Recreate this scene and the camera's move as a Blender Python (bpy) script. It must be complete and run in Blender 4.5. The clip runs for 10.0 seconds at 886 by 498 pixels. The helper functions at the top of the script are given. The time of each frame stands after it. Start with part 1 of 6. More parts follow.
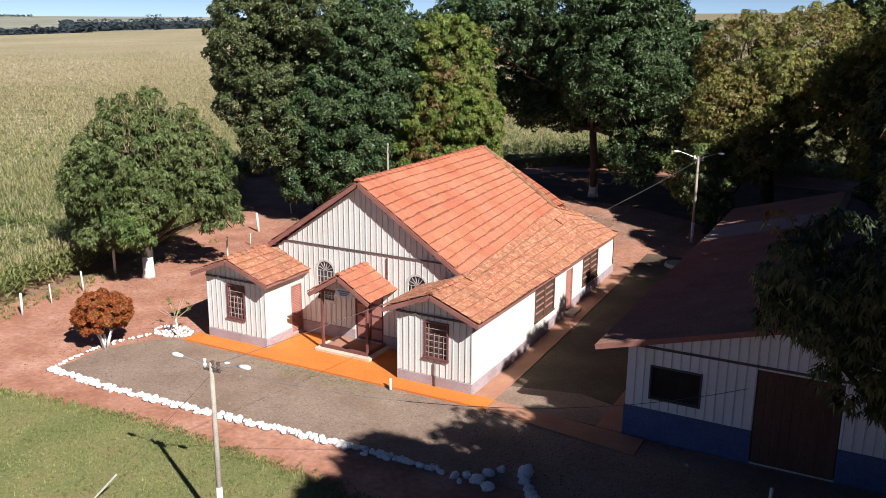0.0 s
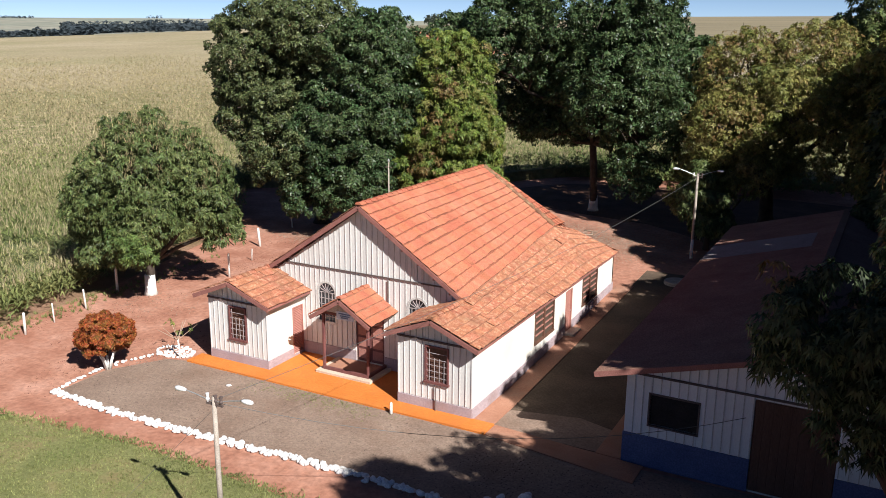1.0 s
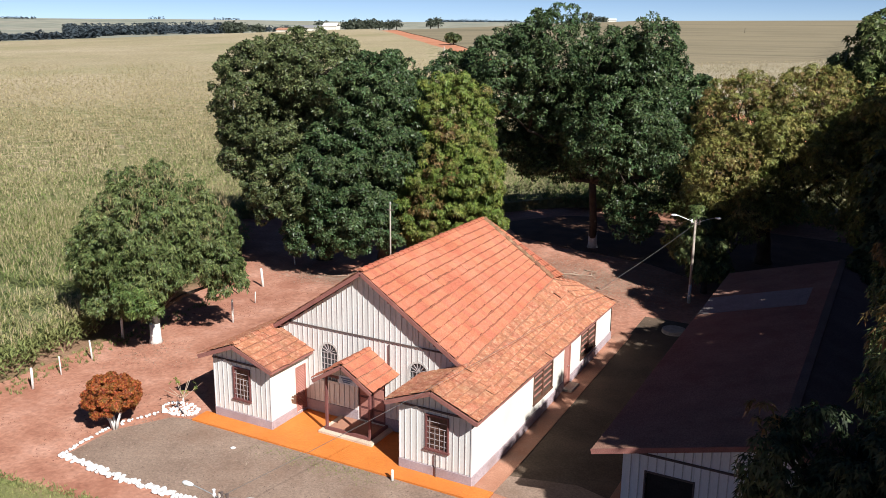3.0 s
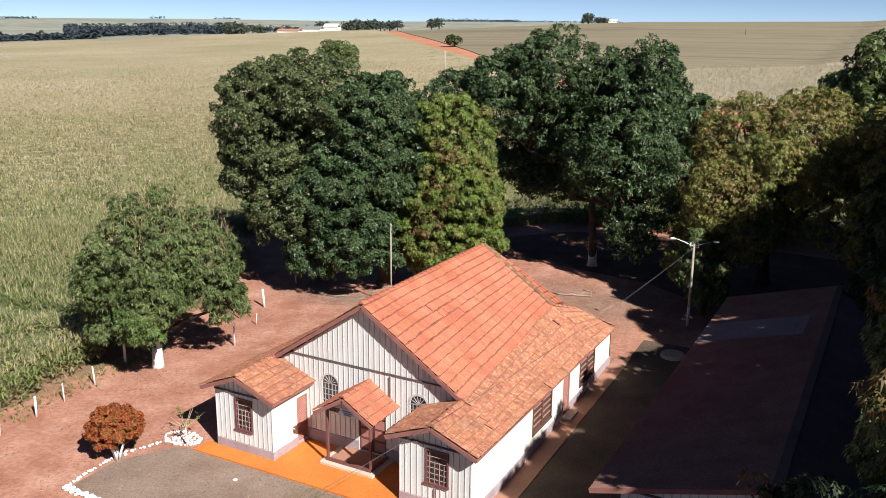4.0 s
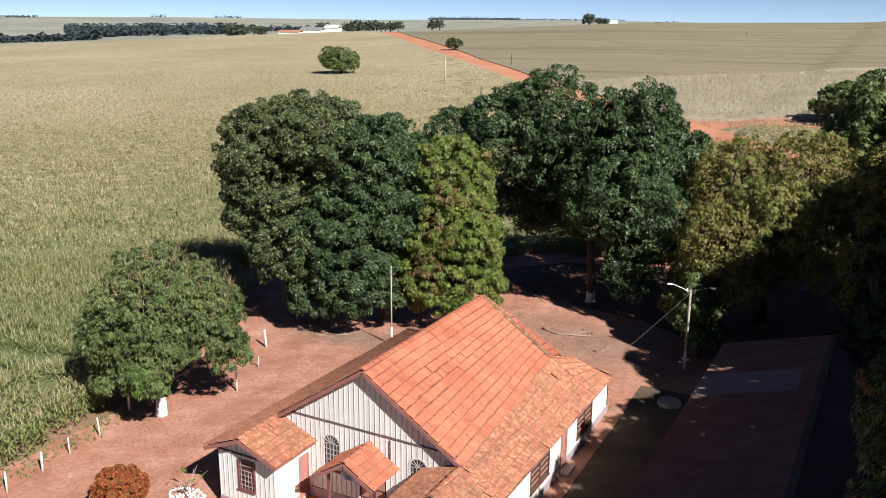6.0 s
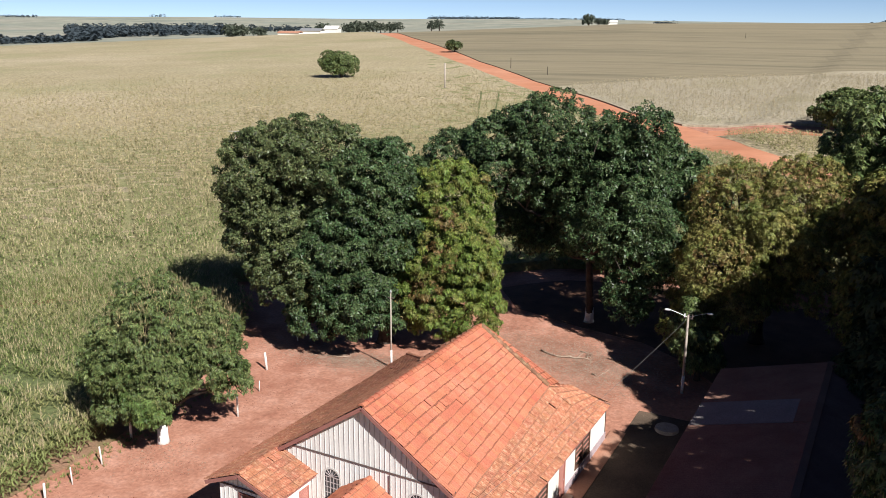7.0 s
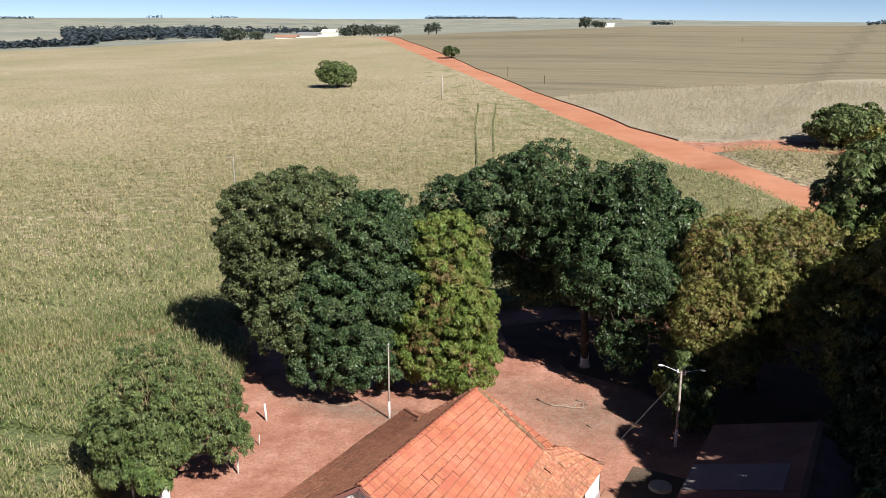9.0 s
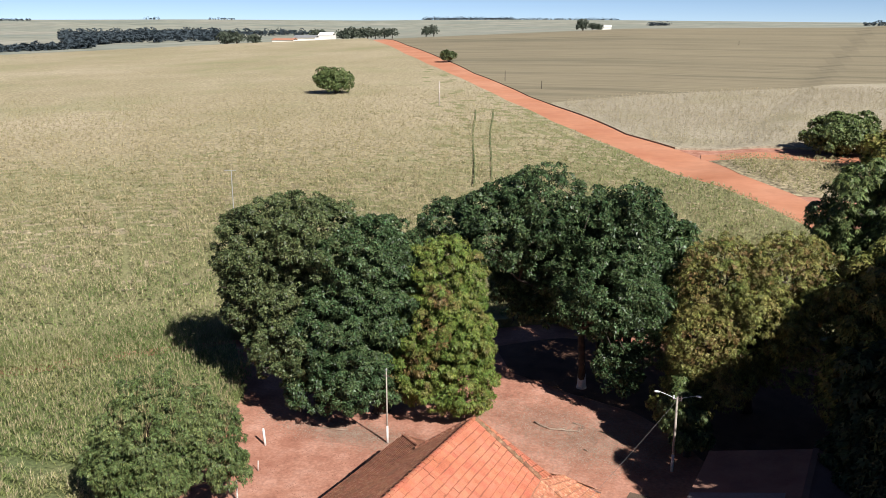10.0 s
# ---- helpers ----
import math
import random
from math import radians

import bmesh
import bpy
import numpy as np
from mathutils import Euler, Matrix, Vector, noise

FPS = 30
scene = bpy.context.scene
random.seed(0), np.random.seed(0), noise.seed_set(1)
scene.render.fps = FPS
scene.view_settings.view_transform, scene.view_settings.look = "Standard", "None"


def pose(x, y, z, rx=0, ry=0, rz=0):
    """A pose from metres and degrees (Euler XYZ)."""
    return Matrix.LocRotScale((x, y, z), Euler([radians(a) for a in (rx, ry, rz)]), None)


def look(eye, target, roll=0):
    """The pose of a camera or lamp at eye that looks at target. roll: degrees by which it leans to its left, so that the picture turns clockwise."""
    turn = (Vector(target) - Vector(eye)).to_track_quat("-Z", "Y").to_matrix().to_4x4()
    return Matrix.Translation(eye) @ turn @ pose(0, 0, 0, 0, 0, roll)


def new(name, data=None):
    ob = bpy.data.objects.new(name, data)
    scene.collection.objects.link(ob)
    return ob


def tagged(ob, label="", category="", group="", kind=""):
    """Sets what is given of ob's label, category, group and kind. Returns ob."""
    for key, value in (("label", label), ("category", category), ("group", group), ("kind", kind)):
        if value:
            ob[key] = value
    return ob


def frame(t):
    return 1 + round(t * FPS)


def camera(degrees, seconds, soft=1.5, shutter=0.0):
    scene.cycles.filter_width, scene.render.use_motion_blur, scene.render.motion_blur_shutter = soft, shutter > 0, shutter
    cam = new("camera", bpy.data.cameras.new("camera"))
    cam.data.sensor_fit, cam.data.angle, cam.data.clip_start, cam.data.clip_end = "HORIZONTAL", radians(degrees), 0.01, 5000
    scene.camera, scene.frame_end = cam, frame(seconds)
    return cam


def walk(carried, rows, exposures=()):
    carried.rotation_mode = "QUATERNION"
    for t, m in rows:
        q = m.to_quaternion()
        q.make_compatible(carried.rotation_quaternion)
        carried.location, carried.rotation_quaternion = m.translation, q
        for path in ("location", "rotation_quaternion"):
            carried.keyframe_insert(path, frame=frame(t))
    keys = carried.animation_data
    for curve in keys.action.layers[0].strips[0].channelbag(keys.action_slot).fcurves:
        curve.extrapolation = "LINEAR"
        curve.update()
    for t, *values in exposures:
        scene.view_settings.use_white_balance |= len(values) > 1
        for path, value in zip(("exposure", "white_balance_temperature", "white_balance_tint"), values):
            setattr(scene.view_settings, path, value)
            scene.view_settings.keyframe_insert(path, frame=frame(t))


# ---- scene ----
cam = camera(54.8, 10.0, soft=0.6)
# seconds, eye, heading to the left of +y, pitch, roll
PATH = [
    (0, 0.500, 0.001, 12.166, 28.109, -14.697, 0.45),
    (0.5, 0.500, -0.006, 12.515, 28.125, -14.635, 0.48),
    (1, 0.500, -0.009, 13.004, 28.146, -14.591, 0.51),
    (1.5, 0.500, -0.006, 13.586, 28.170, -14.564, 0.53),
    (2, 0.500, 0.001, 14.221, 28.197, -14.552, 0.54),
    (2.5, 0.500, 0.013, 14.882, 28.225, -14.553, 0.55),
    (3.25, 0.500, 0.037, 15.887, 28.269, -14.575, 0.56),
    (4, 0.499, 0.071, 16.890, 28.309, -14.616, 0.55),
    (4.5, 0.498, 0.097, 17.560, 28.333, -14.651, 0.54),
    (5, 0.496, 0.126, 18.237, 28.353, -14.689, 0.52),
    (5.5, 0.495, 0.159, 18.930, 28.368, -14.729, 0.50),
    (6.25, 0.492, 0.210, 20.019, 28.378, -14.788, 0.46),
    (7, 0.489, 0.267, 21.184, 28.372, -14.839, 0.41),
    (7.5, 0.486, 0.309, 22.008, 28.356, -14.867, 0.36),
    (8, 0.485, 0.350, 22.863, 28.330, -14.887, 0.32),
    (8.5, 0.482, 0.393, 23.735, 28.292, -14.897, 0.26),
    (9, 0.479, 0.438, 24.603, 28.242, -14.895, 0.21),
    (9.5, 0.476, 0.482, 25.434, 28.179, -14.880, 0.14),
    (10, 0.472, 0.528, 26.180, 28.100, -14.849, 0.08),
]


def aim(x, y, z, yaw, pitch, roll):
    """The camera's pose at an eye, from its heading, pitch and roll in degrees."""
    return pose(x, y, z, 90 + pitch, 0, yaw) @ pose(0, 0, 0, 0, 0, roll)


walk(cam, [(r[0], aim(*r[1:])) for r in PATH])

# ---- light ----
SUN_TO = Vector((0.883, -0.469, 0.80)).normalized()
SUN_ELEV = math.asin(SUN_TO.z)
world = bpy.data.worlds.new("sky")
scene.world = world
world.use_nodes = True
wn = world.node_tree
wn.nodes.clear()
sky = wn.nodes.new("ShaderNodeTexSky")
sky.sky_type = "NISHITA"
sky.sun_disc = False
sky.sun_elevation = SUN_ELEV
sky.sun_rotation = math.atan2(SUN_TO.x, SUN_TO.y)
sky.air_density, sky.dust_density, sky.ozone_density = 1.0, 0.0, 2.0
bg = wn.nodes.new("ShaderNodeBackground")
bg.inputs["Strength"].default_value = 0.0135
wo = wn.nodes.new("ShaderNodeOutputWorld")
wc = wn.nodes.new("ShaderNodeTexCoord")
wa = wn.nodes.new("ShaderNodeVectorMath")
wa.operation = "ADD"
wa.inputs[1].default_value = (0, 0, 0.04)
wn.links.new(wc.outputs["Generated"], wa.inputs[0])
wn.links.new(wa.outputs[0], sky.inputs[0])
tint = wn.nodes.new("ShaderNodeMix")
tint.data_type, tint.blend_type = "RGBA", "MULTIPLY"
tint.inputs[0].default_value = 1.0
tint.inputs[7].default_value = (0.82, 0.98, 1.44, 1)
wn.links.new(sky.outputs[0], tint.inputs[6])
# airlight: the clear sky grows pale towards the horizon
zs = wn.nodes.new("ShaderNodeSeparateXYZ")
wn.links.new(wc.outputs["Generated"], zs.inputs[0])


def sky_math(op, a, b):
    n = wn.nodes.new("ShaderNodeMath")
    n.operation, n.use_clamp = op, op == "SUBTRACT"
    for k, v in enumerate((a, b)):
        if isinstance(v, float):
            n.inputs[k].default_value = v
        else:
            wn.links.new(v, n.inputs[k])
    return n.outputs[0]


haze = sky_math("ADD", sky_math("MULTIPLY", sky_math("POWER", sky_math("SUBTRACT", 1.0, zs.outputs[2]), 9.0), 3.2), 1.0)
glow = wn.nodes.new("ShaderNodeVectorMath")
glow.operation = "SCALE"
wn.links.new(tint.outputs[2], glow.inputs[0])
wn.links.new(haze, glow.inputs["Scale"])
wn.links.new(glow.outputs[0], bg.inputs[0])
wn.links.new(bg.outputs[0], wo.inputs[0])
sun_data = bpy.data.lights.new("sun", "SUN")
sun_data.energy = 5.0
sun_data.angle = radians(0.53)
sun_data.color = (0.985, 0.965, 0.93)
sun = new("sun", sun_data)
sun.matrix_world = look((0, 0, 60), Vector((0, 0, 60)) - SUN_TO)
scene.view_settings.exposure = 0.73


# ---- materials ----
def material(name, colors, scale=4.0, fine=60.0, rough=0.8, bump=0.3, metal=0.0, random="", spread=0.25,
             stain=None, stain_scale=0.6, stain_amount=0.5, translucent=0.0, bump_dist=0.02, spec=0.3, coord="Object", stretch=(1, 1, 1), grain=(0.72, 1.2)):
    """A surface: two colours mixed by broad noise, fine grain, stains, a shift by piece, and relief."""
    m = bpy.data.materials.new(name)
    m.use_nodes = True
    t = m.node_tree
    t.nodes.clear()

    def node(kind, **kw):
        n = t.nodes.new(kind)
        for k, v in kw.items():
            n.inputs[k].default_value = v
        return n

    out = node("ShaderNodeOutputMaterial")
    bsdf = node("ShaderNodeBsdfPrincipled", Roughness=rough, Metallic=metal)
    bsdf.inputs["Specular IOR Level"].default_value = spec
    tc = node("ShaderNodeTexCoord")
    mp = node("ShaderNodeMapping")
    mp.inputs["Scale"].default_value = stretch
    geo = node("ShaderNodeNewGeometry")
    t.links.new(geo.outputs["Position"] if coord == "World" else tc.outputs["Object"], mp.inputs[0])
    broad = node("ShaderNodeTexNoise", Scale=scale, Detail=6.0, Roughness=0.6)
    fine_tex = node("ShaderNodeTexNoise", Scale=fine, Detail=3.0, Roughness=0.6)
    t.links.new(mp.outputs[0], broad.inputs["Vector"])
    t.links.new(mp.outputs[0], fine_tex.inputs["Vector"])
    ramp = t.nodes.new("ShaderNodeValToRGB")
    ramp.color_ramp.elements[0].position, ramp.color_ramp.elements[1].position = 0.3, 0.7
    ramp.color_ramp.elements[0].color = (*colors[0], 1)
    ramp.color_ramp.elements[1].color = (*colors[-1], 1)
    for i, c in enumerate(colors[1:-1]):
        e = ramp.color_ramp.elements.new(0.3 + 0.4 * (i + 1) / (len(colors) - 1))
        e.color = (*c, 1)
    t.links.new(broad.outputs["Fac"], ramp.inputs[0])
    col = ramp.outputs[0]

    def blend(kind, fac, a, b):
        mx = t.nodes.new("ShaderNodeMix")
        mx.data_type, mx.blend_type = "RGBA", kind
        if isinstance(fac, float):
            mx.inputs[0].default_value = fac
        else:
            t.links.new(fac, mx.inputs[0])
        t.links.new(a, mx.inputs[6])
        if isinstance(b, tuple):
            mx.inputs[7].default_value = (*b, 1)
        else:
            t.links.new(b, mx.inputs[7])
        return mx.outputs[2]

    gr = t.nodes.new("ShaderNodeMapRange")
    gr.inputs[1].default_value, gr.inputs[2].default_value = 0.3, 0.7
    gr.inputs[3].default_value, gr.inputs[4].default_value = grain
    t.links.new(fine_tex.outputs["Fac"], gr.inputs[0])
    gc = t.nodes.new("ShaderNodeCombineColor")
    for i in range(3):
        t.links.new(gr.outputs[0], gc.inputs[i])
    col = blend("MULTIPLY", 1.0, col, gc.outputs[0])
    if stain:
        sn = node("ShaderNodeTexNoise", Scale=stain_scale, Detail=5.0, Roughness=0.7)
        t.links.new(mp.outputs[0], sn.inputs["Vector"])
        sr = t.nodes.new("ShaderNodeMapRange")
        sr.inputs[1].default_value, sr.inputs[2].default_value = 0.5, 0.68
        sr.inputs[4].default_value = stain_amount
        t.links.new(sn.outputs["Fac"], sr.inputs[0])
        col = blend("MIX", sr.outputs[0], col, stain)
    if random:
        src = geo.outputs["Random Per Island"] if random == "island" else node("ShaderNodeObjectInfo").outputs["Random"]
        hsv = t.nodes.new("ShaderNodeHueSaturation")
        for key, lo, hi in (("Hue", 0.5 - 0.06 * spread, 0.5 + 0.06 * spread), ("Value", 1 - 1.2 * spread, 1 + 1.2 * spread)):
            mr = t.nodes.new("ShaderNodeMapRange")
            mr.inputs[3].default_value, mr.inputs[4].default_value = lo, hi
            if key == "Hue":
                wrap = t.nodes.new("ShaderNodeMath")
                wrap.operation = "FRACT"
                mul = t.nodes.new("ShaderNodeMath")
                mul.operation = "MULTIPLY"
                mul.inputs[1].default_value = 7.31
                t.links.new(src, mul.inputs[0])
                t.links.new(mul.outputs[0], wrap.inputs[0])
                t.links.new(wrap.outputs[0], mr.inputs[0])
            else:
                t.links.new(src, mr.inputs[0])
            t.links.new(mr.outputs[0], hsv.inputs[key])
        t.links.new(col, hsv.inputs["Color"])
        col = hsv.outputs[0]
    t.links.new(col, bsdf.inputs["Base Color"])
    if bump:
        bp = node("ShaderNodeBump", Strength=bump, Distance=bump_dist)
        t.links.new(fine_tex.outputs["Fac"], bp.inputs["Height"])
        t.links.new(bp.outputs[0], bsdf.inputs["Normal"])
    shader = bsdf.outputs[0]
    if translucent:
        tr = t.nodes.new("ShaderNodeBsdfTranslucent")
        t.links.new(col, tr.inputs[0])
        ms = t.nodes.new("ShaderNodeMixShader")
        ms.inputs[0].default_value = translucent
        t.links.new(bsdf.outputs[0], ms.inputs[1])
        t.links.new(tr.outputs[0], ms.inputs[2])
        shader = ms.outputs[0]
    t.links.new(shader, out.inputs[0])
    return m


SOIL = material("red_soil", [(0.31, 0.13, 0.085), (0.42, 0.20, 0.135), (0.52, 0.28, 0.205)], 0.55, 5, 0.95, 0.5,
                stain=(0.30, 0.12, 0.076), stain_scale=0.2, stain_amount=0.55, coord="World", bump_dist=0.05, grain=(0.78, 1.2))
GRAVEL = material("gravel", [(0.225, 0.155, 0.118), (0.275, 0.195, 0.15), (0.32, 0.232, 0.18)], 0.5, 14, 0.95, 0.7,
                  stain=(0.2, 0.11, 0.07), stain_scale=0.3, stain_amount=0.35, coord="World")
# about half as light as the forecourt gravel
DARK_GRAVEL = material("dark_gravel", [(0.085, 0.06, 0.042), (0.12, 0.085, 0.06), (0.16, 0.115, 0.082)], 0.6, 14, 0.95, 0.7,
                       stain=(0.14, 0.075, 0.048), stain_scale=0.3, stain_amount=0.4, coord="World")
GRASS_SOIL = material("grass_ground", [(0.15, 0.165, 0.058), (0.20, 0.205, 0.08), (0.26, 0.235, 0.11)], 0.5, 14, 0.95, 0.8,
                      stain=(0.25, 0.16, 0.08), stain_scale=0.5, coord="World", bump_dist=0.06)
WEEDY_SOIL = material("weedy_soil", [(0.20, 0.135, 0.07), (0.27, 0.16, 0.10), (0.34, 0.19, 0.13)], 0.6, 9, 0.95, 0.6, stain=(0.15, 0.15, 0.06), stain_scale=0.7, stain_amount=0.6, coord="World")
GRASS = material("grass_blades", [(0.165, 0.195, 0.062), (0.29, 0.285, 0.112)], 0.6, 5, 0.7, 0, random="island", spread=0.3, translucent=0.25, coord="World")
ORANGE = material("orange_painted_concrete", [(0.60, 0.175, 0.032), (0.70, 0.225, 0.048)], 0.8, 25, 0.75, 0.25,
                  stain=(0.5, 0.17, 0.05), stain_scale=0.9, stain_amount=0.5, coord="World")
PINK_CONCRETE = material("worn_red_concrete", [(0.36, 0.16, 0.10), (0.46, 0.24, 0.16)], 0.8, 25, 0.85, 0.3,
                         stain=(0.30, 0.2, 0.15), stain_scale=0.7, coord="World")
PALE_CONCRETE = material("pale_concrete", [(0.55, 0.44, 0.33), (0.66, 0.55, 0.44)], 1.2, 25, 0.85, 0.2, coord="World")
WHITE = material("white_painted_board", [(0.66, 0.645, 0.62), (0.78, 0.765, 0.74)], 1.5, 30, 0.7, 0.1, random="object", spread=0.04,
                 stain=(0.62, 0.58, 0.53), stain_scale=1.3, stain_amount=0.25, coord="World", stretch=(1, 1, 0.25), grain=(0.9, 1.06))
WHITE_WALL = material("white_painted_wall", [(0.67, 0.635, 0.57), (0.745, 0.715, 0.65)], 0.8, 30, 0.75, 0.1,
                      stain=(0.70, 0.62, 0.52), stain_scale=0.5, stain_amount=0.25, coord="World", grain=(0.92, 1.05))
# the chapel's board white made lighter, to brighten the shed front in shade
LIFTED_WHITE = material("brightened_white_board", [(0.78, 0.785, 0.78), (0.86, 0.86, 0.855)], 1.5, 30, 0.6, 0.1, random="object", spread=0.03,
                       stain=(0.68, 0.66, 0.63), stain_scale=1.3, stain_amount=0.2, coord="World", stretch=(1, 1, 0.25), grain=(0.93, 1.04))
BATTEN = material("weathered_batten", [(0.54, 0.52, 0.50), (0.64, 0.62, 0.59)], 2, 30, 0.8, 0.15, coord="World")
TRIM = material("dark_trim", [(0.10, 0.075, 0.07), (0.15, 0.11, 0.1)], 2, 30, 0.8, 0.15, coord="World")
PLINTH = material("lilac_grey_plinth", [(0.34, 0.27, 0.29), (0.44, 0.36, 0.38)], 1.2, 20, 0.85, 0.3,
                  stain=(0.30, 0.2, 0.17), stain_scale=1.0, coord="World")
BLUE = material("blue_painted_plinth", [(0.075, 0.10, 0.22), (0.11, 0.14, 0.28)], 1.2, 20, 0.7, 0.2, coord="World")
BARGE = material("rose_brown_barge_paint", [(0.25, 0.105, 0.088), (0.34, 0.15, 0.125)], 2, 30, 0.7, 0.15, coord="World")
MAROON = material("maroon_paint", [(0.14, 0.056, 0.053), (0.21, 0.082, 0.075)], 2, 30, 0.65, 0.15, coord="World")
ROSE_DOOR = material("rose_brown_paint", [(0.36, 0.16, 0.13), (0.45, 0.21, 0.17)], 2, 40, 0.6, 0.1, coord="World")
BROWN = material("brown_wood", [(0.10, 0.05, 0.035), (0.16, 0.08, 0.055)], 3, 40, 0.65, 0.2, coord="World", stretch=(1, 1, 0.2))
GREY_IRON = material("pale_iron", [(0.36, 0.31, 0.31), (0.48, 0.43, 0.43)], 4, 40, 0.55, 0.1, coord="World")
DARK = material("dark_interior", [(0.02, 0.018, 0.018), (0.035, 0.03, 0.028)], 2, 20, 0.9, 0)
TILE = material("clay_tile", [(0.39, 0.12, 0.066), (0.45, 0.155, 0.09), (0.49, 0.195, 0.12)], 0.5, 22, 0.85, 0.25, random="island", spread=0.08,
                stain=(0.32, 0.125, 0.075), stain_scale=0.55, stain_amount=0.5, coord="World")
TILE_PIECE = material("clay_tile_piece", [(0.39, 0.12, 0.066), (0.45, 0.155, 0.09), (0.49, 0.195, 0.12)], 0.5, 22, 0.85, 0.25, random="object", spread=0.08,
                      stain=(0.32, 0.125, 0.075), stain_scale=0.55, stain_amount=0.5, coord="World")
OLD_TILE = material("weathered_clay_tile", [(0.30, 0.108, 0.06), (0.41, 0.165, 0.095), (0.53, 0.30, 0.19)], 6.0, 26, 0.9, 0.4, random="island", spread=0.09,
                    stain=(0.17, 0.10, 0.065), stain_scale=1.1, stain_amount=0.5, coord="World")
OLD_TILE_PIECE = material("weathered_clay_tile_piece", [(0.30, 0.108, 0.06), (0.41, 0.165, 0.095), (0.53, 0.30, 0.19)], 6.0, 26, 0.9, 0.4, random="object", spread=0.09,
                          stain=(0.17, 0.10, 0.065), stain_scale=1.1, stain_amount=0.5, coord="World")
MOSSY_PIECE = material("mossy_ridge_tile", [(0.14, 0.075, 0.045), (0.24, 0.12, 0.072), (0.38, 0.24, 0.15)], 3.0, 24, 0.95, 0.4, random="object", spread=0.16,
                       stain=(0.11, 0.08, 0.045), stain_scale=1.8, stain_amount=0.7, coord="World")
# tile edges: the shadow line of each course is coloured in, along with grime and moss
OLD_EDGE = material("shaded_grimy_tile_edge", [(0.22, 0.088, 0.052), (0.37, 0.18, 0.115)], 3.5, 26, 0.95, 0.3, coord="World")
TILE_EDGE = material("shaded_mossy_tile_edge", [(0.20, 0.072, 0.045), (0.31, 0.115, 0.07)], 1.5, 20, 0.95, 0.2, coord="World")
SHED_TILE = material("shed_roof_sheet", [(0.23, 0.125, 0.092), (0.32, 0.18, 0.135)], 0.6, 20, 0.8, 0.2,
                     stain=(0.2, 0.09, 0.06), stain_scale=0.8, coord="World")
FIBRE = material("grey_fibre_sheet", [(0.24, 0.215, 0.205), (0.32, 0.285, 0.27)], 0.8, 20, 0.85, 0.2, coord="World")
BARK = material("bark", [(0.04, 0.031, 0.025), (0.09, 0.07, 0.056)], 3, 25, 0.95, 0.6, coord="World", bump_dist=0.04)
LIME = material("white_lime_paint", [(0.70, 0.68, 0.64), (0.8, 0.78, 0.74)], 3, 30, 0.85, 0.3, stain=(0.5, 0.36, 0.28), stain_scale=3, stain_amount=0.4, coord="World")
STONE = material("white_painted_stone", [(0.72, 0.70, 0.68), (0.84, 0.82, 0.8)], 3, 25, 0.85, 0.4, random="object", spread=0.06,
                 stain=(0.4, 0.32, 0.28), stain_scale=4, stain_amount=0.45, coord="World")
CONCRETE = material("pole_concrete", [(0.33, 0.28, 0.235), (0.45, 0.395, 0.34)], 2, 30, 0.9, 0.3, coord="World")
METAL = material("galvanised_metal", [(0.5, 0.5, 0.5), (0.62, 0.62, 0.62)], 3, 30, 0.4, 0.05, metal=0.6)
LAMP_GLASS = material("milky_lamp_cover", [(0.75, 0.76, 0.78), (0.82, 0.82, 0.84)], 3, 30, 0.25, 0, spec=0.6)
WIRE = material("black_cable", [(0.03, 0.03, 0.03), (0.05, 0.05, 0.05)], 3, 30, 0.6, 0)
GREY_CABLE = material("grey_cable", [(0.10, 0.098, 0.095), (0.15, 0.148, 0.145)], 3, 30, 0.6, 0)
SIGN_WHITE = material("sign_paint", [(0.62, 0.66, 0.72), (0.7, 0.74, 0.8)], 3, 30, 0.5, 0)
SIGN_INK = material("sign_ink", [(0.10, 0.14, 0.25), (0.14, 0.18, 0.3)], 3, 30, 0.5, 0)
ROAD = material("red_dirt_road", [(0.45, 0.18, 0.095), (0.53, 0.25, 0.15)], 0.05, 0.35, 0.95, 0.1, stain=(0.40, 0.155, 0.09), stain_scale=0.08, coord="World", grain=(0.92, 1.07))
CORN_YOUNG = material("young_corn_leaf", [(0.10, 0.17, 0.05), (0.15, 0.215, 0.068), (0.2, 0.25, 0.09)], 0.3, 0.8, 0.6, 0, random="island", spread=0.25, translucent=0.25, coord="World")
CORN_LEAF = material("corn_leaf", [(0.17, 0.195, 0.075), (0.27, 0.25, 0.12), (0.38, 0.325, 0.19)], 0.03, 0.6, 0.65, 0, random="island", spread=0.28, translucent=0.25, coord="World")
CORN_TOP = material("far_corn_leaf", [(0.25, 0.24, 0.11), (0.33, 0.29, 0.15), (0.40, 0.335, 0.20)], 0.03, 0.6, 0.65, 0, random="island", spread=0.09, translucent=0.25, coord="World")
CORN_GREEN = material("green_corn_leaf", [(0.12, 0.175, 0.048), (0.185, 0.225, 0.075), (0.30, 0.288, 0.122)], 0.12, 0.8, 0.65, 0, random="island", spread=0.22, translucent=0.25, coord="World")
CORN_DRY = material("dry_corn_leaf", [(0.33, 0.29, 0.20), (0.44, 0.39, 0.29)], 0.05, 0.8, 0.8, 0, random="island", spread=0.09, translucent=0.2, coord="World")
CORN_TASSEL = material("corn_tassel", [(0.38, 0.31, 0.18), (0.49, 0.41, 0.25)], 0.03, 0.6, 0.7, 0, random="island", spread=0.25, translucent=0.2, coord="World")
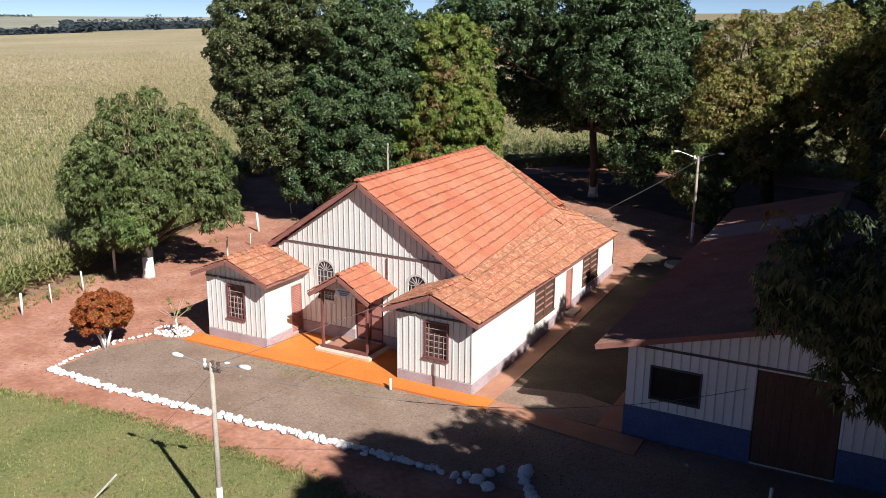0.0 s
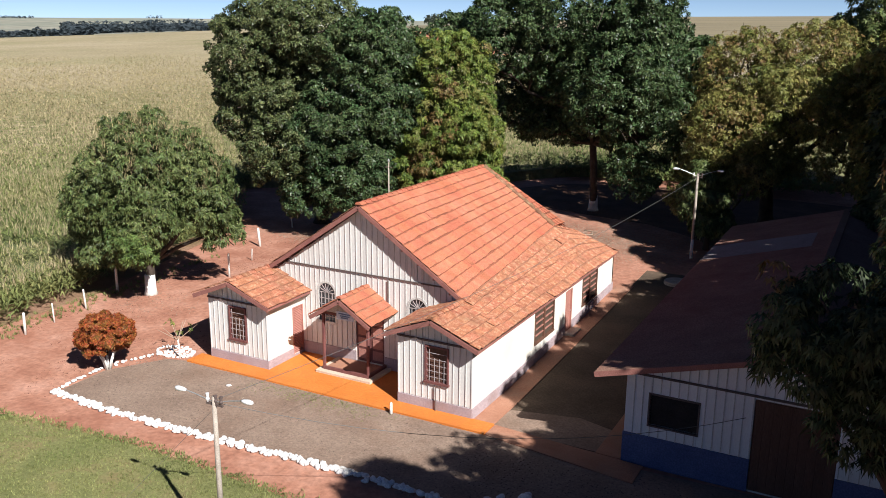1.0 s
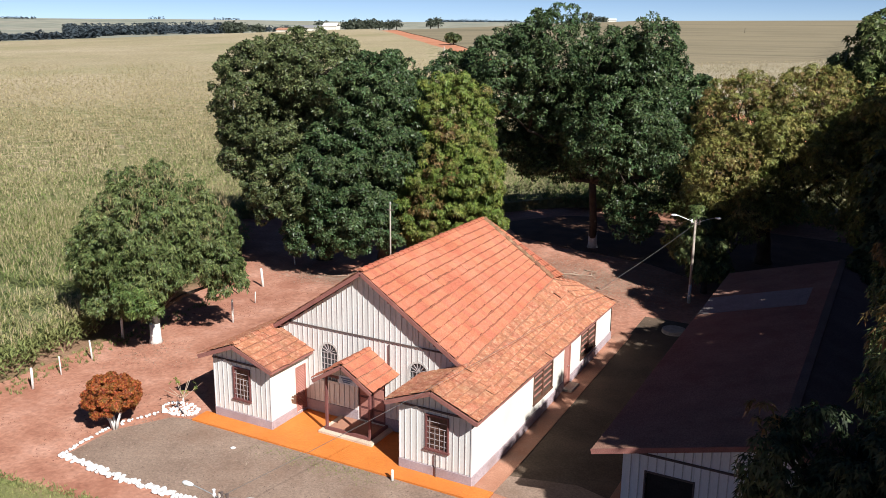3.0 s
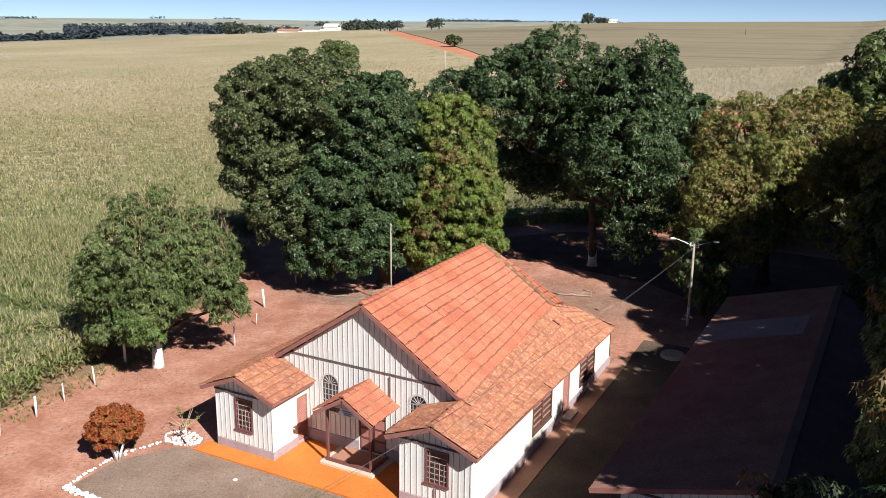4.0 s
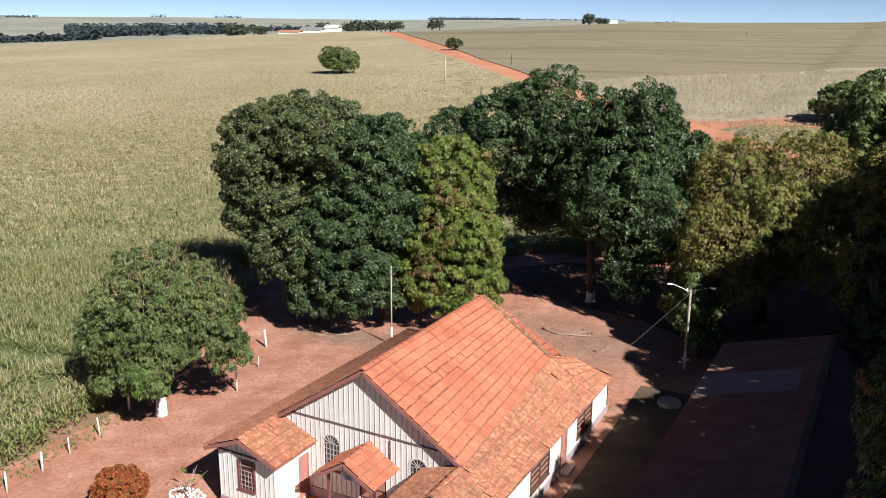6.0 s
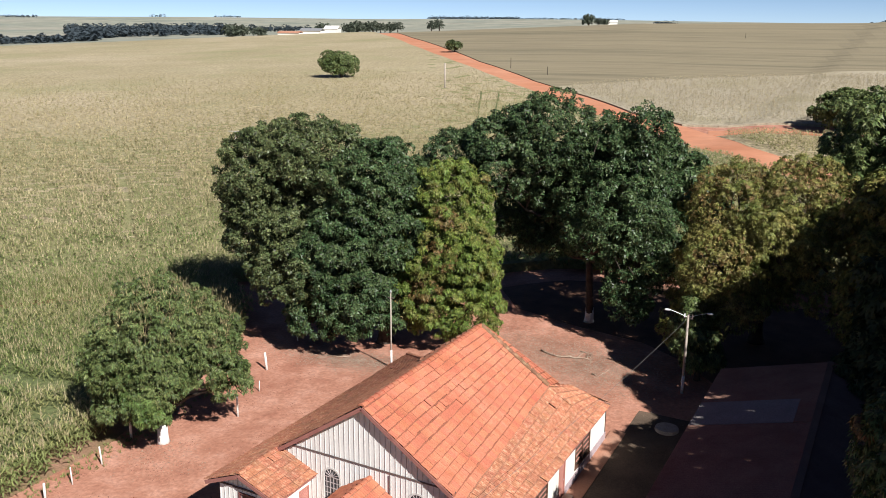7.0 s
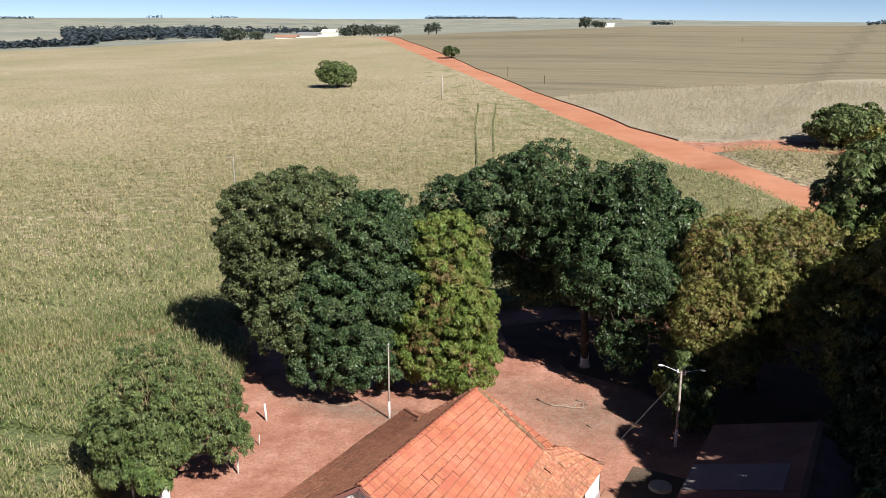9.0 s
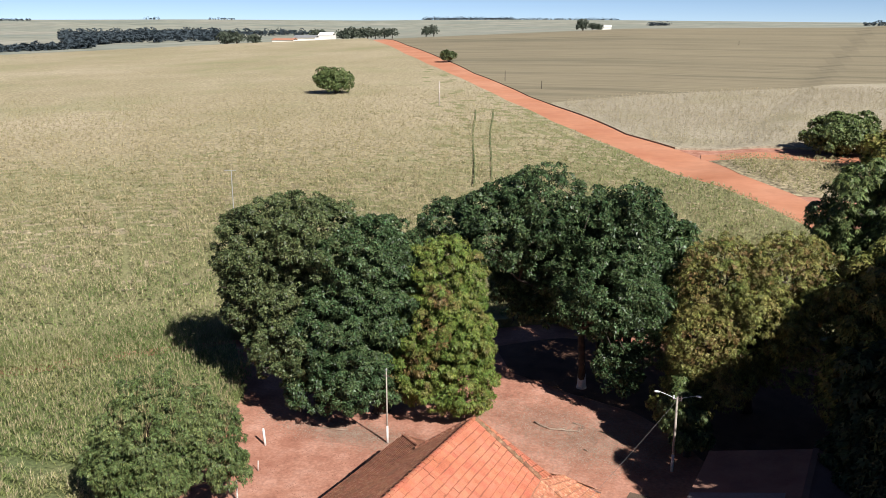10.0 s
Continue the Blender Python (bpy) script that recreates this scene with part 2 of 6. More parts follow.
CORN_FAR = material("ripening_corn_canopy", [(0.31, 0.265, 0.15), (0.38, 0.315, 0.195), (0.45, 0.372, 0.25)], 0.012, 1.2, 0.9, 0.9,
                    stain=(0.255, 0.25, 0.12), stain_scale=0.02, stain_amount=0.65, coord="World", bump_dist=0.4, grain=(0.55, 1.3))
CORN_PALE = material("dry_corn_canopy", [(0.35, 0.30, 0.215), (0.42, 0.365, 0.27)], 0.02, 1.6, 0.9, 0.6, stain=(0.24, 0.22, 0.1), stain_scale=0.03, coord="World", bump_dist=0.6)
STUBBLE = material("striped_stubble", [(0.145, 0.13, 0.082), (0.24, 0.20, 0.128), (0.31, 0.25, 0.17)], 0.03, 0.3, 0.95, 0.4, coord="World",
                   stretch=(0.1, 3.0, 1), stain=(0.155, 0.145, 0.075), stain_scale=0.03, bump_dist=0.4)
# distance haze is put into the colour: muted grey-green
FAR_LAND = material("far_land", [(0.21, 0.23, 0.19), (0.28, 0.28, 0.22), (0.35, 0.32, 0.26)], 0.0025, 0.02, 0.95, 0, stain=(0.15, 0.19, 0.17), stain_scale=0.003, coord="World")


def foliage(name, colors, spread=0.4, rough=0.55, scale=0.5):
    return material(name, colors, scale, 3.0, rough, 0, random="island", spread=spread, translucent=0.2, coord="World", spec=0.32)


LEAF_DARK = foliage("dark_mango_leaf", [(0.036, 0.068, 0.026), (0.085, 0.125, 0.05)], 0.6, 0.42)
LEAF_DARK_B = foliage("dark_olive_leaf", [(0.062, 0.086, 0.032), (0.125, 0.148, 0.06)], 0.55, 0.45)
LEAF_MANGO = foliage("mango_leaf", [(0.075, 0.112, 0.034), (0.15, 0.182, 0.066)], 0.5, 0.48)
LEAF_BRIGHT = foliage("bright_mango_leaf", [(0.08, 0.132, 0.024), (0.15, 0.2, 0.04), (0.205, 0.16, 0.055)], scale=0.8)
LEAF_GOLD = foliage("golden_flowering_leaf", [(0.115, 0.15, 0.035), (0.205, 0.205, 0.055), (0.25, 0.2, 0.07)], scale=0.6)
# shade is put into this leaf colour, for trees that stand unlit
LEAF_SHADED = foliage("shaded_green_leaf", [(0.028, 0.048, 0.02), (0.058, 0.085, 0.035)], 0.4, 0.6)
LEAF_LIGHT = foliage("light_mango_leaf", [(0.075, 0.13, 0.035), (0.13, 0.18, 0.05)])
LEAF_RUST = foliage("rusty_mango_leaf", [(0.14, 0.105, 0.034), (0.215, 0.135, 0.052)], 0.4, scale=1.0)
LEAF_RED = foliage("red_bush_leaf", [(0.17, 0.062, 0.021), (0.34, 0.092, 0.027), (0.16, 0.10, 0.028)], scale=2.6)
LEAF_FAR = foliage("far_tree_leaf", [(0.05, 0.065, 0.045), (0.08, 0.09, 0.06)], scale=0.1)
# blue-grey distance haze is put into the leaf colour
LEAF_HAZED = foliage("hazed_woodland_leaf", [(0.045, 0.062, 0.074), (0.062, 0.08, 0.092)], 0.1, 0.9, 0.02)
TWIG = material("dry_twig", [(0.25, 0.17, 0.12), (0.47, 0.37, 0.285)], 2, 20, 0.95, 0, random="island", spread=0.09, coord="World")


# ---- builders ----
BASE = {}


def mesh_data(name, verts, faces, mat, smooth=False, slots=None):
    """A mesh from arrays: faces is a list of index arrays, each of one face size."""
    me = bpy.data.meshes.new(name)
    verts = np.asarray(verts, dtype=np.float32).reshape(-1, 3)
    faces = [np.asarray(f, dtype=np.int32) for f in faces if len(f)]
    me.vertices.add(len(verts))
    me.vertices.foreach_set("co", verts.ravel())
    loops = np.concatenate([f.ravel() for f in faces])
    sizes = np.concatenate([np.full(len(f), f.shape[1], dtype=np.int32) for f in faces])
    me.loops.add(len(loops))
    me.loops.foreach_set("vertex_index", loops)
    me.polygons.add(len(sizes))
    me.polygons.foreach_set("loop_start", np.concatenate([[0], np.cumsum(sizes)[:-1]]).astype(np.int32))
    me.polygons.foreach_set("loop_total", sizes)
    for one in (mat if isinstance(mat, (list, tuple)) else [mat]):
        me.materials.append(one)
    if slots is not None:
        me.polygons.foreach_set("material_index", np.asarray(slots, dtype=np.int32))
    me.polygons.foreach_set("use_smooth", np.full(len(sizes), bool(smooth)))
    me.update(calc_edges=True)
    return me


def thing(name, at, label="", category="", group="", kind=""):
    """A top-level empty at the base of a thing; its parts are given in world metres."""
    ob = tagged(new(name), label, category, group, kind)
    ob.location = at
    BASE[ob] = np.array(at, dtype=float)
    return ob


def part(name, shape, mat, parent, label="", smooth=False, slots=None):
    """One mesh under a thing or a part, from (verts, faces) in world metres."""
    verts, faces = shape
    base = BASE[parent]
    ob = new(name, mesh_data(name, np.asarray(verts, dtype=float).reshape(-1, 3) - base, faces, mat, smooth, slots))
    ob.parent = parent
    BASE[ob] = base
    return tagged(ob, label)


def single(name, shape, mat, label="", category="", group="", kind="", smooth=False, slots=None):
    """One top-level mesh in world metres."""
    verts, faces = shape
    ob = new(name, mesh_data(name, verts, faces, mat, smooth, slots))
    BASE[ob] = np.zeros(3)
    return tagged(ob, label, category, group, kind)


def join(shapes):
    verts, faces, n = [], [], 0
    for v, fs in shapes:
        v = np.asarray(v, dtype=float).reshape(-1, 3)
        verts.append(v)
        faces += [np.asarray(f) + n for f in fs if len(f)]
        n += len(v)
    return np.concatenate(verts), faces


def hexa(p):
    """A solid from its 4 lower and 4 upper corners."""
    return np.array(p, dtype=float), [np.array([(0, 3, 2, 1), (4, 5, 6, 7), (0, 1, 5, 4), (1, 2, 6, 5), (2, 3, 7, 6), (3, 0, 4, 7)])]


def box(x0, x1, y0, y1, z0, z1, bevel=0.0):
    if bevel <= 0:
        return hexa([(x0, y0, z0), (x1, y0, z0), (x1, y1, z0), (x0, y1, z0), (x0, y0, z1), (x1, y0, z1), (x1, y1, z1), (x0, y1, z1)])
    b = bevel
    rings = []
    for z, i in ((z0, 0), (z1 - b, 0), (z1, b)):
        rings.append([(x0 + i + b, y0 + i, z), (x1 - i - b, y0 + i, z), (x1 - i, y0 + i + b, z), (x1 - i, y1 - i - b, z),
                      (x1 - i - b, y1 - i, z), (x0 + i + b, y1 - i, z), (x0 + i, y1 - i - b, z), (x0 + i, y0 + i + b, z)])
    v = np.array(rings).reshape(-1, 3)
    q = [(r * 8 + k, r * 8 + (k + 1) % 8, r * 8 + 8 + (k + 1) % 8, r * 8 + 8 + k) for r in range(2) for k in range(8)]
    return v, [np.array(q), np.array([[7, 6, 5, 4, 3, 2, 1, 0], [16, 17, 18, 19, 20, 21, 22, 23]])]


def tube(path, radii, sides=8, cap=True):
    """A tapered round bar along a path."""
    path = [Vector(p) for p in path]
    if not hasattr(radii, "__len__"):
        radii = [radii] * len(path)
    verts = []
    for i, p in enumerate(path):
        d = (path[min(i + 1, len(path) - 1)] - path[max(i - 1, 0)]).normalized()
        e1 = d.cross(Vector((0, 0, 1)) if abs(d.z) < 0.9 else Vector((1, 0, 0))).normalized()
        e2 = d.cross(e1)
        for k in range(sides):
            a = 2 * math.pi * k / sides
            verts.append(p + (math.cos(a) * e1 + math.sin(a) * e2) * float(radii[i]))
    n = len(path)
    quads = [(i * sides + k, (i + 1) * sides + k, (i + 1) * sides + (k + 1) % sides, i * sides + (k + 1) % sides) for i in range(n - 1) for k in range(sides)]
    faces = [np.array(quads)]
    if cap:
        faces.append(np.array([list(range(sides)), [(n - 1) * sides + k for k in reversed(range(sides))]]))
    return np.array([tuple(v) for v in verts]), faces


def bar(a, b, w, h=None, up=(0, 0, 1)):
    """A squared bar from a to b, w wide and h deep."""
    a, b, up = Vector(a), Vector(b), Vector(up)
    h = w if h is None else h
    d = (b - a).normalized()
    s = d.cross(up)
    s = (s if s.length > 0.01 else d.cross(Vector((1, 0, 0)))).normalized()
    u = s.cross(d)
    c = [(-w / 2, -h / 2), (w / 2, -h / 2), (w / 2, h / 2), (-w / 2, h / 2)]
    return hexa([tuple(a + s * i + u * j) for i, j in c] + [tuple(b + s * i + u * j) for i, j in c])


# ---- the lie of the land ----
def smoothstep(a, b, x):
    t = np.clip((x - a) / (b - a), 0, 1)
    return t * t * (3 - 2 * t)


def land(x, y):
    """Ground height: level yard, a gentle rise behind the chapel, a swell of fields, a valley and far hills."""
    x, y = np.asarray(x, dtype=float), np.asarray(y, dtype=float)
    r = np.hypot(x - 0.5, y)
    a = np.degrees(np.arctan2(-(x - 0.5), y))
    near = 0.035 * np.clip(y - 27, 0, 30) * smoothstep(-33, -22, x)
    front = np.where(y > 0, 1.0, 0.0)
    crest = np.interp(a, [-180, -60, -5, 16, 31, 35, 42, 48, 56, 120, 180], [3, 10, 23, 21, 12.8, 11.2, 7.7, 4.4, 0.6, 2, 3])
    swell = crest * np.clip((r - 120) / 580, 0, 1) ** 1.3
    valley = -np.interp(a, [0, 20, 33, 45, 60], [2, 4, 7.8, 1.55, -1.4]) * smoothstep(720, 1500, r)
    hills = np.interp(a, [-60, 0, 8, 20, 30, 42, 60], [10, 6, 12, 24, 30, 32, 34]) * smoothstep(1900, 4200, r)
    wave = 1.2 * np.sin(x / 310 + 1) * np.sin(y / 270) * smoothstep(300, 900, r)
    return near + (swell + valley + hills + wave)


def polar_sheet(name, radii, angles_of, mat, lift, label, category, kind="structure"):
    """A ground sheet in rings round the yard, its rim turned down to the ground; angles_of(r) gives the bearings of one ring."""
    rows = [[(0.5 - r * math.sin(radians(a)), r * math.cos(radians(a))) for a in angles_of(r)] for r in radii]
    v = np.array(rows, dtype=float)
    skirt = callable(lift) or lift > 0.13
    if skirt:
        v = np.pad(v, ((1, 1), (1, 1), (0, 0)), mode="edge")
    n, m = v.shape[:2]
    rise = np.vectorize(lift)(np.hypot(v[..., 0] - 0.5, v[..., 1])) if callable(lift) else np.full((n, m), float(lift))
    if skirt:
        rise[0], rise[-1], rise[:, 0], rise[:, -1] = -0.1, -0.1, -0.1, -0.1
    z = land(v[..., 0], v[..., 1]) + rise
    verts = np.dstack([v, z]).reshape(-1, 3)
    i, j = np.meshgrid(np.arange(n - 1), np.arange(m - 1), indexing="ij")
    k = (i * m + j).ravel()
    return single(name, (verts, [np.stack([k, k + m, k + m + 1, k + 1], 1)]), mat, label, category, kind=kind, smooth=not skirt and lift <= 0.2)


def yard_sheet(name, poly, lift, mat, label, category, step=1.0, depth=0.12, kind="structure", parent=None):
    """A slab of the given outline laid on the ground, with an edge going down into it."""
    bm = bmesh.new()
    bm.faces.new([bm.verts.new((x, y, 0)) for x, y in poly])
    xs, ys = [p[0] for p in poly], [p[1] for p in poly]
    for lo, hi, ax in ((min(xs), max(xs), 0), (min(ys), max(ys), 1)):
        c = lo + step
        while c < hi:
            co, no = [0, 0, 0], [0, 0, 0]
            co[ax], no[ax] = c, 1
            bmesh.ops.bisect_plane(bm, geom=bm.verts[:] + bm.edges[:] + bm.faces[:], plane_co=co, plane_no=no)
            c += step
    bm.normal_update()
    if bm.faces[:][0].normal.z < 0:
        bmesh.ops.reverse_faces(bm, faces=bm.faces[:])
    rim = [e for e in bm.edges if e.is_boundary]
    got = bmesh.ops.extrude_edge_only(bm, edges=rim)["geom"]
    low = {g for g in got if isinstance(g, bmesh.types.BMVert)}
    for v in bm.verts:
        v.co.z = float(land(v.co.x, v.co.y)) + lift - (depth if v in low else 0)
    me = bpy.data.meshes.new(name)
    bm.to_mesh(me)
    bm.free()
    me.materials.append(mat)
    ob = new(name, me)
    BASE[ob] = np.zeros(3)
    return tagged(ob, label, category, kind=kind)


# ground: one sheet to the horizon, finer towards the view
GROUND_R = np.concatenate([[0.01], np.arange(0.5, 80, 1.6), np.geomspace(80, 4900, 110)])
GROUND_A = np.concatenate([np.arange(-180, -10, 6.0), np.arange(-10, 70, 0.8), np.arange(70, 181, 6.0)])
GROUND_A[-1] = 180
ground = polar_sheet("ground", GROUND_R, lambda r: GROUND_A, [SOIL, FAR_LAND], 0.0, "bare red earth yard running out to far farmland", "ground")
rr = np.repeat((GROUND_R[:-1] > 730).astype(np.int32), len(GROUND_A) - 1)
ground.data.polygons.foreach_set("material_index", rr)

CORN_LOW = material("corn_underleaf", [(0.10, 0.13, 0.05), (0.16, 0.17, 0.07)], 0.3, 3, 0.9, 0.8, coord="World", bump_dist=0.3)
CORN_MID = material("corn_midleaf", [(0.20, 0.205, 0.09), (0.29, 0.265, 0.135)], 0.3, 3, 0.9, 0.8, coord="World", bump_dist=0.3)
ROAD_L = ([100, 124, 143, 163, 191, 218, 265, 310, 369, 430, 516, 620, 690, 760], [0.5, 6.1, 10.7, 14.4, 18.1, 20.7, 23.7, 25.6, 27.5, 29.0, 30.45, 31.56, 32.4, 33.0])
ROAD_R = ([108, 137, 143, 151, 166, 180, 198, 219, 250, 277, 319, 370, 461, 527, 610, 694, 760], [0.2, 5.8, 7.3, 9.1, 10.8, 13.0, 16.3, 18.15, 20.9, 22.7, 24.5, 26.4, 28.4, 29.5, 30.75, 31.6, 32.3])


def road_left(r):
    return float(np.interp(r, *ROAD_L))


def road_right(r):
    return float(np.interp(r, *ROAD_R))


RINGS = np.geomspace(112, 745, 90)
polar_sheet("road", RINGS, lambda r: np.linspace(road_left(r * 1.06) + 0.2, min(road_right(r), road_left(r) - 0.01) - 0.3, 6), ROAD, 0.12, "red dirt farm road between the fields", "road")
polar_sheet("side_road", np.linspace(169, 175, 5), lambda r: np.linspace(11.2, -8, 24), ROAD, 0.16, "narrow red dirt track turning off the farm road", "road")
CANOPY_R = np.concatenate([np.geomspace(71, 170, 90), np.geomspace(172, 742, 110)])
canopy = polar_sheet("corn_field", CANOPY_R, lambda r: np.linspace(min(85, 78 + 7 * (r < 124)), max(road_left(r * 1.045) + 0.1, -2), 110), [CORN_MID, CORN_FAR], lambda r: float(np.interp(r, [71, 105, 165], [0.8, 1.0, 1.6])), "ripening corn field, tan tassels over green leaves", "corn field")
mid_xy = np.empty(3 * len(canopy.data.polygons), dtype=np.float32)
canopy.data.polygons.foreach_get("center", mid_xy)
mid_xy = mid_xy.reshape(-1, 3)
ripe = np.interp(np.hypot(mid_xy[:, 0] - 0.5, mid_xy[:, 1]), [85, 175], [0, 1]) * np.interp(np.degrees(np.arctan2(0.5 - mid_xy[:, 0], mid_xy[:, 1])), [8, 20, 30], [0.1, 0.5, 1])
canopy.data.polygons.foreach_set("material_index", (np.random.default_rng(8).random(len(ripe)) < ripe).astype(np.int32))
for wa_ in (25.96, 24.8):
    polar_sheet("wheel_track", np.linspace(132, 232, 30), lambda r: np.linspace(wa_ + 0.06 + 0.08 * math.sin(r / 13), wa_ - 0.04 + 0.08 * math.sin(r / 13), 2), CORN_LOW, 1.75, "dark wheel track pressed into the corn", "track")
polar_sheet("dry_corn_field", np.geomspace(181, 330, 60), lambda r: np.linspace(min(road_right(r) - 0.35, np.interp(r, [258, 291, 320, 331], [21, 11.2, 1, -10])), -14, 50), CORN_PALE, 0.42,
            "pale dry corn field beside the road", "corn field")
polar_sheet("stubble_field", np.geomspace(236, 760, 90), lambda r: np.linspace(road_right(r) - 0.35, -16, 60), STUBBLE, 0.3, "brown-green field with long dark furrow stripes", "field")
polar_sheet("corn_corner", np.linspace(136, 168, 16), lambda r: np.linspace(road_right(r) - 0.4, -12, 20), CORN_FAR, 0.05, "small corner of green corn between road and track", "corn field")
near_floor = [(-33.2, 8), (-33.6, 27), (-37.6, 42), (-44, 46), (-58, 32), (-70, 8)]
yard_sheet("field_floor", near_floor, 0.02, WEEDY_SOIL, "weedy earth at the edge of the corn", "field soil", 2.0)
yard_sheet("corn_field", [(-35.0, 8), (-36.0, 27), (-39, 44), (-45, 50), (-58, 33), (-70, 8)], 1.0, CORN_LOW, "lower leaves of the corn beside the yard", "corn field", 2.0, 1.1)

yard_sheet("gravel_yard", [(-25.5, 21.0), (-25.4, 18.75), (-22.7, 18.6), (-16, 18.85), (-8.3, 19.2), (3.5, 19.0), (3.5, 23.9), (-10.3, 23.3), (-23.3, 23.3), (-24.3, 23.0)], 0.03, GRAVEL,
           "dark grey-brown gravel forecourt edged with white stones", "gravel")
yard_sheet("gravel_alley", [(-10.5, 23.95), (-6.6, 23.95), (-6.6, 25.6), (-8.0, 26.0), (-10.5, 25.4)], 0.03, GRAVEL, "grey-brown gravel at the mouth of the passage", "gravel")
yard_sheet("gravel_alley", [(-10.5, 25.2), (-6.3, 25.2), (-6.3, 43.5), (-10.5, 43.5)], 0.02, DARK_GRAVEL, "dark gravel passage between chapel and shed", "gravel")
yard_sheet("grass_lawn", [(-45, 15.2), (-25.8, 16.55), (-19.8, 17.2), (-14, 17.05), (-11.5, 16.8), (-4, 16.4), (6, 16.1), (6, 2), (-45, 2)], 0.03, GRASS_SOIL, "mown green lawn in front of the stone row", "lawn", 2.0)
yard_sheet("orange_pavement", [(-23.4, 23.18), (-10.35, 23.25), (-10.35, 24.04), (-14.12, 24.04), (-14.12, 26.28), (-19.93, 26.28), (-19.93, 24.04), (-23.4, 24.04)], 0.10, ORANGE,
           "bright orange painted concrete apron before the chapel", "pavement")
yard_sheet("side_pavement", [(-11.18, 24.06), (-10.38, 24.06), (-10.38, 40.6), (-11.18, 40.6)], 0.05, PINK_CONCRETE, "worn reddish concrete strip along the chapel wall", "pavement", 1.5)
yard_sheet("shed_path", [(-10.33, 23.25), (-5.2, 22.55), (-5.2, 23.7), (-6.0, 23.75), (-10.33, 24.04)], 0.07, PINK_CONCRETE, "worn reddish concrete path from chapel to shed", "pavement")
yard_sheet("shed_pavement", [(-6.75, 23.8), (-5.95, 23.8), (-5.95, 45.5), (-6.75, 45.5)], 0.08, PINK_CONCRETE, "reddish concrete strip along the shed", "pavement", 1.5)


# earth coloured darker to deepen the shade under the trees
SHADED_EARTH = material("leaf_mould", [(0.095, 0.052, 0.034), (0.145, 0.077, 0.05), (0.2, 0.105, 0.07)], 0.7, 12, 0.95, 0.7, stain=(0.2, 0.10, 0.065), stain_scale=0.4, coord="World", bump_dist=0.05)
yard_sheet("leaf_mould", [(-6.6, 47.8), (7, 46), (9, 64), (-15, 66), (-22, 63.5), (-26.5, 60), (-23, 55.2), (-18, 53.8), (-13, 53.0), (-10.0, 51.2)], 0.02, SHADED_EARTH, "earth darkened for the shade under the old trees", "earth")


# ---- trees ----
FLOWER = material("dry_flower_spike", [(0.22, 0.18, 0.09), (0.34, 0.28, 0.15)], 2, 10, 0.9, 0, random="island", spread=0.4, coord="World")


def unit_rows(v):
    return v / np.maximum(np.linalg.norm(v, axis=1, keepdims=True), 1e-9)


def rosettes(points, normals, rng, leaves=7, length=0.34, width=0.1, droop=0.5, corners=4):
    """Tufts of pointed leaves that fan out round each normal and hang a little."""
    n = len(points)
    ref = np.where(np.abs(normals[:, 2:3]) < 0.9, np.array([[0, 0, 1.0]]), np.array([[1.0, 0, 0]]))
    normals = unit_rows(normals + rng.normal(0, 0.38, normals.shape))
    e1 = unit_rows(np.cross(normals, ref))
    e2 = np.cross(normals, e1)
    turn = rng.uniform(0, 6.28, n)
    verts = np.empty((n, leaves, corners, 3))
    for j in range(leaves):
        a = turn + 6.283 * j / leaves + rng.normal(0, 0.25, n)
        lift = rng.uniform(0.05, 0.75, n)
        d = unit_rows(np.cos(a)[:, None] * e1 + np.sin(a)[:, None] * e2 + lift[:, None] * normals)
        size = length * rng.uniform(0.7, 1.25, n)[:, None]
        side = unit_rows(np.cross(d, normals)) * (width * rng.uniform(0.7, 1.2, n)[:, None])
        mid = points + d * size * 0.5
        tip = points + d * size
        tip[:, 2] -= size[:, 0] * droop
        mid[:, 2] -= size[:, 0] * droop * 0.15
        if corners == 4:
            verts[:, j, 0], verts[:, j, 1], verts[:, j, 2], verts[:, j, 3] = points, mid + side, tip, mid - side
        else:
            low = points + d * size * 0.22
            verts[:, j, 0], verts[:, j, 1], verts[:, j, 2] = low + side, tip, low - side
    return verts.reshape(-1, 3), [np.arange(n * leaves * corners).reshape(-1, corners)]


def crown_points(lobes, count, rng, clump=1.0, inner=0.15):
    """Points and normals on many small clumps that sit on the skins of the lobes."""
    area = np.array([(r[3] * r[4] + r[3] * r[5] + r[4] * r[5]) for r in lobes])
    pts, nrm = [], []
    for (cx, cy, cz, rx, ry, rz), share in zip(lobes, area / area.sum()):
        k = max(6, int(6.5 * (rx * ry + rx * rz + ry * rz) / 3 / clump ** 2))
        d = unit_rows(rng.normal(size=(k, 3)))
        d = d[d[:, 2] > -0.75]
        k = len(d)
        shell = np.where(rng.random(k) < inner, rng.uniform(0.45, 0.75, k), rng.uniform(0.78, 1.09, k))
        centres = np.array([cx, cy, cz]) + d * shell[:, None] * np.array([rx, ry, rz])
        size = clump * rng.uniform(0.45, 1.35, k)
        m = int(count * share)
        w = rng.choice(k, m, p=size ** 2 / (size ** 2).sum())
        o = unit_rows(rng.normal(size=(m, 3)) + 0.9 * d[w] + np.array([0, 0, 0.35]))
        pts.append(centres[w] + o * (size[w] * rng.uniform(0.75, 1.05, m))[:, None] * np.array([1, 1, 0.8]))
        nrm.append(o)
    return np.concatenate(pts), np.concatenate(nrm)


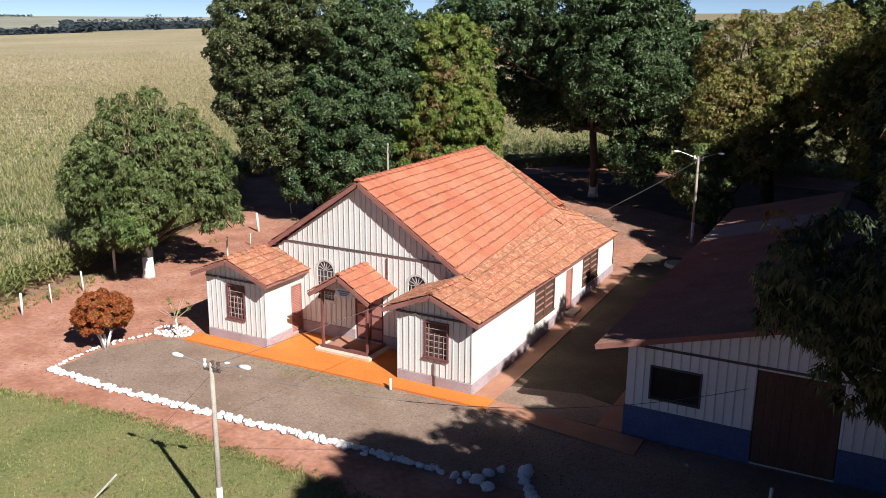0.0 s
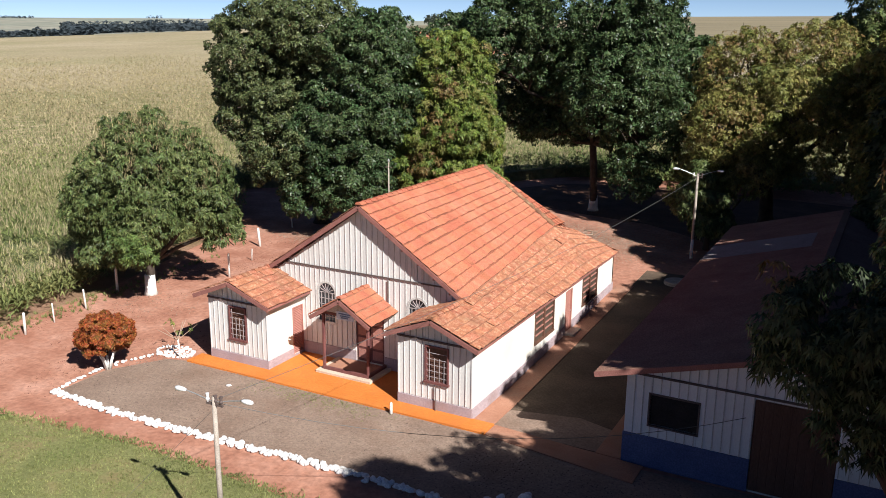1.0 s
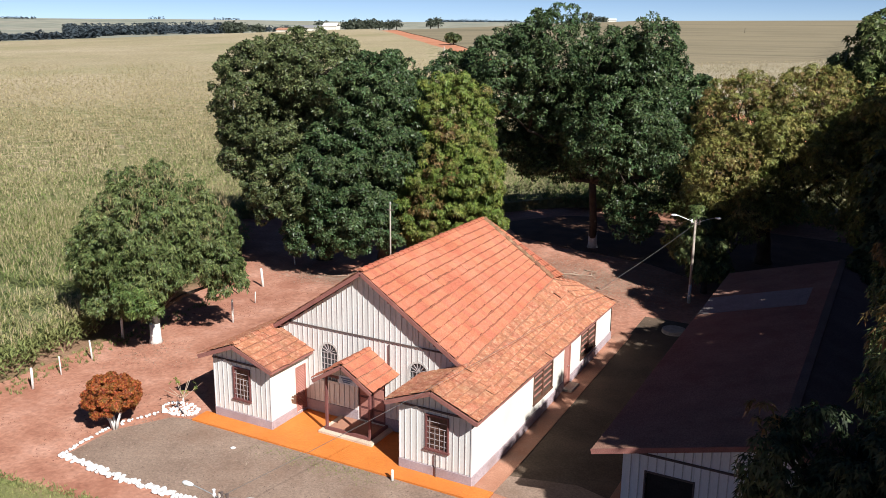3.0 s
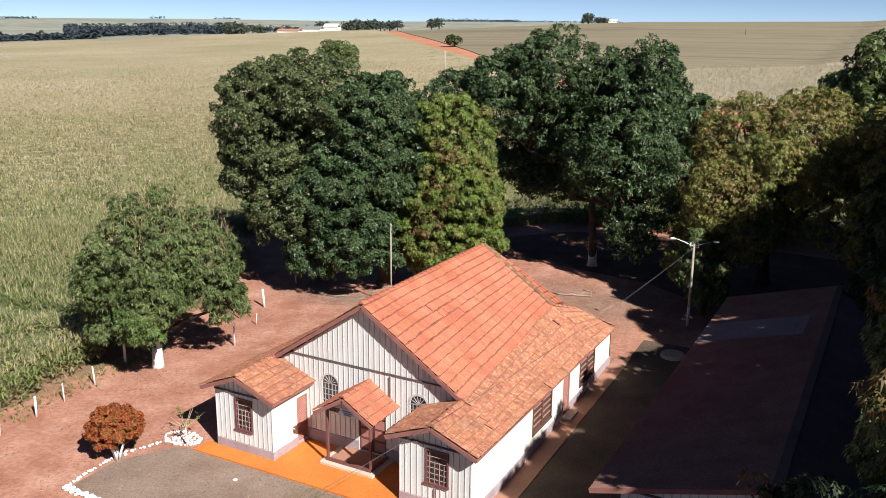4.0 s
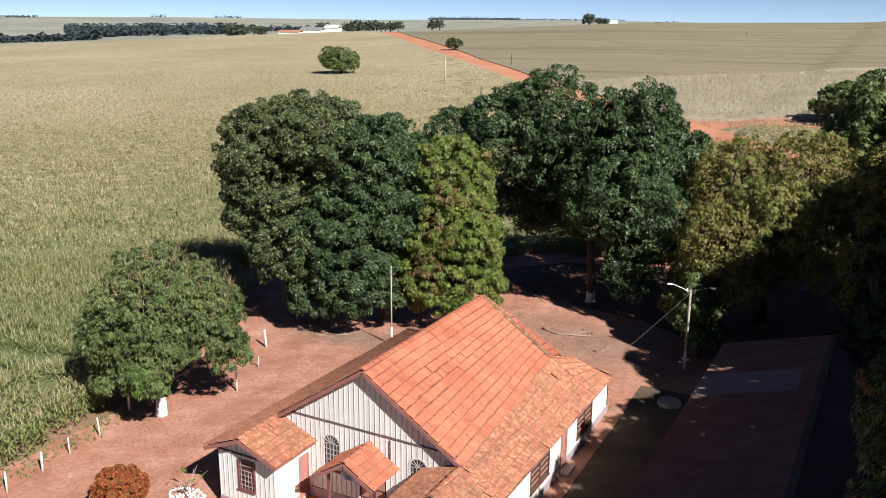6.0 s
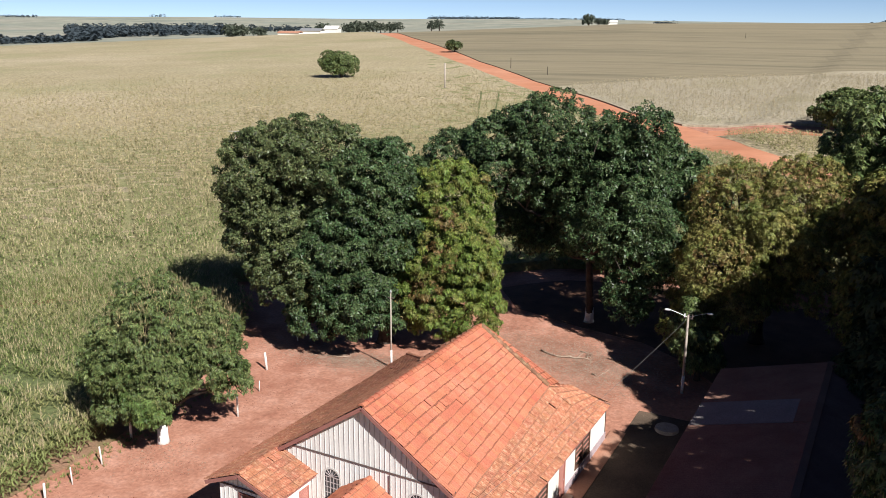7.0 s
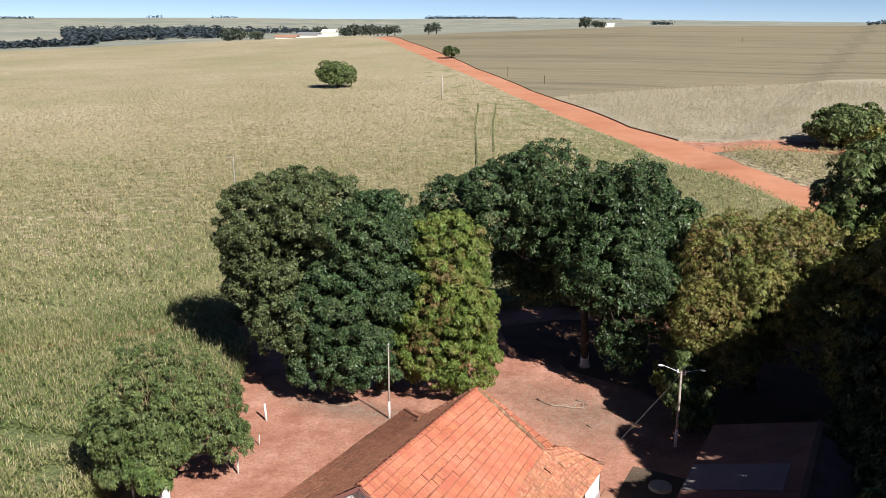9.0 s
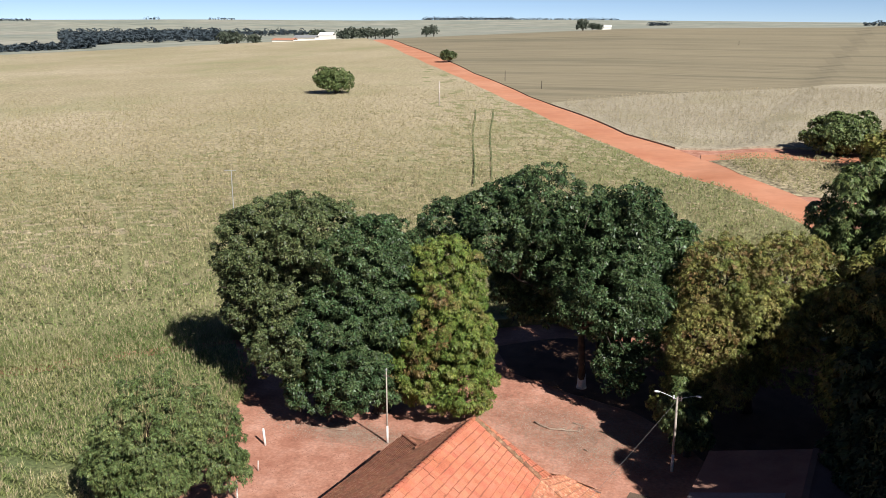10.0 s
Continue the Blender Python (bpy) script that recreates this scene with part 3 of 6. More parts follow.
def crooked(a, b, rng, steps=5, wild=0.08):
    a, b = np.array(a, dtype=float), np.array(b, dtype=float)
    n = np.linalg.norm(b - a)
    return [a + (b - a) * s + (rng.normal(0, wild * n, 3) * (1 if 0 < s < 1 else 0)) * [1, 1, 0.4] for s in np.linspace(0, 1, steps)]


def tree(name, at, fork, girth, lobes, count, leaf_mat, label, seed, length=0.36, width=0.1, clump=1.0, leaves=7, painted=0.0, droop=0.5, group="", extra=None, bare=0, corners=3):
    """A tree: flared trunk, limbs to each lobe of the crown, twigs, and a crown of leaf tufts."""
    rng = np.random.default_rng(seed)
    z0 = float(land(at[0], at[1]))
    ob = thing(name, (at[0], at[1], z0), label, "tree", group)
    top = np.array([at[0] + rng.normal(0, 0.15), at[1] + rng.normal(0, 0.15), z0 + fork])
    path = [(at[0], at[1], z0 - 0.1), (at[0], at[1], z0 + 0.25)] + [tuple(p) for p in crooked((at[0], at[1], z0 + 0.5), top, rng, 4, 0.03)]
    part("trunk", tube(path, [girth * 1.45, girth * 1.12, girth, girth * 0.95, girth * 0.9, girth * 0.85], 12), BARK, ob, smooth=True)
    if painted:
        part("painted_band", tube([(at[0], at[1], z0 - 0.05), (at[0], at[1], z0 + 0.25), (at[0], at[1], z0 + painted)], [girth * 1.5, girth * 1.18, girth * 1.06], 12), LIME, ob, "trunk foot painted white with lime", smooth=True)
    wood = []
    for lobe in lobes:
        c = np.array(lobe[:3])
        way = crooked(top - [0, 0, 0.3], c, rng, 5)
        wood.append(tube([tuple(p) for p in way], np.linspace(girth * 0.6, girth * 0.2, 5), 7))
        for _ in range(5):
            s = way[rng.integers(2, 5)]
            e = c + unit_rows(rng.normal(size=(1, 3)))[0] * np.array(lobe[3:]) * 0.9
            wood.append(tube([tuple(p) for p in crooked(s, e, rng, 4)], np.linspace(girth * 0.2, 0.02, 4), 5))
    for _ in range(bare):
        lobe = lobes[rng.integers(len(lobes))]
        s = np.array(lobe[:3]) + [0, 0, -0.5 * lobe[5]]
        d = unit_rows(rng.normal(size=(1, 3)) * [1, 1, 0.4] + [0.2, -0.9, -0.2])[0]
        e = s + d * (max(lobe[3:5]) * 1.02)
        wood.append(tube([tuple(p) for p in crooked(s, e, rng, 5, 0.1)], np.linspace(0.09, 0.02, 5), 5))
    part("limb", join(wood), BARK, ob, smooth=True)
    p, n = crown_points(lobes, count, rng, clump)
    crown = part("crown", rosettes(p, n, rng, leaves, length, width, droop, corners), leaf_mat, ob)
    if extra:
        for mat2, region, cnt, lab in extra:
            p, n = crown_points(region, cnt, rng, clump * 0.7)
            if mat2 is FLOWER:
                n = unit_rows(n * [0.5, 0.5, 0.2] + [0, 0, 1.2])
                tagged(part("flower", rosettes(p, n, rng, 3, 0.24, 0.013, -0.9, 3), mat2, ob, lab), kind="stuff")
            else:
                part("crown", rosettes(p, n, rng, leaves, length, width, droop, corners), mat2, ob, lab)
    return ob


tree("mango_tree", (-31.4, 28.9), 1.9, 0.24,
     [(-31.2, 28.5, 5.6, 2.7, 2.6, 2.5), (-32.6, 27.4, 4.8, 1.6, 1.6, 1.5), (-29.3, 30.6, 4.9, 1.7, 1.7, 2.0), (-31.6, 28.6, 7.7, 1.3, 1.3, 0.9), (-30.0, 30.0, 6.7, 1.5, 1.5, 1.3), (-28.9, 31.4, 3.0, 1.0, 1.0, 1.1), (-32.0, 27.2, 3.3, 0.9, 0.9, 0.9), (-30.1, 27.6, 4.2, 1.4, 1.1, 1.3), (-33.2, 27.6, 3.6, 1.1, 1.1, 1.1), (-31.0, 29.4, 8.5, 0.5, 0.5, 0.6), (-32.4, 28.2, 8.2, 0.4, 0.4, 0.6), (-29.8, 30.2, 7.9, 0.5, 0.5, 0.5), (-32.4, 27.3, 2.5, 1.2, 0.9, 0.8), (-30.6, 27.2, 2.7, 1.0, 0.8, 0.8)],
     22500, LEAF_MANGO, "broad green mango tree with lime-painted trunk beside the corn", 11, 0.16, 0.036, 0.28, 5, 1.0, 0.4, bare=4, corners=4,
     extra=[(FLOWER, [(-31.2, 28.8, 6.9, 2.5, 2.3, 1.9), (-29.5, 30.5, 6.3, 1.5, 1.5, 1.7), (-31.2, 29.3, 8.5, 0.8, 0.8, 0.5)], 1150, "dry tan flower spikes at the top"),
            (LEAF_LIGHT, [(-29.9, 26.9, 3.0, 1.1, 0.7, 0.7), (-30.9, 27.0, 3.5, 0.8, 0.6, 0.6)], 1200, "fresh light green shoots")])
tree("shade_tree", (-33.6, 46.2), 3.2, 0.45,
     [(-36.3, 44.4, 10.7, 3.6, 3.2, 3.9), (-33.0, 44.8, 12.4, 3.5, 3.2, 2.6), (-37.0, 43.8, 7.6, 2.4, 2.2, 2.4), (-33.6, 43.2, 5.4, 3.3, 2.5, 2.9), (-34.6, 43.2, 9.0, 2.6, 2.0, 2.5)],
     52000, LEAF_DARK_B, "tall dark olive-green tree with a dense round crown", 12, 0.19, 0.066, 0.4, 3, 0, 0.15, bare=14)
tree("shade_tree", (-28.8, 46.4), 2.6, 0.5,
     [(-29.4, 46.0, 11.0, 3.2, 3.3, 2.8), (-28.2, 45.6, 8.4, 2.8, 2.9, 3.1), (-30.2, 43.8, 6.0, 3.2, 2.6, 3.8), (-28.6, 43.6, 3.8, 2.4, 2.0, 2.4), (-31.8, 43.2, 3.0, 2.2, 1.8, 2.0)],
     52000, LEAF_DARK, "tall blackish-green tree with leafy skirts to the ground", 13, 0.2, 0.068, 0.42, 3, 0, 0.15)
tree("bright_mango_tree", (-24.2, 48.2), 1.8, 0.32,
     [(-24.7, 47.2, 6.8, 3.6, 2.6, 3.3), (-24.7, 47.6, 10.3, 2.6, 2.4, 2.3), (-24.0, 46.8, 3.6, 3.4, 2.2, 2.5), (-26.2, 46.4, 4.4, 2.4, 2.0, 2.6), (-22.8, 46.6, 6.4, 2.1, 1.8, 2.2)],
     46000, LEAF_BRIGHT, "yellow-green mango tree with rusty new leaves behind the chapel", 14, 0.165, 0.05, 0.34, 4, 0, 0.4,
     extra=[(LEAF_RUST, [(-23.9, 45.2, 7.0, 1.0, 0.6, 1.0), (-24.9, 45.0, 5.0, 1.2, 0.6, 1.0), (-24.2, 45.8, 9.4, 0.9, 0.6, 0.8), (-26.5, 44.9, 3.4, 0.7, 0.5, 0.7)], 1200, "rusty-brown new leaves")])
tree("great_tree", (-17.4, 55.0), 4.9, 0.27,
     [(-23.6, 53.8, 12.1, 3.3, 3.0, 3.0), (-20.6, 54.2, 13.5, 3.4, 3.0, 3.0), (-16.4, 54.6, 12.7, 2.9, 2.6, 2.7), (-27.2, 53.8, 11.8, 2.3, 2.0, 2.1), (-15.6, 52.8, 9.2, 3.4, 2.8, 3.2), (-13.8, 53.0, 6.4, 2.2, 2.0, 2.4), (-18.6, 54.6, 9.8, 3.0, 2.6, 2.4), (-14.6, 54.4, 11.6, 2.4, 2.4, 2.6), (-13.95, 54.2, 14.1, 1.6, 1.7, 1.9), (-12.9, 52.6, 8.6, 1.8, 1.8, 2.0), (-14.0, 52.2, 4.2, 1.4, 1.3, 1.6), (-22.6, 56.4, 8.6, 2.7, 2.0, 2.7), (-18.8, 57.2, 7.4, 2.6, 2.0, 2.2), (-21.4, 57.6, 6.6, 2.6, 1.8, 1.9), (-20.4, 55.4, 6.7, 2.2, 1.8, 1.5), (-22.8, 55.6, 7.0, 1.8, 1.6, 1.8)],
     72000, LEAF_DARK, "spreading dark green tree with a pale-footed trunk", 15, 0.21, 0.072, 0.42, 3, 1.05, 0.15, bare=16)
tree("shade_tree", (-15.6, 60.6), 4.0, 0.35,
     [(-15.8, 60.2, 10.2, 3.8, 3.2, 3.0), (-20.4, 59.4, 9.8, 3.4, 2.8, 2.6), (-12.6, 60.4, 9.4, 2.6, 2.6, 2.6)],
     11000, LEAF_DARK, "dark tree behind the great tree at the edge of the corn", 22, 0.3, 0.1, 0.7, 4, 0, 0.3)
tree("golden_tree", (-6.5, 56.5), 3.0, 0.45,
     [(-8.4, 55.2, 9.4, 3.0, 3.0, 3.4), (-4.4, 56.0, 10.2, 3.4, 3.2, 3.0), (-7.2, 53.4, 6.8, 2.8, 2.6, 3.0), (-3.0, 54.2, 7.4, 3.0, 2.7, 3.4), (-10.0, 54.6, 5.6, 2.0, 2.0, 2.4), (-8.3, 50.6, 7.4, 2.2, 2.0, 2.2), (-7.8, 50.6, 5.0, 2.2, 1.7, 1.8), (-5.4, 51.8, 8.6, 2.2, 2.0, 2.2), (-9.4, 49.9, 3.6, 1.6, 1.4, 1.7)],
     42000, LEAF_GOLD, "golden-green flowering mango tree behind the shed", 16, 0.165, 0.052, 0.34, 4, 0, 0.35,
     extra=[(LEAF_RUST, [(-8.4, 54.6, 10.0, 2.8, 2.6, 2.8), (-4.4, 55.4, 10.6, 3.2, 3.0, 2.6), (-8.0, 50.2, 7.6, 2.0, 1.8, 1.8)], 2400, "rust-coloured flower heads")])
tree("young_tree", (-8.6, 48.9), 1.4, 0.16, [(-8.7, 48.6, 4.4, 1.2, 1.1, 1.2), (-8.7, 48.5, 2.8, 1.2, 1.0, 1.2)], 3500, LEAF_MANGO, "small green tree behind the yard lamp", 17, 0.24, 0.07, 0.6)
tree("boundary_tree", (0.4, 66), 4, 0.5, [(-0.6, 65, 13.0, 3.4, 3.4, 3.8), (2.4, 66, 12.0, 4, 4, 4), (-1.6, 63.5, 8.4, 2.8, 2.8, 3.2)], 11000, LEAF_MANGO, "tall olive-green tree at the edge of the fields", 18, 0.3, 0.085, 0.65)
tree("boundary_tree", (2.0, 56), 4, 0.5, [(1.6, 54, 10.4, 3.4, 3.4, 3.6), (3.4, 55, 9, 4, 4, 4), (1.2, 51.5, 6.4, 3.0, 3.0, 3.6)], 9500, LEAF_GOLD, "golden-green tree in the shade of its neighbours", 19, 0.3, 0.085, 0.65)
# most leaves carry shade in their colour; the outer spray keeps plain mango green
tree("overhanging_tree", (4.2, 16.0), 3.4, 0.3, [(-0.25, 14.7, 8.1, 0.95, 1.1, 0.95), (1.2, 14.8, 7.9, 1.4, 1.5, 1.35), (3.2, 15.6, 8.2, 2.2, 2.1, 2.1), (-0.9, 14.9, 8.6, 0.35, 0.35, 0.35), (0.9, 14.5, 6.8, 0.8, 0.8, 0.6)], 9500, LEAF_SHADED, "dark mango tree leaning over the shed roof", 20, 0.15, 0.03, 0.3, 6, 0, 0.7,
     extra=[(LEAF_RUST, [(-1.0, 14.92, 8.95, 0.16, 0.16, 0.18), (0.75, 16.6, 10.5, 0.3, 0.3, 0.25)], 75, "rusty new leaves at the tips"),
            (LEAF_MANGO, [(1.35, 16.8, 9.6, 0.8, 0.9, 0.9)], 700, "lighter green outer spray")])
tree("overhanging_tree", (3.4, 25.0), 3.4, 0.35, [(2.2, 24.6, 8.2, 1.6, 2.0, 2.4), (3.8, 26, 8.6, 2.2, 2.6, 2.8), (1.9, 21.0, 7.7, 1.2, 1.4, 1.3), (2.0, 28.6, 8.3, 1.6, 2.0, 1.6), (2.6, 30.5, 6.4, 1.6, 2.0, 2.0)], 9000, LEAF_MANGO, "dark mango tree beside the shed", 21, 0.2, 0.045, 0.4, 6, 0, 0.65,
     extra=[(LEAF_RUST, [(1.0, 20.9, 8.6, 0.4, 0.4, 0.3), (0.7, 28.0, 9.2, 0.3, 0.5, 0.25)], 160, "rusty new leaves at the tips")])
for i, (tx, ty, th) in enumerate([(5.8, 33.0, 11.0), (5.2, 43.5, 11.5), (3.0, 47.5, 10.0)]):
    tree("boundary_tree", (tx, ty), 3.0, 0.35, [(tx - 0.6, ty, th - 3.4, 3.0, 3.4, 3.2), (tx - 1.4, ty - 1.2, th - 6.4, 2.6, 2.8, 2.6)], 3400, LEAF_SHADED, "dark understorey tree beside the shed", 30 + i, 0.42, 0.13, 0.9)
# the tall row along the boundary, which shades the passage and the shed
ROW = [(8.6, 8.0, 17.0), (8.0, 13.5, 13.2), (8.2, 21.8, 16.3), (8.0, 27.0, 15.9), (7.8, 34.0, 14.8), (7.0, 42.0, 17.6), (6.8, 48.0, 17.4), (7.6, 54.5, 17.6), (8.0, 61.0, 16.0)]
for i, (tx, ty, th) in enumerate(ROW):
    tree("boundary_tree", (tx, ty), 4.5, 0.5,
         [(tx, ty, th - 4.2, 4.2, 4.8, 4.0), (tx - 0.6, ty - 1.6, th - 8.0, 4.0, 4.2, 3.8), (tx + 1.0, ty + 2.4, th - 9.0, 4.6, 4.4, 4.0), (tx, ty, th - 12.5, 4.0, 4.6, 3.0)],
         9000 if i < 2 else 6500, LEAF_SHADED, "tall dark boundary tree beside the shed", 40 + i, 0.58, 0.24, 1.1, 6, 0, 0.4, group="boundary tree row")
# a second row added out of view, which keeps the low eastern light out of the passage
for i in range(7):
    tx, ty, th = 16.0 + 1.5 * (i % 2), 2.0 + 9.0 * i, 14.5 + 1.5 * (i % 3)
    tree("boundary_tree", (tx, ty), 3.5, 0.45,
         [(tx, ty, th - 4.4, 5.0, 5.4, 4.2), (tx - 0.8, ty + 1.6, th - 8.6, 5.0, 5.2, 4.4), (tx, ty, th - 12.0, 4.6, 5.2, 3.2)],
         2200, LEAF_SHADED, "tall unseen tree added beyond the shed to block light", 70 + i, 1.0, 0.42, 1.4, 7, 0, 0.4, group="grove trees")

# ---- chapel ----
XC = -17.02
Y_FRONT, Y_FACADE, Y_BACK = 24.05, 26.3, 39.6
L0, L1, R0, R1 = -22.85, -19.95, -14.1, -11.2
RIDGE_Z, BREAK_Z, EAVE_Z = 6.48, 3.47, 2.74
chapel = thing("chapel", (XC, 31.0, 0.0), "white board-and-batten chapel with an orange clay tile roof", "chapel")


def pieces(p0, p1, z0, z1, cuts, step, openings):
    """Splits a wall from p0 to p1 into upright strips round its openings: (s0, s1, low0, low1, high0, high1)."""
    length = math.dist(p0, p1)
    marks = {round(s, 4) for s in np.arange(0, length, step)} | {round(length, 4)} | {round(c, 4) for c in cuts}
    for o in openings:
        marks |= {round(o[0], 4), round(o[1], 4)}
        if len(o) > 4:
            marks |= {round(s, 4) for s in np.linspace(o[0], o[1], 7)}
    marks = sorted(m for m in marks if 0 <= m <= length + 1e-6)
    found = []
    for a, b in zip(marks[:-1], marks[1:]):
        if b - a < 0.006:
            continue
        mid = (a + b) / 2
        spans = [(z0(a), z0(b), z1(a), z1(b))]
        for o in openings:
            if o[0] < mid < o[1]:
                top = (lambda s, o=o: o[3] + (math.sqrt(max(0, ((o[1] - o[0]) / 2) ** 2 - (s - (o[0] + o[1]) / 2) ** 2)) if len(o) > 4 else 0))
                la, lb, ha, hb = spans.pop()
                if o[2] - la > 0.02:
                    spans.append((la, lb, o[2], o[2]))
                spans.append((top(a), top(b), ha, hb))
        found += [(a, b, *s) for s in spans if max(s[2] - s[0], s[3] - s[1]) > 0.01]
    return found


def strip(p0, p1, out, depth, a, b, la, lb, ha, hb, inset=0.0, back=0.0):
    """An upright solid strip of a wall; out is the unit normal, depth its thickness outwards from back."""
    start = Vector((*p0, 0))
    d = (Vector((*p1, 0)) - start).normalized()
    o = Vector(out)
    q = []
    for z0, z1 in ((la, lb), (ha, hb)):
        for s, z, k in ((a + inset, z0, back), (b - inset, z1, back), (b - inset, z1, back + depth), (a + inset, z0, back + depth)):
            v = start + d * float(s) + o * k
            q.append((v.x, v.y, z))
    return hexa(q)


def wall(parent, name, p0, p1, out, z0, z1, openings, cuts=(), thick=0.12, mat=None):
    shapes = [strip(p0, p1, out, thick, *s, back=-thick) for s in pieces(p0, p1, z0, z1, cuts, 50, openings)]
    verts, faces = join(shapes)
    verts, same = np.unique(np.round(verts, 4), axis=0, return_inverse=True)
    return part(name, (verts, [same.ravel()[f] for f in faces]), mat or WHITE_WALL, parent)


def boards(parent, p0, p1, out, z0, z1, openings, step=0.25, cuts=(), batten=True, mat=None):
    """Upright boards with a batten over every joint."""
    for s in pieces(p0, p1, z0, z1, cuts, step, openings):
        part("board", strip(p0, p1, out, 0.018, *s, inset=0.004), mat or WHITE, parent)
    length = math.dist(p0, p1)
    if batten:
        for s in np.arange(step, length - 0.05, step):
            for q in pieces(p0, p1, z0, z1, [s - 0.014, s + 0.014], 50, openings):
                if abs((q[0] + q[1]) / 2 - s) < 0.013 and q[1] - q[0] < 0.04:
                    part("batten", strip(p0, p1, out, 0.022, *q, back=0.019), BATTEN, parent)


def flat(z):
    return lambda s: z


# fronts of the two wings
def wing(x0, x1, win):
    half = (x1 - x0) / 2
    gable = lambda s: EAVE_Z + 0.12 + (BREAK_Z - EAVE_Z - 0.1) * (1 - abs(s - half) / half)
    op = [(win[0] - x0, win[1] - x0, win[2], win[3])]
    wall(chapel, "front_wall", (x0, Y_FRONT), (x1, Y_FRONT), (0, -1, 0), flat(0.0), gable, op, [half])
    boards(chapel, (x0, Y_FRONT), (x1, Y_FRONT), (0, -1, 0), flat(0.46), gable, op, 0.242, [half])
    part("plinth", box(x0 - 0.03, x1 + 0.03, Y_FRONT - 0.05, Y_FRONT - 0.002, 0.0, 0.45, 0.012), PLINTH, chapel, "lilac-grey painted plinth")
    part("trim", bar((x0 - 0.02, Y_FRONT - 0.06, 2.62), (x1 + 0.02, Y_FRONT - 0.06, 2.62), 0.05, 0.06), TRIM, chapel, "dark horizontal moulding")


LW, RW = (-21.83, -20.96, 1.06, 2.41), (-13.02, -12.09, 1.12, 2.44)
wing(L0, L1, LW)
wing(R0, R1, RW)

for xc, sx in ((L0, -1), (L1, 1), (R0, -1), (R1, 1)):
    part("corner_board", box(min(xc - 0.03 * sx, xc + 0.008 * sx), max(xc - 0.03 * sx, xc + 0.008 * sx), Y_FRONT - 0.043, Y_FRONT + 0.127, 0.452, 2.76), WHITE, chapel)


def grille_window(x0, x1, z0, z1):
    """A wing window: brown frame, closed brown shutters and a pale iron grille."""
    w = part("window", join([box(x0, x0 + 0.06, Y_FRONT - 0.07, Y_FRONT + 0.1, z0, z1), box(x1 - 0.06, x1, Y_FRONT - 0.07, Y_FRONT + 0.1, z0, z1),
                             box(x0 + 0.06, x1 - 0.06, Y_FRONT - 0.07, Y_FRONT + 0.1, z1 - 0.06, z1), box(x0 - 0.03, x1 + 0.03, Y_FRONT - 0.11, Y_FRONT + 0.1, z0 - 0.05, z0 + 0.02)]),
             MAROON, chapel, "maroon window frame")
    mid = (x0 + x1) / 2
    part("shutter", join([box(x0 + 0.062, mid - 0.005, Y_FRONT + 0.06, Y_FRONT + 0.09, z0 + 0.03, z1 - 0.062), box(mid + 0.005, x1 - 0.062, Y_FRONT + 0.06, Y_FRONT + 0.09, z0 + 0.03, z1 - 0.062)]), BROWN, w, "closed dark brown shutter")
    y = Y_FRONT - 0.04
    for k in range(1, 6):
        z = z0 + (z1 - z0) * k / 6 - 0.04
        part("grille_bar", bar((x0 + 0.05, y, z), (x1 - 0.05, y, z), 0.016), GREY_IRON, w, "pale iron grille bar")
    for k, (lo, hi) in zip((0.2, 0.42, 0.62, 0.82), ((0.0, 0.95), (0.0, 0.7), (0.0, 0.7), (0.0, 0.62))):
        x = x0 + (x1 - x0) * k
        part("grille_bar", bar((x, y - 0.02, z0 + 0.04), (x, y - 0.02, z0 + 0.04 + (z1 - z0 - 0.1) * hi), 0.016), GREY_IRON, w, "pale iron grille bar")


grille_window(*LW)
grille_window(*RW)
part("rain_pipe", join([tube([(-12.57, Y_FRONT - 0.1, 0.1), (-12.57, Y_FRONT - 0.1, 1.0)], 0.02, 8)]), TRIM, chapel, "dark thin pipe on the plinth")

# side walls
SIDE_DOOR = (32.95, 33.7, 0.25, 2.17)
SIDE_WINDOWS = [(29.5, 31.58, 0.93, 2.32), (35.05, 37.12, 0.93, 2.32)]
wall_top = lambda s: 2.78 - 0.46 * (s / 15.5)
slope = lambda s: 0.035 * max(0.0, Y_FRONT + s - 27)
wall(chapel, "side_wall", (R1, Y_FRONT), (R1, Y_BACK), (1, 0, 0), lambda s: slope(s) - 0.1, wall_top, [(y0 - Y_FRONT, y1 - Y_FRONT, z0, z1) for y0, y1, z0, z1 in (*SIDE_WINDOWS, SIDE_DOOR)], [2.95, 9.95])
pl = pieces((R1, Y_FRONT), (R1, Y_BACK), lambda s: slope(s) - 0.1, lambda s: 0.45 + slope(s), [2.95], 50, [(SIDE_DOOR[0] - Y_FRONT, SIDE_DOOR[1] - Y_FRONT, -1, 1.5)])
part("plinth", join([strip((R1, Y_FRONT), (R1, Y_BACK), (1, 0, 0), 0.035, *s) for s in pl if s[5] < 2 and s[4] > s[2] and s[2] < 1.2]), PLINTH, chapel, "lilac-grey painted plinth")
wall(chapel, "side_wall", (L0, Y_BACK), (L0, Y_FRONT), (-1, 0, 0), flat(-0.1), lambda s: wall_top(Y_BACK - Y_FRONT - s), [], [5.6])
wall(chapel, "rear_wall", (R1, Y_BACK), (L0, Y_BACK), (0, 1, 0), flat(0.0), flat(2.3), [])
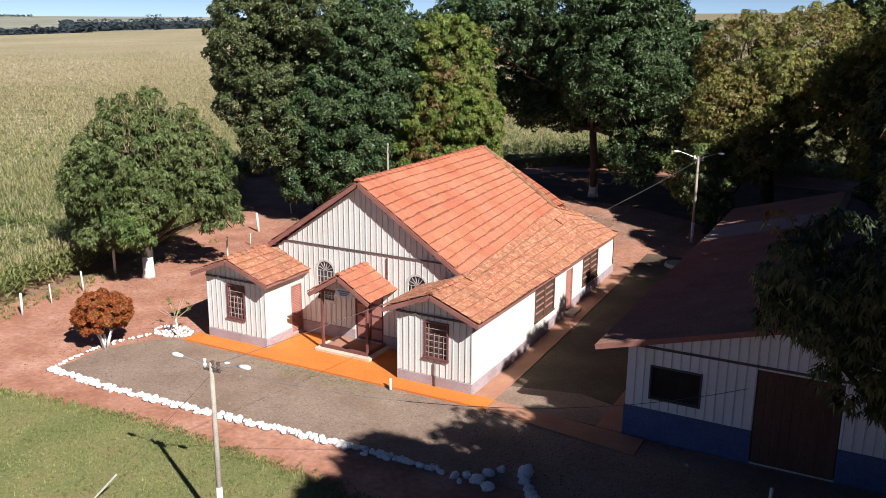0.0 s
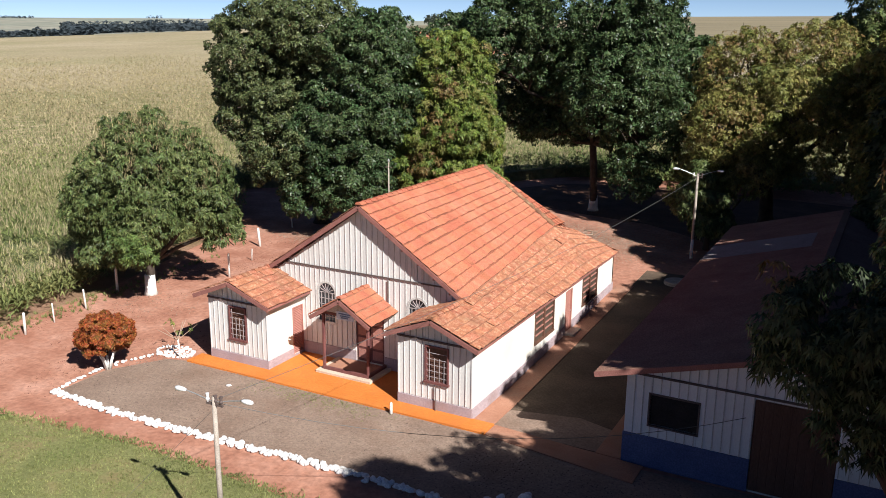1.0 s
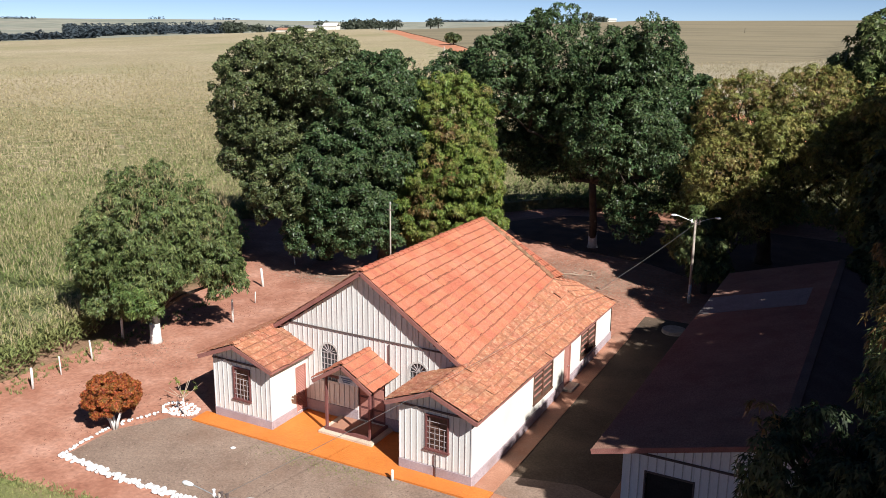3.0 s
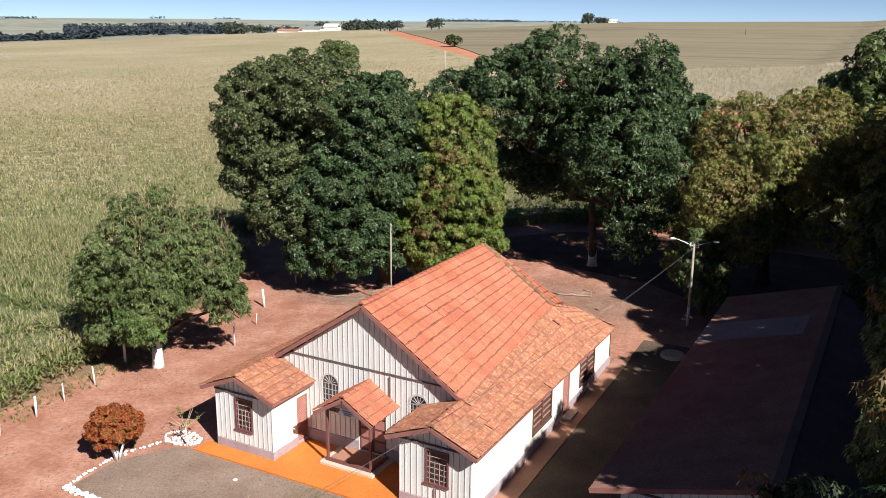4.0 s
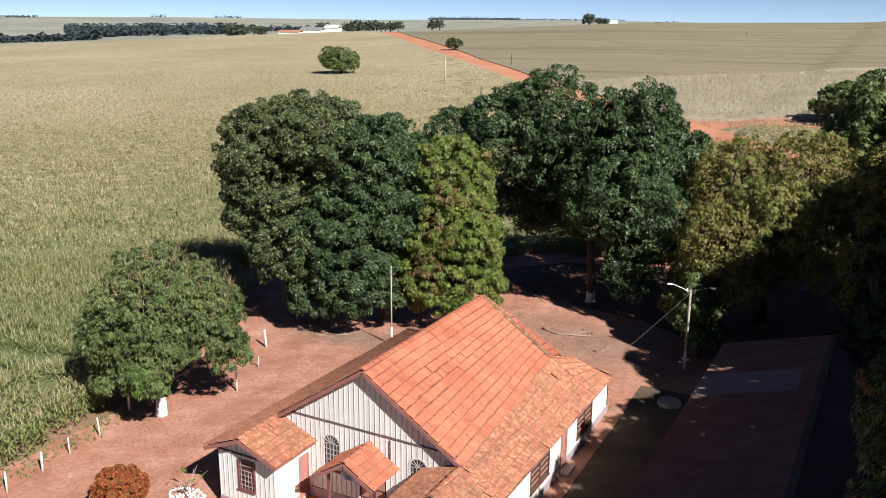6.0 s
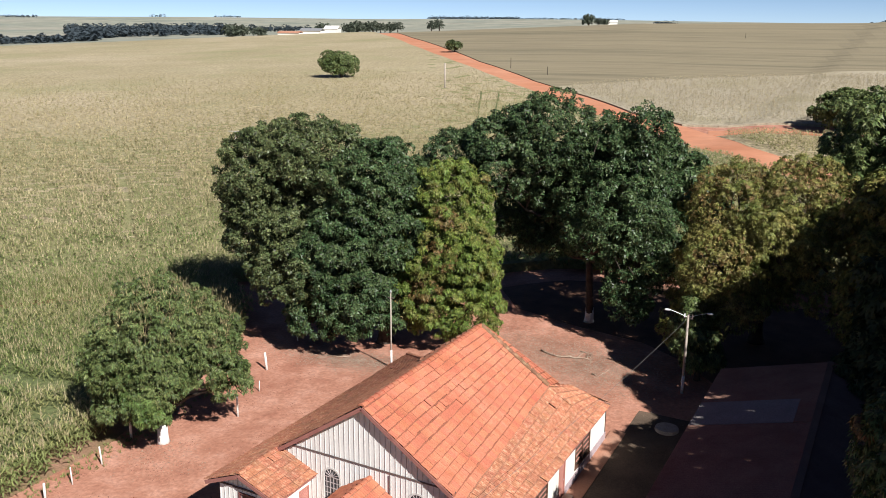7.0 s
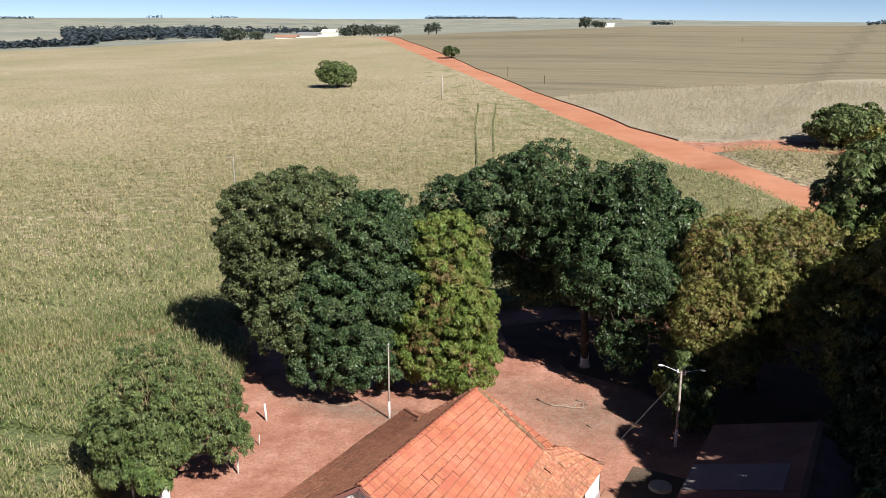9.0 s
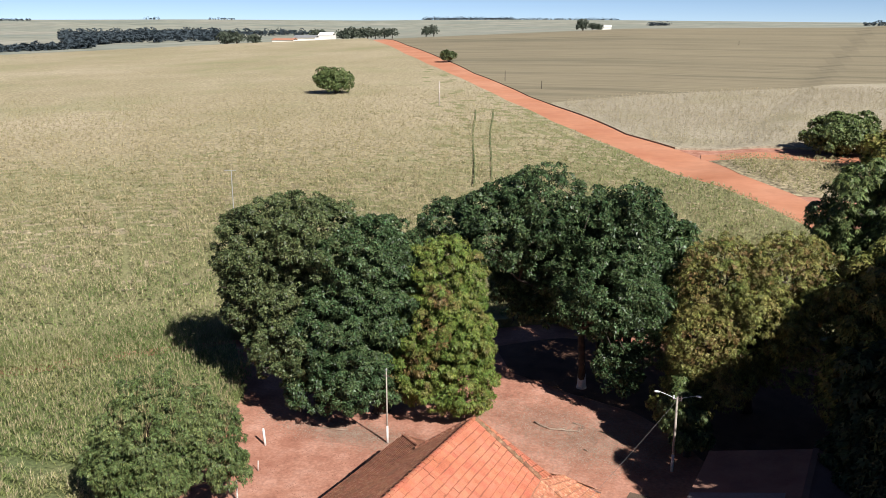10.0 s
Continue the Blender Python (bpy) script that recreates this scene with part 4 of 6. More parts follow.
for xw, out in ((L1, 1), (R0, -1)):
    a, b = (Y_FRONT, Y_FACADE) if out > 0 else (Y_FACADE, Y_FRONT)
    ops = [(25.57 - Y_FRONT, 26.24 - Y_FRONT, 0.18, 2.15)] if out > 0 else []
    wall(chapel, "wing_side_wall", (xw, a), (xw, b), (out, 0, 0), flat(0.0), flat(2.85), ops)
    q = pieces((xw, a), (xw, b), flat(0.0), flat(0.45), [], 50, ops)
    part("plinth", join([strip((xw, a), (xw, b), (out, 0, 0), 0.03, *s) for s in q if s[4] <= 0.46 and s[2] < 0.1]), PLINTH, chapel, "lilac-grey painted plinth")


def side_window(y0, y1, z0, z1):
    """A wide window of the long wall: two brown leaves, each a ladder of panes."""
    x = R1
    w = part("window", join([box(x - 0.1, x + 0.03, y0, y0 + 0.06, z0, z1), box(x - 0.1, x + 0.03, y1 - 0.06, y1, z0, z1), box(x - 0.1, x + 0.03, y0 + 0.06, y1 - 0.06, z1 - 0.06, z1),
                             box(x - 0.1, x + 0.05, y0 - 0.02, y1 + 0.02, z0 - 0.04, z0 + 0.03), box(x - 0.08, x + 0.02, (y0 + y1) / 2 - 0.05, (y0 + y1) / 2 + 0.05, z0 + 0.03, z1 - 0.06)]), BROWN, chapel, "brown wooden window frame")
    mid = (y0 + y1) / 2
    for a, b in ((y0 + 0.06, mid - 0.05), (mid + 0.05, y1 - 0.06)):
        for k in range(5):
            za, zb = z0 + 0.03 + (z1 - z0 - 0.09) * k / 5, z0 + 0.03 + (z1 - z0 - 0.09) * (k + 1) / 5
            part("pane", box(x - 0.06, x - 0.05, a, b, za + 0.02, zb - 0.02), GLASS_BROWN, w, "dull brown glass pane")
            part("glazing_bar", box(x - 0.07, x - 0.01, a, b, zb - 0.02, zb + 0.02), ROSE_DOOR, w, "brown glazing bar")


GLASS_BROWN = material("dusty_glass", [(0.06, 0.045, 0.035), (0.11, 0.08, 0.06)], 2, 20, 0.35, 0.05, spec=0.5, coord="World")
for w in SIDE_WINDOWS:
    side_window(*w)
sd = part("door", box(R1 - 0.09, R1 - 0.04, SIDE_DOOR[0] + 0.05, SIDE_DOOR[1] - 0.05, SIDE_DOOR[2], SIDE_DOOR[3] - 0.05), ROSE_DOOR, chapel, "rose-brown painted side door")
part("door_frame", join([box(R1 - 0.1, R1 + 0.03, SIDE_DOOR[0], SIDE_DOOR[0] + 0.05, SIDE_DOOR[2], SIDE_DOOR[3]), box(R1 - 0.1, R1 + 0.03, SIDE_DOOR[1] - 0.05, SIDE_DOOR[1], SIDE_DOOR[2], SIDE_DOOR[3]),
                         box(R1 - 0.1, R1 + 0.03, SIDE_DOOR[0] + 0.05, SIDE_DOOR[1] - 0.05, SIDE_DOOR[3] - 0.05, SIDE_DOOR[3])]), ROSE_DOOR, sd)
part("handle", tube([(R1 - 0.01, 33.55, 1.2), (R1 + 0.03, 33.55, 1.2), (R1 + 0.03, 33.46, 1.2)], 0.012, 6), METAL, sd, "metal door handle")
part("step", box(R1 + 0.002, R1 + 0.45, 32.85, 33.8, 0.2, 0.36, 0.02), PALE_CONCRETE, chapel, "pale concrete door step")
wd = part("door", join([box(L1 - 0.07, L1 - 0.03, 25.62, 26.19, 0.18, 2.1)]), ROSE_DOOR, chapel, "slatted rose-brown door")
part("door_frame", join([box(L1 - 0.1, L1 + 0.02, 25.57, 25.62, 0.18, 2.15), box(L1 - 0.1, L1 + 0.02, 26.19, 26.24, 0.18, 2.15), box(L1 - 0.1, L1 + 0.02, 25.62, 26.19, 2.1, 2.15)]), ROSE_DOOR, wd)
for k in range(26):
    z = 0.26 + k * 0.07
    part("slat", bar((L1 - 0.02, 25.63, z), (L1 - 0.02, 26.18, z), 0.03, 0.045, (0.7, 0, 1)), ROSE_DOOR, wd)

# gabled main front between the wings
FX0, FX1 = L1 - 1.3, R0 + 1.3
f_len = FX1 - FX0
g_top = lambda s: min(RIDGE_Z - 0.12 - 0.692 * abs(FX0 + s - XC), 6.4)
ARCH_L, ARCH_R = (-19.2 - FX0, -18.33 - FX0, 1.55, 2.78, True), (-15.04 - FX0, -14.18 - FX0, 1.55, 2.78, True)
MAIN_DOOR = (-17.4 - FX0, -16.1 - FX0, 0.22, 2.3)
ops = [ARCH_L, MAIN_DOOR, ARCH_R]
wall(chapel, "facade", (FX0, Y_FACADE), (FX1, Y_FACADE), (0, -1, 0), flat(0.0), g_top, ops, [XC - FX0])
boards(chapel, (FX0, Y_FACADE), (FX1, Y_FACADE), (0, -1, 0), flat(0.6), g_top, ops, 0.245, [XC - FX0])
wall(chapel, "rear_gable", (FX1, 36.6), (FX0, 36.6), (0, 1, 0), flat(2.6), lambda s: g_top(f_len - s), [], [f_len / 2])
for a, b in ((L1 + 0.002, -17.4), (-16.1, R0 - 0.002)):
    part("plinth", box(a, b, Y_FACADE - 0.045, Y_FACADE - 0.002, 0.0, 0.58), PLINTH, chapel, "lilac-grey painted plinth")
part("trim", bar((FX0 + 0.1, Y_FACADE - 0.05, 3.81), (FX1 - 0.1, Y_FACADE - 0.05, 3.81), 0.04, 0.05), TRIM, chapel, "dark horizontal moulding")
part("rain_pipe", tube([(-15.9, Y_FACADE - 0.06, 2.6), (-15.9, Y_FACADE - 0.06, 3.7)], 0.02, 8), TRIM, chapel, "thin dark conduit")


def arch_window(x0, x1, z0, z1):
    """A round-headed window: frame, dark glass, fan of pale bars."""
    r, cx = (x1 - x0) / 2, (x0 + x1) / 2
    y = Y_FACADE
    arc = [(cx + r * math.cos(a), y, z1 + r * math.sin(a)) for a in np.linspace(0, math.pi, 13)]
    ring = [(x1, y, z0)] + arc + [(x0, y, z0)]
    w = part("window", join([bar(ring[i], ring[i + 1], 0.09, 0.06, (0, 1, 0)) for i in range(len(ring) - 1)] + [bar((x0, y, z0), (x1, y, z0), 0.1, 0.08, (0, 1, 0))]), BATTEN, chapel, "grey round-headed window frame")
    gv = [(px, y + 0.06, pz) for px, _, pz in ring]
    part("pane", (np.array(gv + [(px, y + 0.07, pz) for px, _, pz in gv]), [np.array([list(range(len(gv)))]), np.array([list(range(2 * len(gv) - 1, len(gv) - 1, -1))])]), GLASS_DARK, w, "dark glass pane")
    for a in np.linspace(0.0, math.pi, 8)[1:-1]:
        part("fan_bar", bar((cx, y - 0.0, z1), (cx + r * 0.95 * math.cos(a), y, z1 + r * 0.95 * math.sin(a)), 0.022, 0.022, (0, 1, 0)), GREY_IRON, w, "pale radial bar")
    for k in range(1, 6):
        z = z0 + (z1 - z0) * k / 5
        part("grille_bar", bar((x0 + 0.03, y, z), (x1 - 0.03, y, z), 0.022, 0.022, (0, 1, 0)), GREY_IRON, w, "pale grille bar")
    for k in range(1, 5):
        x = x0 + (x1 - x0) * k / 5
        part("grille_bar", bar((x, y - 0.01, z0), (x, y - 0.01, z1), 0.02, 0.02, (0, 1, 0)), GREY_IRON, w, "pale grille bar")


GLASS_DARK = material("dark_window_glass", [(0.07, 0.07, 0.078), (0.12, 0.12, 0.13)], 2, 20, 0.15, 0, spec=0.5)
arch_window(-19.2, -18.33, 1.55, 2.78)
arch_window(-15.04, -14.18, 1.55, 2.78)
for i, (a, b) in enumerate(((-17.4, -16.76), (-16.74, -16.1))):
    leaf = part("door", box(a + 0.01, b - 0.01, Y_FACADE + 0.03, Y_FACADE + 0.07, 0.22, 2.28), MAROON, chapel, "panelled maroon double door leaf")
    for k in range(4):
        z = 0.34 + k * 0.48
        part("door_panel", box(a + 0.09, b - 0.09, Y_FACADE + 0.005, Y_FACADE + 0.03, z, z + 0.38, 0.01), ROSE_DOOR, leaf)


# ---- clay tile roofs ----
TILE_W, TILE_L = 0.235, 0.40


def tile_template():
    """One clay tile in unit size: two low barrels with pans between, a lip at its lower end, shade and grime painted
    under the next course. x across, y up the slope.
    """
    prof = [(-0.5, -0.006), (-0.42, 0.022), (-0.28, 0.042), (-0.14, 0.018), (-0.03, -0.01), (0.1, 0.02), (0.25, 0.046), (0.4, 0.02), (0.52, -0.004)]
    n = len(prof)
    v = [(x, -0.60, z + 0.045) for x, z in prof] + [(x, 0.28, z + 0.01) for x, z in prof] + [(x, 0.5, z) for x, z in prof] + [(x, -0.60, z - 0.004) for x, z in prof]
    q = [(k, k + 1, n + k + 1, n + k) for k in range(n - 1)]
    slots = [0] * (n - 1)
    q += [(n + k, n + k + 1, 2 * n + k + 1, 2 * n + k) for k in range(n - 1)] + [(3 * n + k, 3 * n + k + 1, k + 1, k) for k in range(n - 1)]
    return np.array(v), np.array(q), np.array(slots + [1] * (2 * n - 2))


TILE_V, TILE_Q, TILE_SLOTS = tile_template()


def roof_patch(a, b, c, d, rng, sag=0.02):
    """Where the tiles of a patch lie: a, b its lower corners, c, d the upper ones. Gives centre, across, up, normal."""
    a, b, c, d = (np.array(p, dtype=float) for p in (a, b, c, d))
    rows = max(1, round((np.linalg.norm(d - a) + np.linalg.norm(c - b)) / 2 / TILE_L))
    found = []
    for i in range(rows):
        t = (i + 0.5) / rows
        left, right = a + (d - a) * t, b + (c - b) * t
        n_here = max(1, round(np.linalg.norm(right - left) / TILE_W))
        for j in range(n_here):
            s = (j + 0.5) / n_here
            p = left + (right - left) * s
            across = (right - left) / n_here
            u = ((d - a) * (1 - s) + (c - b) * s) / rows
            nn = np.cross(across, u)
            nn /= np.linalg.norm(nn)
            if nn[2] < 0:
                nn = -nn
            wob = sag * noise.noise(Vector((p[0] * 0.35, p[1] * 0.35, p[2] * 0.35))) + rng.normal(0, 0.006)
            shift = u * (0.13 * noise.noise(Vector((p[1] * 0.35, i * 0.3, 3.7))) + rng.normal(0, 0.014))
            if rng.random() < 0.035:
                shift = shift + across * rng.choice([-0.1, 0.1]) + u * rng.uniform(-0.12, 0.08) + nn * rng.uniform(0.0, 0.025)
            found.append((p + shift + nn * (0.06 + wob), across * (1 + rng.normal(0, 0.02)), u * (1 + rng.normal(0, 0.03)), nn))
    return found


def tile_mesh(tiles, rng=None, rise=1.0):
    vs, qs = [], []
    for k, (p, x, y, n) in enumerate(tiles):
        skew = rng.normal(0, 0.02) if rng is not None else 0
        v = TILE_V[:, 0:1] * (x + skew * y) + TILE_V[:, 1:2] * y + TILE_V[:, 2:3] * n * rise + p
        vs.append(v)
        qs.append(TILE_Q + k * len(TILE_V))
    return np.concatenate(vs), [np.concatenate(qs)]


def slab(a, b, c, d, thick=0.07):
    """The boarding under a patch of tiles."""
    a, b, c, d = (np.array(p, dtype=float) for p in (a, b, c, d))
    n = np.cross(b - a, d - a)
    n = n / np.linalg.norm(n)
    n = n if n[2] > 0 else -n
    top = [a, b, c, d]
    if np.cross(b - a, d - a)[2] < 0:
        top = [b, a, d, c]
    return hexa([tuple(p - n * thick) for p in top] + [tuple(p) for p in top])


rng_roof = np.random.default_rng(5)
FO, BO = 23.6, 38.1                 # front and back ends of the eaves
RX, LX = -12.6, -21.44              # lines where the main roof meets the lower roofs
EXR, EXL = -10.8, -23.24            # eaves
RB, LB = -13.42, -20.38              # the same lines at the back, where the roof has settled
MF, MB = 26.0, 36.75                # main roof, front and back verge
apex_f, apex_b = (XC, MF, RIDGE_Z), (XC, MB, RIDGE_Z)
PATCHES = {
    "main_right": [((RX, MF, BREAK_Z + 0.03), (RB, MB + 0.1, 3.95), apex_b, apex_f)],
    "main_left": [((LB, MB, 3.93), (LX, MF, BREAK_Z + 0.03), apex_f, apex_b)],
    "back_right": [((RB + 0.02, MB + 0.17, 3.97), (-13.02, 37.3, 4.14), (XC + 0.06, MB + 0.22, RIDGE_Z - 0.02), apex_b)],
    "back_left": [((-20.2, 37.5, 3.6), (LB, MB, 3.93), apex_b, (XC - 0.25, MB + 0.12, RIDGE_Z - 0.2))],
    "hip_back": [((-13.02, 37.4, 3.95), (-20.2, 37.5, 3.55), (XC - 0.2, MB + 0.22, RIDGE_Z - 0.22), (XC + 0.06, MB + 0.24, RIDGE_Z - 0.14))],
    "tail_right": [((-10.976, MB, 2.508), (-11.02, 39.4, 2.42), (-12.75, 38.75, 3.32), (RB, MB + 0.1, 3.93))],
    "low_back": [((-11.05, 39.75, 2.40), (-23.0, 39.85, 2.62), (-20.4, 37.1, 3.84), (-12.8, 38.72, 3.3))],
    "low_right": [((EXR, MF, EAVE_Z), (-10.976, MB, 2.508), (RB, MB + 0.1, 3.93), (RX, MF, BREAK_Z))],
    "low_right_front": [((EXR, FO, EAVE_Z), (EXR, MF, EAVE_Z), (RX, MF, BREAK_Z), (RX, FO, BREAK_Z))],
    "low_left": [((-23.07, 39.7, EAVE_Z - 0.04), (EXL, MF, EAVE_Z), (LX, MF, BREAK_Z), (LB, 36.95, 3.89))],
    "low_left_front": [((EXL, MF, EAVE_Z), (EXL, FO, EAVE_Z), (LX, FO, BREAK_Z), (LX, MF, BREAK_Z))],
    "wing_right_inner": [((-14.42, Y_FACADE - 0.02, EAVE_Z + 0.02), (-14.42, FO, EAVE_Z + 0.02), (RX, FO, BREAK_Z), (RX, Y_FACADE - 0.02, BREAK_Z))],
    "wing_left_inner": [((-19.55, FO, EAVE_Z - 0.02), (-19.55, Y_FACADE - 0.02, EAVE_Z - 0.02), (LX, Y_FACADE - 0.02, BREAK_Z), (LX, FO, BREAK_Z))],
}
POX, POZ, POE = -16.83, 3.3, 2.48   # porch ridge and eaves
PORCH_PATCHES = [((-15.52, 24.36, POE), (-15.52, Y_FACADE - 0.03, POE), (POX, Y_FACADE - 0.03, POZ), (POX, 24.36, POZ)),
                 ((-18.14, Y_FACADE - 0.03, POE), (-18.14, 24.36, POE), (POX, 24.36, POZ), (POX, Y_FACADE - 0.03, POZ))]


def deck(a, b, c, d, n=6):
    """The boarding under a patch that may be slightly twisted, laid in n strips."""
    a, b, c, d = (np.array(p, dtype=float) - (0, 0, 0.015) for p in (a, b, c, d))
    cut = lambda k: (a + (b - a) * k / n, d + (c - d) * k / n)
    return join([slab(cut(k)[0], cut(k + 1)[0], cut(k + 1)[1], cut(k)[1]) for k in range(n)])


roof = part("roof", join([deck(*p) for ps in PATCHES.values() for p in ps if ps is not PATCHES["hip_back"]]), BROWN, chapel, "dark timber roof deck")
laid = {k: [t for p in ps for t in roof_patch(*p, rng_roof)] for k, ps in PATCHES.items()}
old = [t for k in ("low_right", "tail_right", "low_back", "low_right_front", "wing_right_inner", "wing_left_inner") for t in laid[k]]
singles = [t for t in old if t[0][1] < 31.2][:300]
rest = [t for t in old if not any(t is s for s in singles)]
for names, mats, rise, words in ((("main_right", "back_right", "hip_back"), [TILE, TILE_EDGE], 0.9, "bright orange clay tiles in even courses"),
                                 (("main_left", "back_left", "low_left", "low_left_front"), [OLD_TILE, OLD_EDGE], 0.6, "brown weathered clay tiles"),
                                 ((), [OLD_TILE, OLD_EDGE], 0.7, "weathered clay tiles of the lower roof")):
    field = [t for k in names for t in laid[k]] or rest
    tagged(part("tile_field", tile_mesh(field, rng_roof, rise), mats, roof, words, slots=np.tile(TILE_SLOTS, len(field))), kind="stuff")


def fascia(a, b, h=0.16, t=0.035):
    return bar((a[0], a[1], a[2] - h / 2 + 0.03), (b[0], b[1], b[2] - h / 2 + 0.03), t, h)


def cap_run(name, a, b, parent, mat, size=0.13):
    """Half-round ridge tiles that overlap along a line."""
    a, b = np.array(a, dtype=float), np.array(b, dtype=float)
    n = max(2, round(np.linalg.norm(b - a) / 0.38))
    d = Vector(b - a).normalized()
    s = d.cross(Vector((0, 0, 1))).normalized()
    u = s.cross(d)
    for k in range(n):
        p, q = a + (b - a) * (k / n), a + (b - a) * ((k + 1.12) / n)
        v = []
        for e, r, lift in ((p, size * 1.1, 0.035), (q, size * 0.95, 0.0)):
            for ang in np.linspace(0, math.pi, 7):
                w = Vector(e) + s * (r * math.cos(ang)) + u * (r * 0.75 * math.sin(ang) + lift + 0.04 + rng_roof.normal(0, 0.004))
                v.append(tuple(w))
        qd = [(i, i + 1, 8 + i, 7 + i) for i in range(6)]
        part(name, (np.array(v), [np.array(qd), np.array([[6, 5, 4, 3, 2, 1, 0]])]), mat, parent)


cap_run("ridge_tile", apex_f, apex_b, roof, TILE_PIECE)
cap_run("ridge_tile", (RX, FO, BREAK_Z), (RX, MF + 0.3, BREAK_Z), roof, OLD_TILE_PIECE)
cap_run("ridge_tile", (LX, FO, BREAK_Z), (LX, MF + 0.3, BREAK_Z), roof, OLD_TILE_PIECE)
cap_run("ridge_tile", apex_b, (RB, MB + 0.13, 4.0), roof, MOSSY_PIECE, 0.15)
cap_run("ridge_tile", (RB + 0.02, MB + 0.15, 3.95), (-12.77, 38.73, 3.32), roof, OLD_TILE_PIECE, 0.11)
cap_run("ridge_tile", (-23.02, 39.7, EAVE_Z - 0.03), (LB, 36.95, 3.91), roof, OLD_TILE_PIECE, 0.13)
cap_run("ridge_tile", (LB, MB, 3.95), apex_b, roof, OLD_TILE_PIECE, 0.16)
for a, b in (((RX, MF - 0.02, BREAK_Z + 0.05), (XC, MF - 0.02, RIDGE_Z)), ((LX - 0.25, MF - 0.02, BREAK_Z - 0.12), (XC, MF - 0.02, RIDGE_Z)),
             ((RX, FO - 0.02, BREAK_Z), (EXR, FO - 0.02, EAVE_Z)), ((RX, FO - 0.02, BREAK_Z), (-14.45, FO - 0.02, EAVE_Z)),
             ((LX, FO - 0.02, BREAK_Z), (EXL, FO - 0.02, EAVE_Z)), ((LX, FO - 0.02, BREAK_Z), (-19.52, FO - 0.02, EAVE_Z))):
    part("barge_board", fascia(a, b), BARGE, chapel, "rose-brown barge board")
for a, b in (((-19.56, FO, EAVE_Z - 0.03), (-19.56, Y_FACADE, EAVE_Z - 0.03)), ((EXR - 0.01, FO, EAVE_Z - 0.04), (-11.03, 39.4, 2.4)), ((-14.42, FO, EAVE_Z), (-14.42, Y_FACADE, EAVE_Z))):
    part("eave_board", fascia(a, b, 0.1, 0.03), BARGE, chapel, "rose-brown eave board")
for k in range(6):
    s = 0.12 + k * 0.15
    x = LX - 0.1 + (XC - LX) * s
    part("rafter_end", bar((x, MF - 0.02, BREAK_Z + (RIDGE_Z - BREAK_Z) * s - 0.16), (x, Y_FACADE, BREAK_Z + (RIDGE_Z - BREAK_Z) * s - 0.16), 0.06, 0.1), MAROON, chapel)
    x = RX - (RX - XC) * s
    part("rafter_end", bar((x, MF - 0.02, BREAK_Z + (RIDGE_Z - BREAK_Z) * s - 0.14), (x, Y_FACADE, BREAK_Z + (RIDGE_Z - BREAK_Z) * s - 0.14), 0.06, 0.1), MAROON, chapel)

# ---- porch ----
porch = thing("porch", (POX, 25.3, 0.1), "small gabled porch on thin maroon posts over the chapel door", "porch")
part("floor_slab", box(-18.25, -15.75, 24.72, Y_FACADE - 0.06, 0.1, 0.2, 0.015), PALE_CONCRETE, porch, "pale concrete porch floor")
part("floor_finish", box(-18.05, -15.95, 25.03, Y_FACADE - 0.07, 0.2, 0.206), PINK_CONCRETE, porch, "worn reddish floor finish")
part("kerb", join([box(-18.05, -15.95, 24.92, 25.02, 0.2, 0.32), box(-16.05, -15.95, 25.02, 26.2, 0.2, 0.32)]), MAROON, porch, "low maroon kerb")
for px in (-18.0, -16.0):
    part("post", box(px - 0.05, px + 0.05, 24.94, 25.04, 0.2, 2.5, 0.01), MAROON, porch, "maroon wooden post")
part("beam", join([bar((-18.1, 24.99, 2.5), (-15.6, 24.99, 2.5), 0.08, 0.12), bar((-18.0, 24.5, 2.5), (-18.0, 26.2, 2.5), 0.08, 0.1), bar((-15.9, 24.5, 2.5), (-15.9, 26.2, 2.5), 0.08, 0.1)]), MAROON, porch)
proof = part("roof", join([slab(*p, 0.05) for p in PORCH_PATCHES]), BROWN, porch, "timber porch roof deck")
part("gable_board", (np.array([(-17.85, 24.95, 2.55), (-15.8, 24.95, 2.55), (POX, 24.95, 3.2), (-17.85, 24.98, 2.55), (-15.8, 24.98, 2.55), (POX, 24.98, 3.2)]),
                     [np.array([(0, 1, 2), (5, 4, 3)]), np.array([(0, 3, 4, 1), (1, 4, 5, 2), (2, 5, 3, 0)])]), BATTEN, porch, "grey boarded porch gable")
for a, b in (((POX, 24.33, POZ), (-15.5, 24.33, POE)), ((POX, 24.33, POZ), (-18.16, 24.33, POE))):
    part("barge_board", fascia(a, b, 0.15), BARGE, porch, "rose-brown barge board")
for t in [t for p in PORCH_PATCHES for t in roof_patch(*p, rng_roof, 0.01)]:
    part("tile", tile_mesh([t], rng_roof, 0.85), [TILE_PIECE, OLD_EDGE], proof, slots=TILE_SLOTS)
cap_run("ridge_tile", (POX, 24.36, POZ), (POX, Y_FACADE, POZ), proof, TILE_PIECE, 0.11)
sign = thing("hanging_sign", (-16.74, 24.6, 2.5), "small pale blue-white name board with dark lettering under the porch gable", "sign")
part("board", box(-17.12, -16.35, 24.6, 24.63, 2.48, 2.8, 0.006), SIGN_WHITE, sign)
for z, a, b in ((2.71, -17.02, -16.47), (2.63, -16.95, -16.53), (2.56, -16.92, -16.6)):
    part("writing_bar", box(a, b, 24.59, 24.597, z - 0.018, z + 0.022), SIGN_INK, sign)
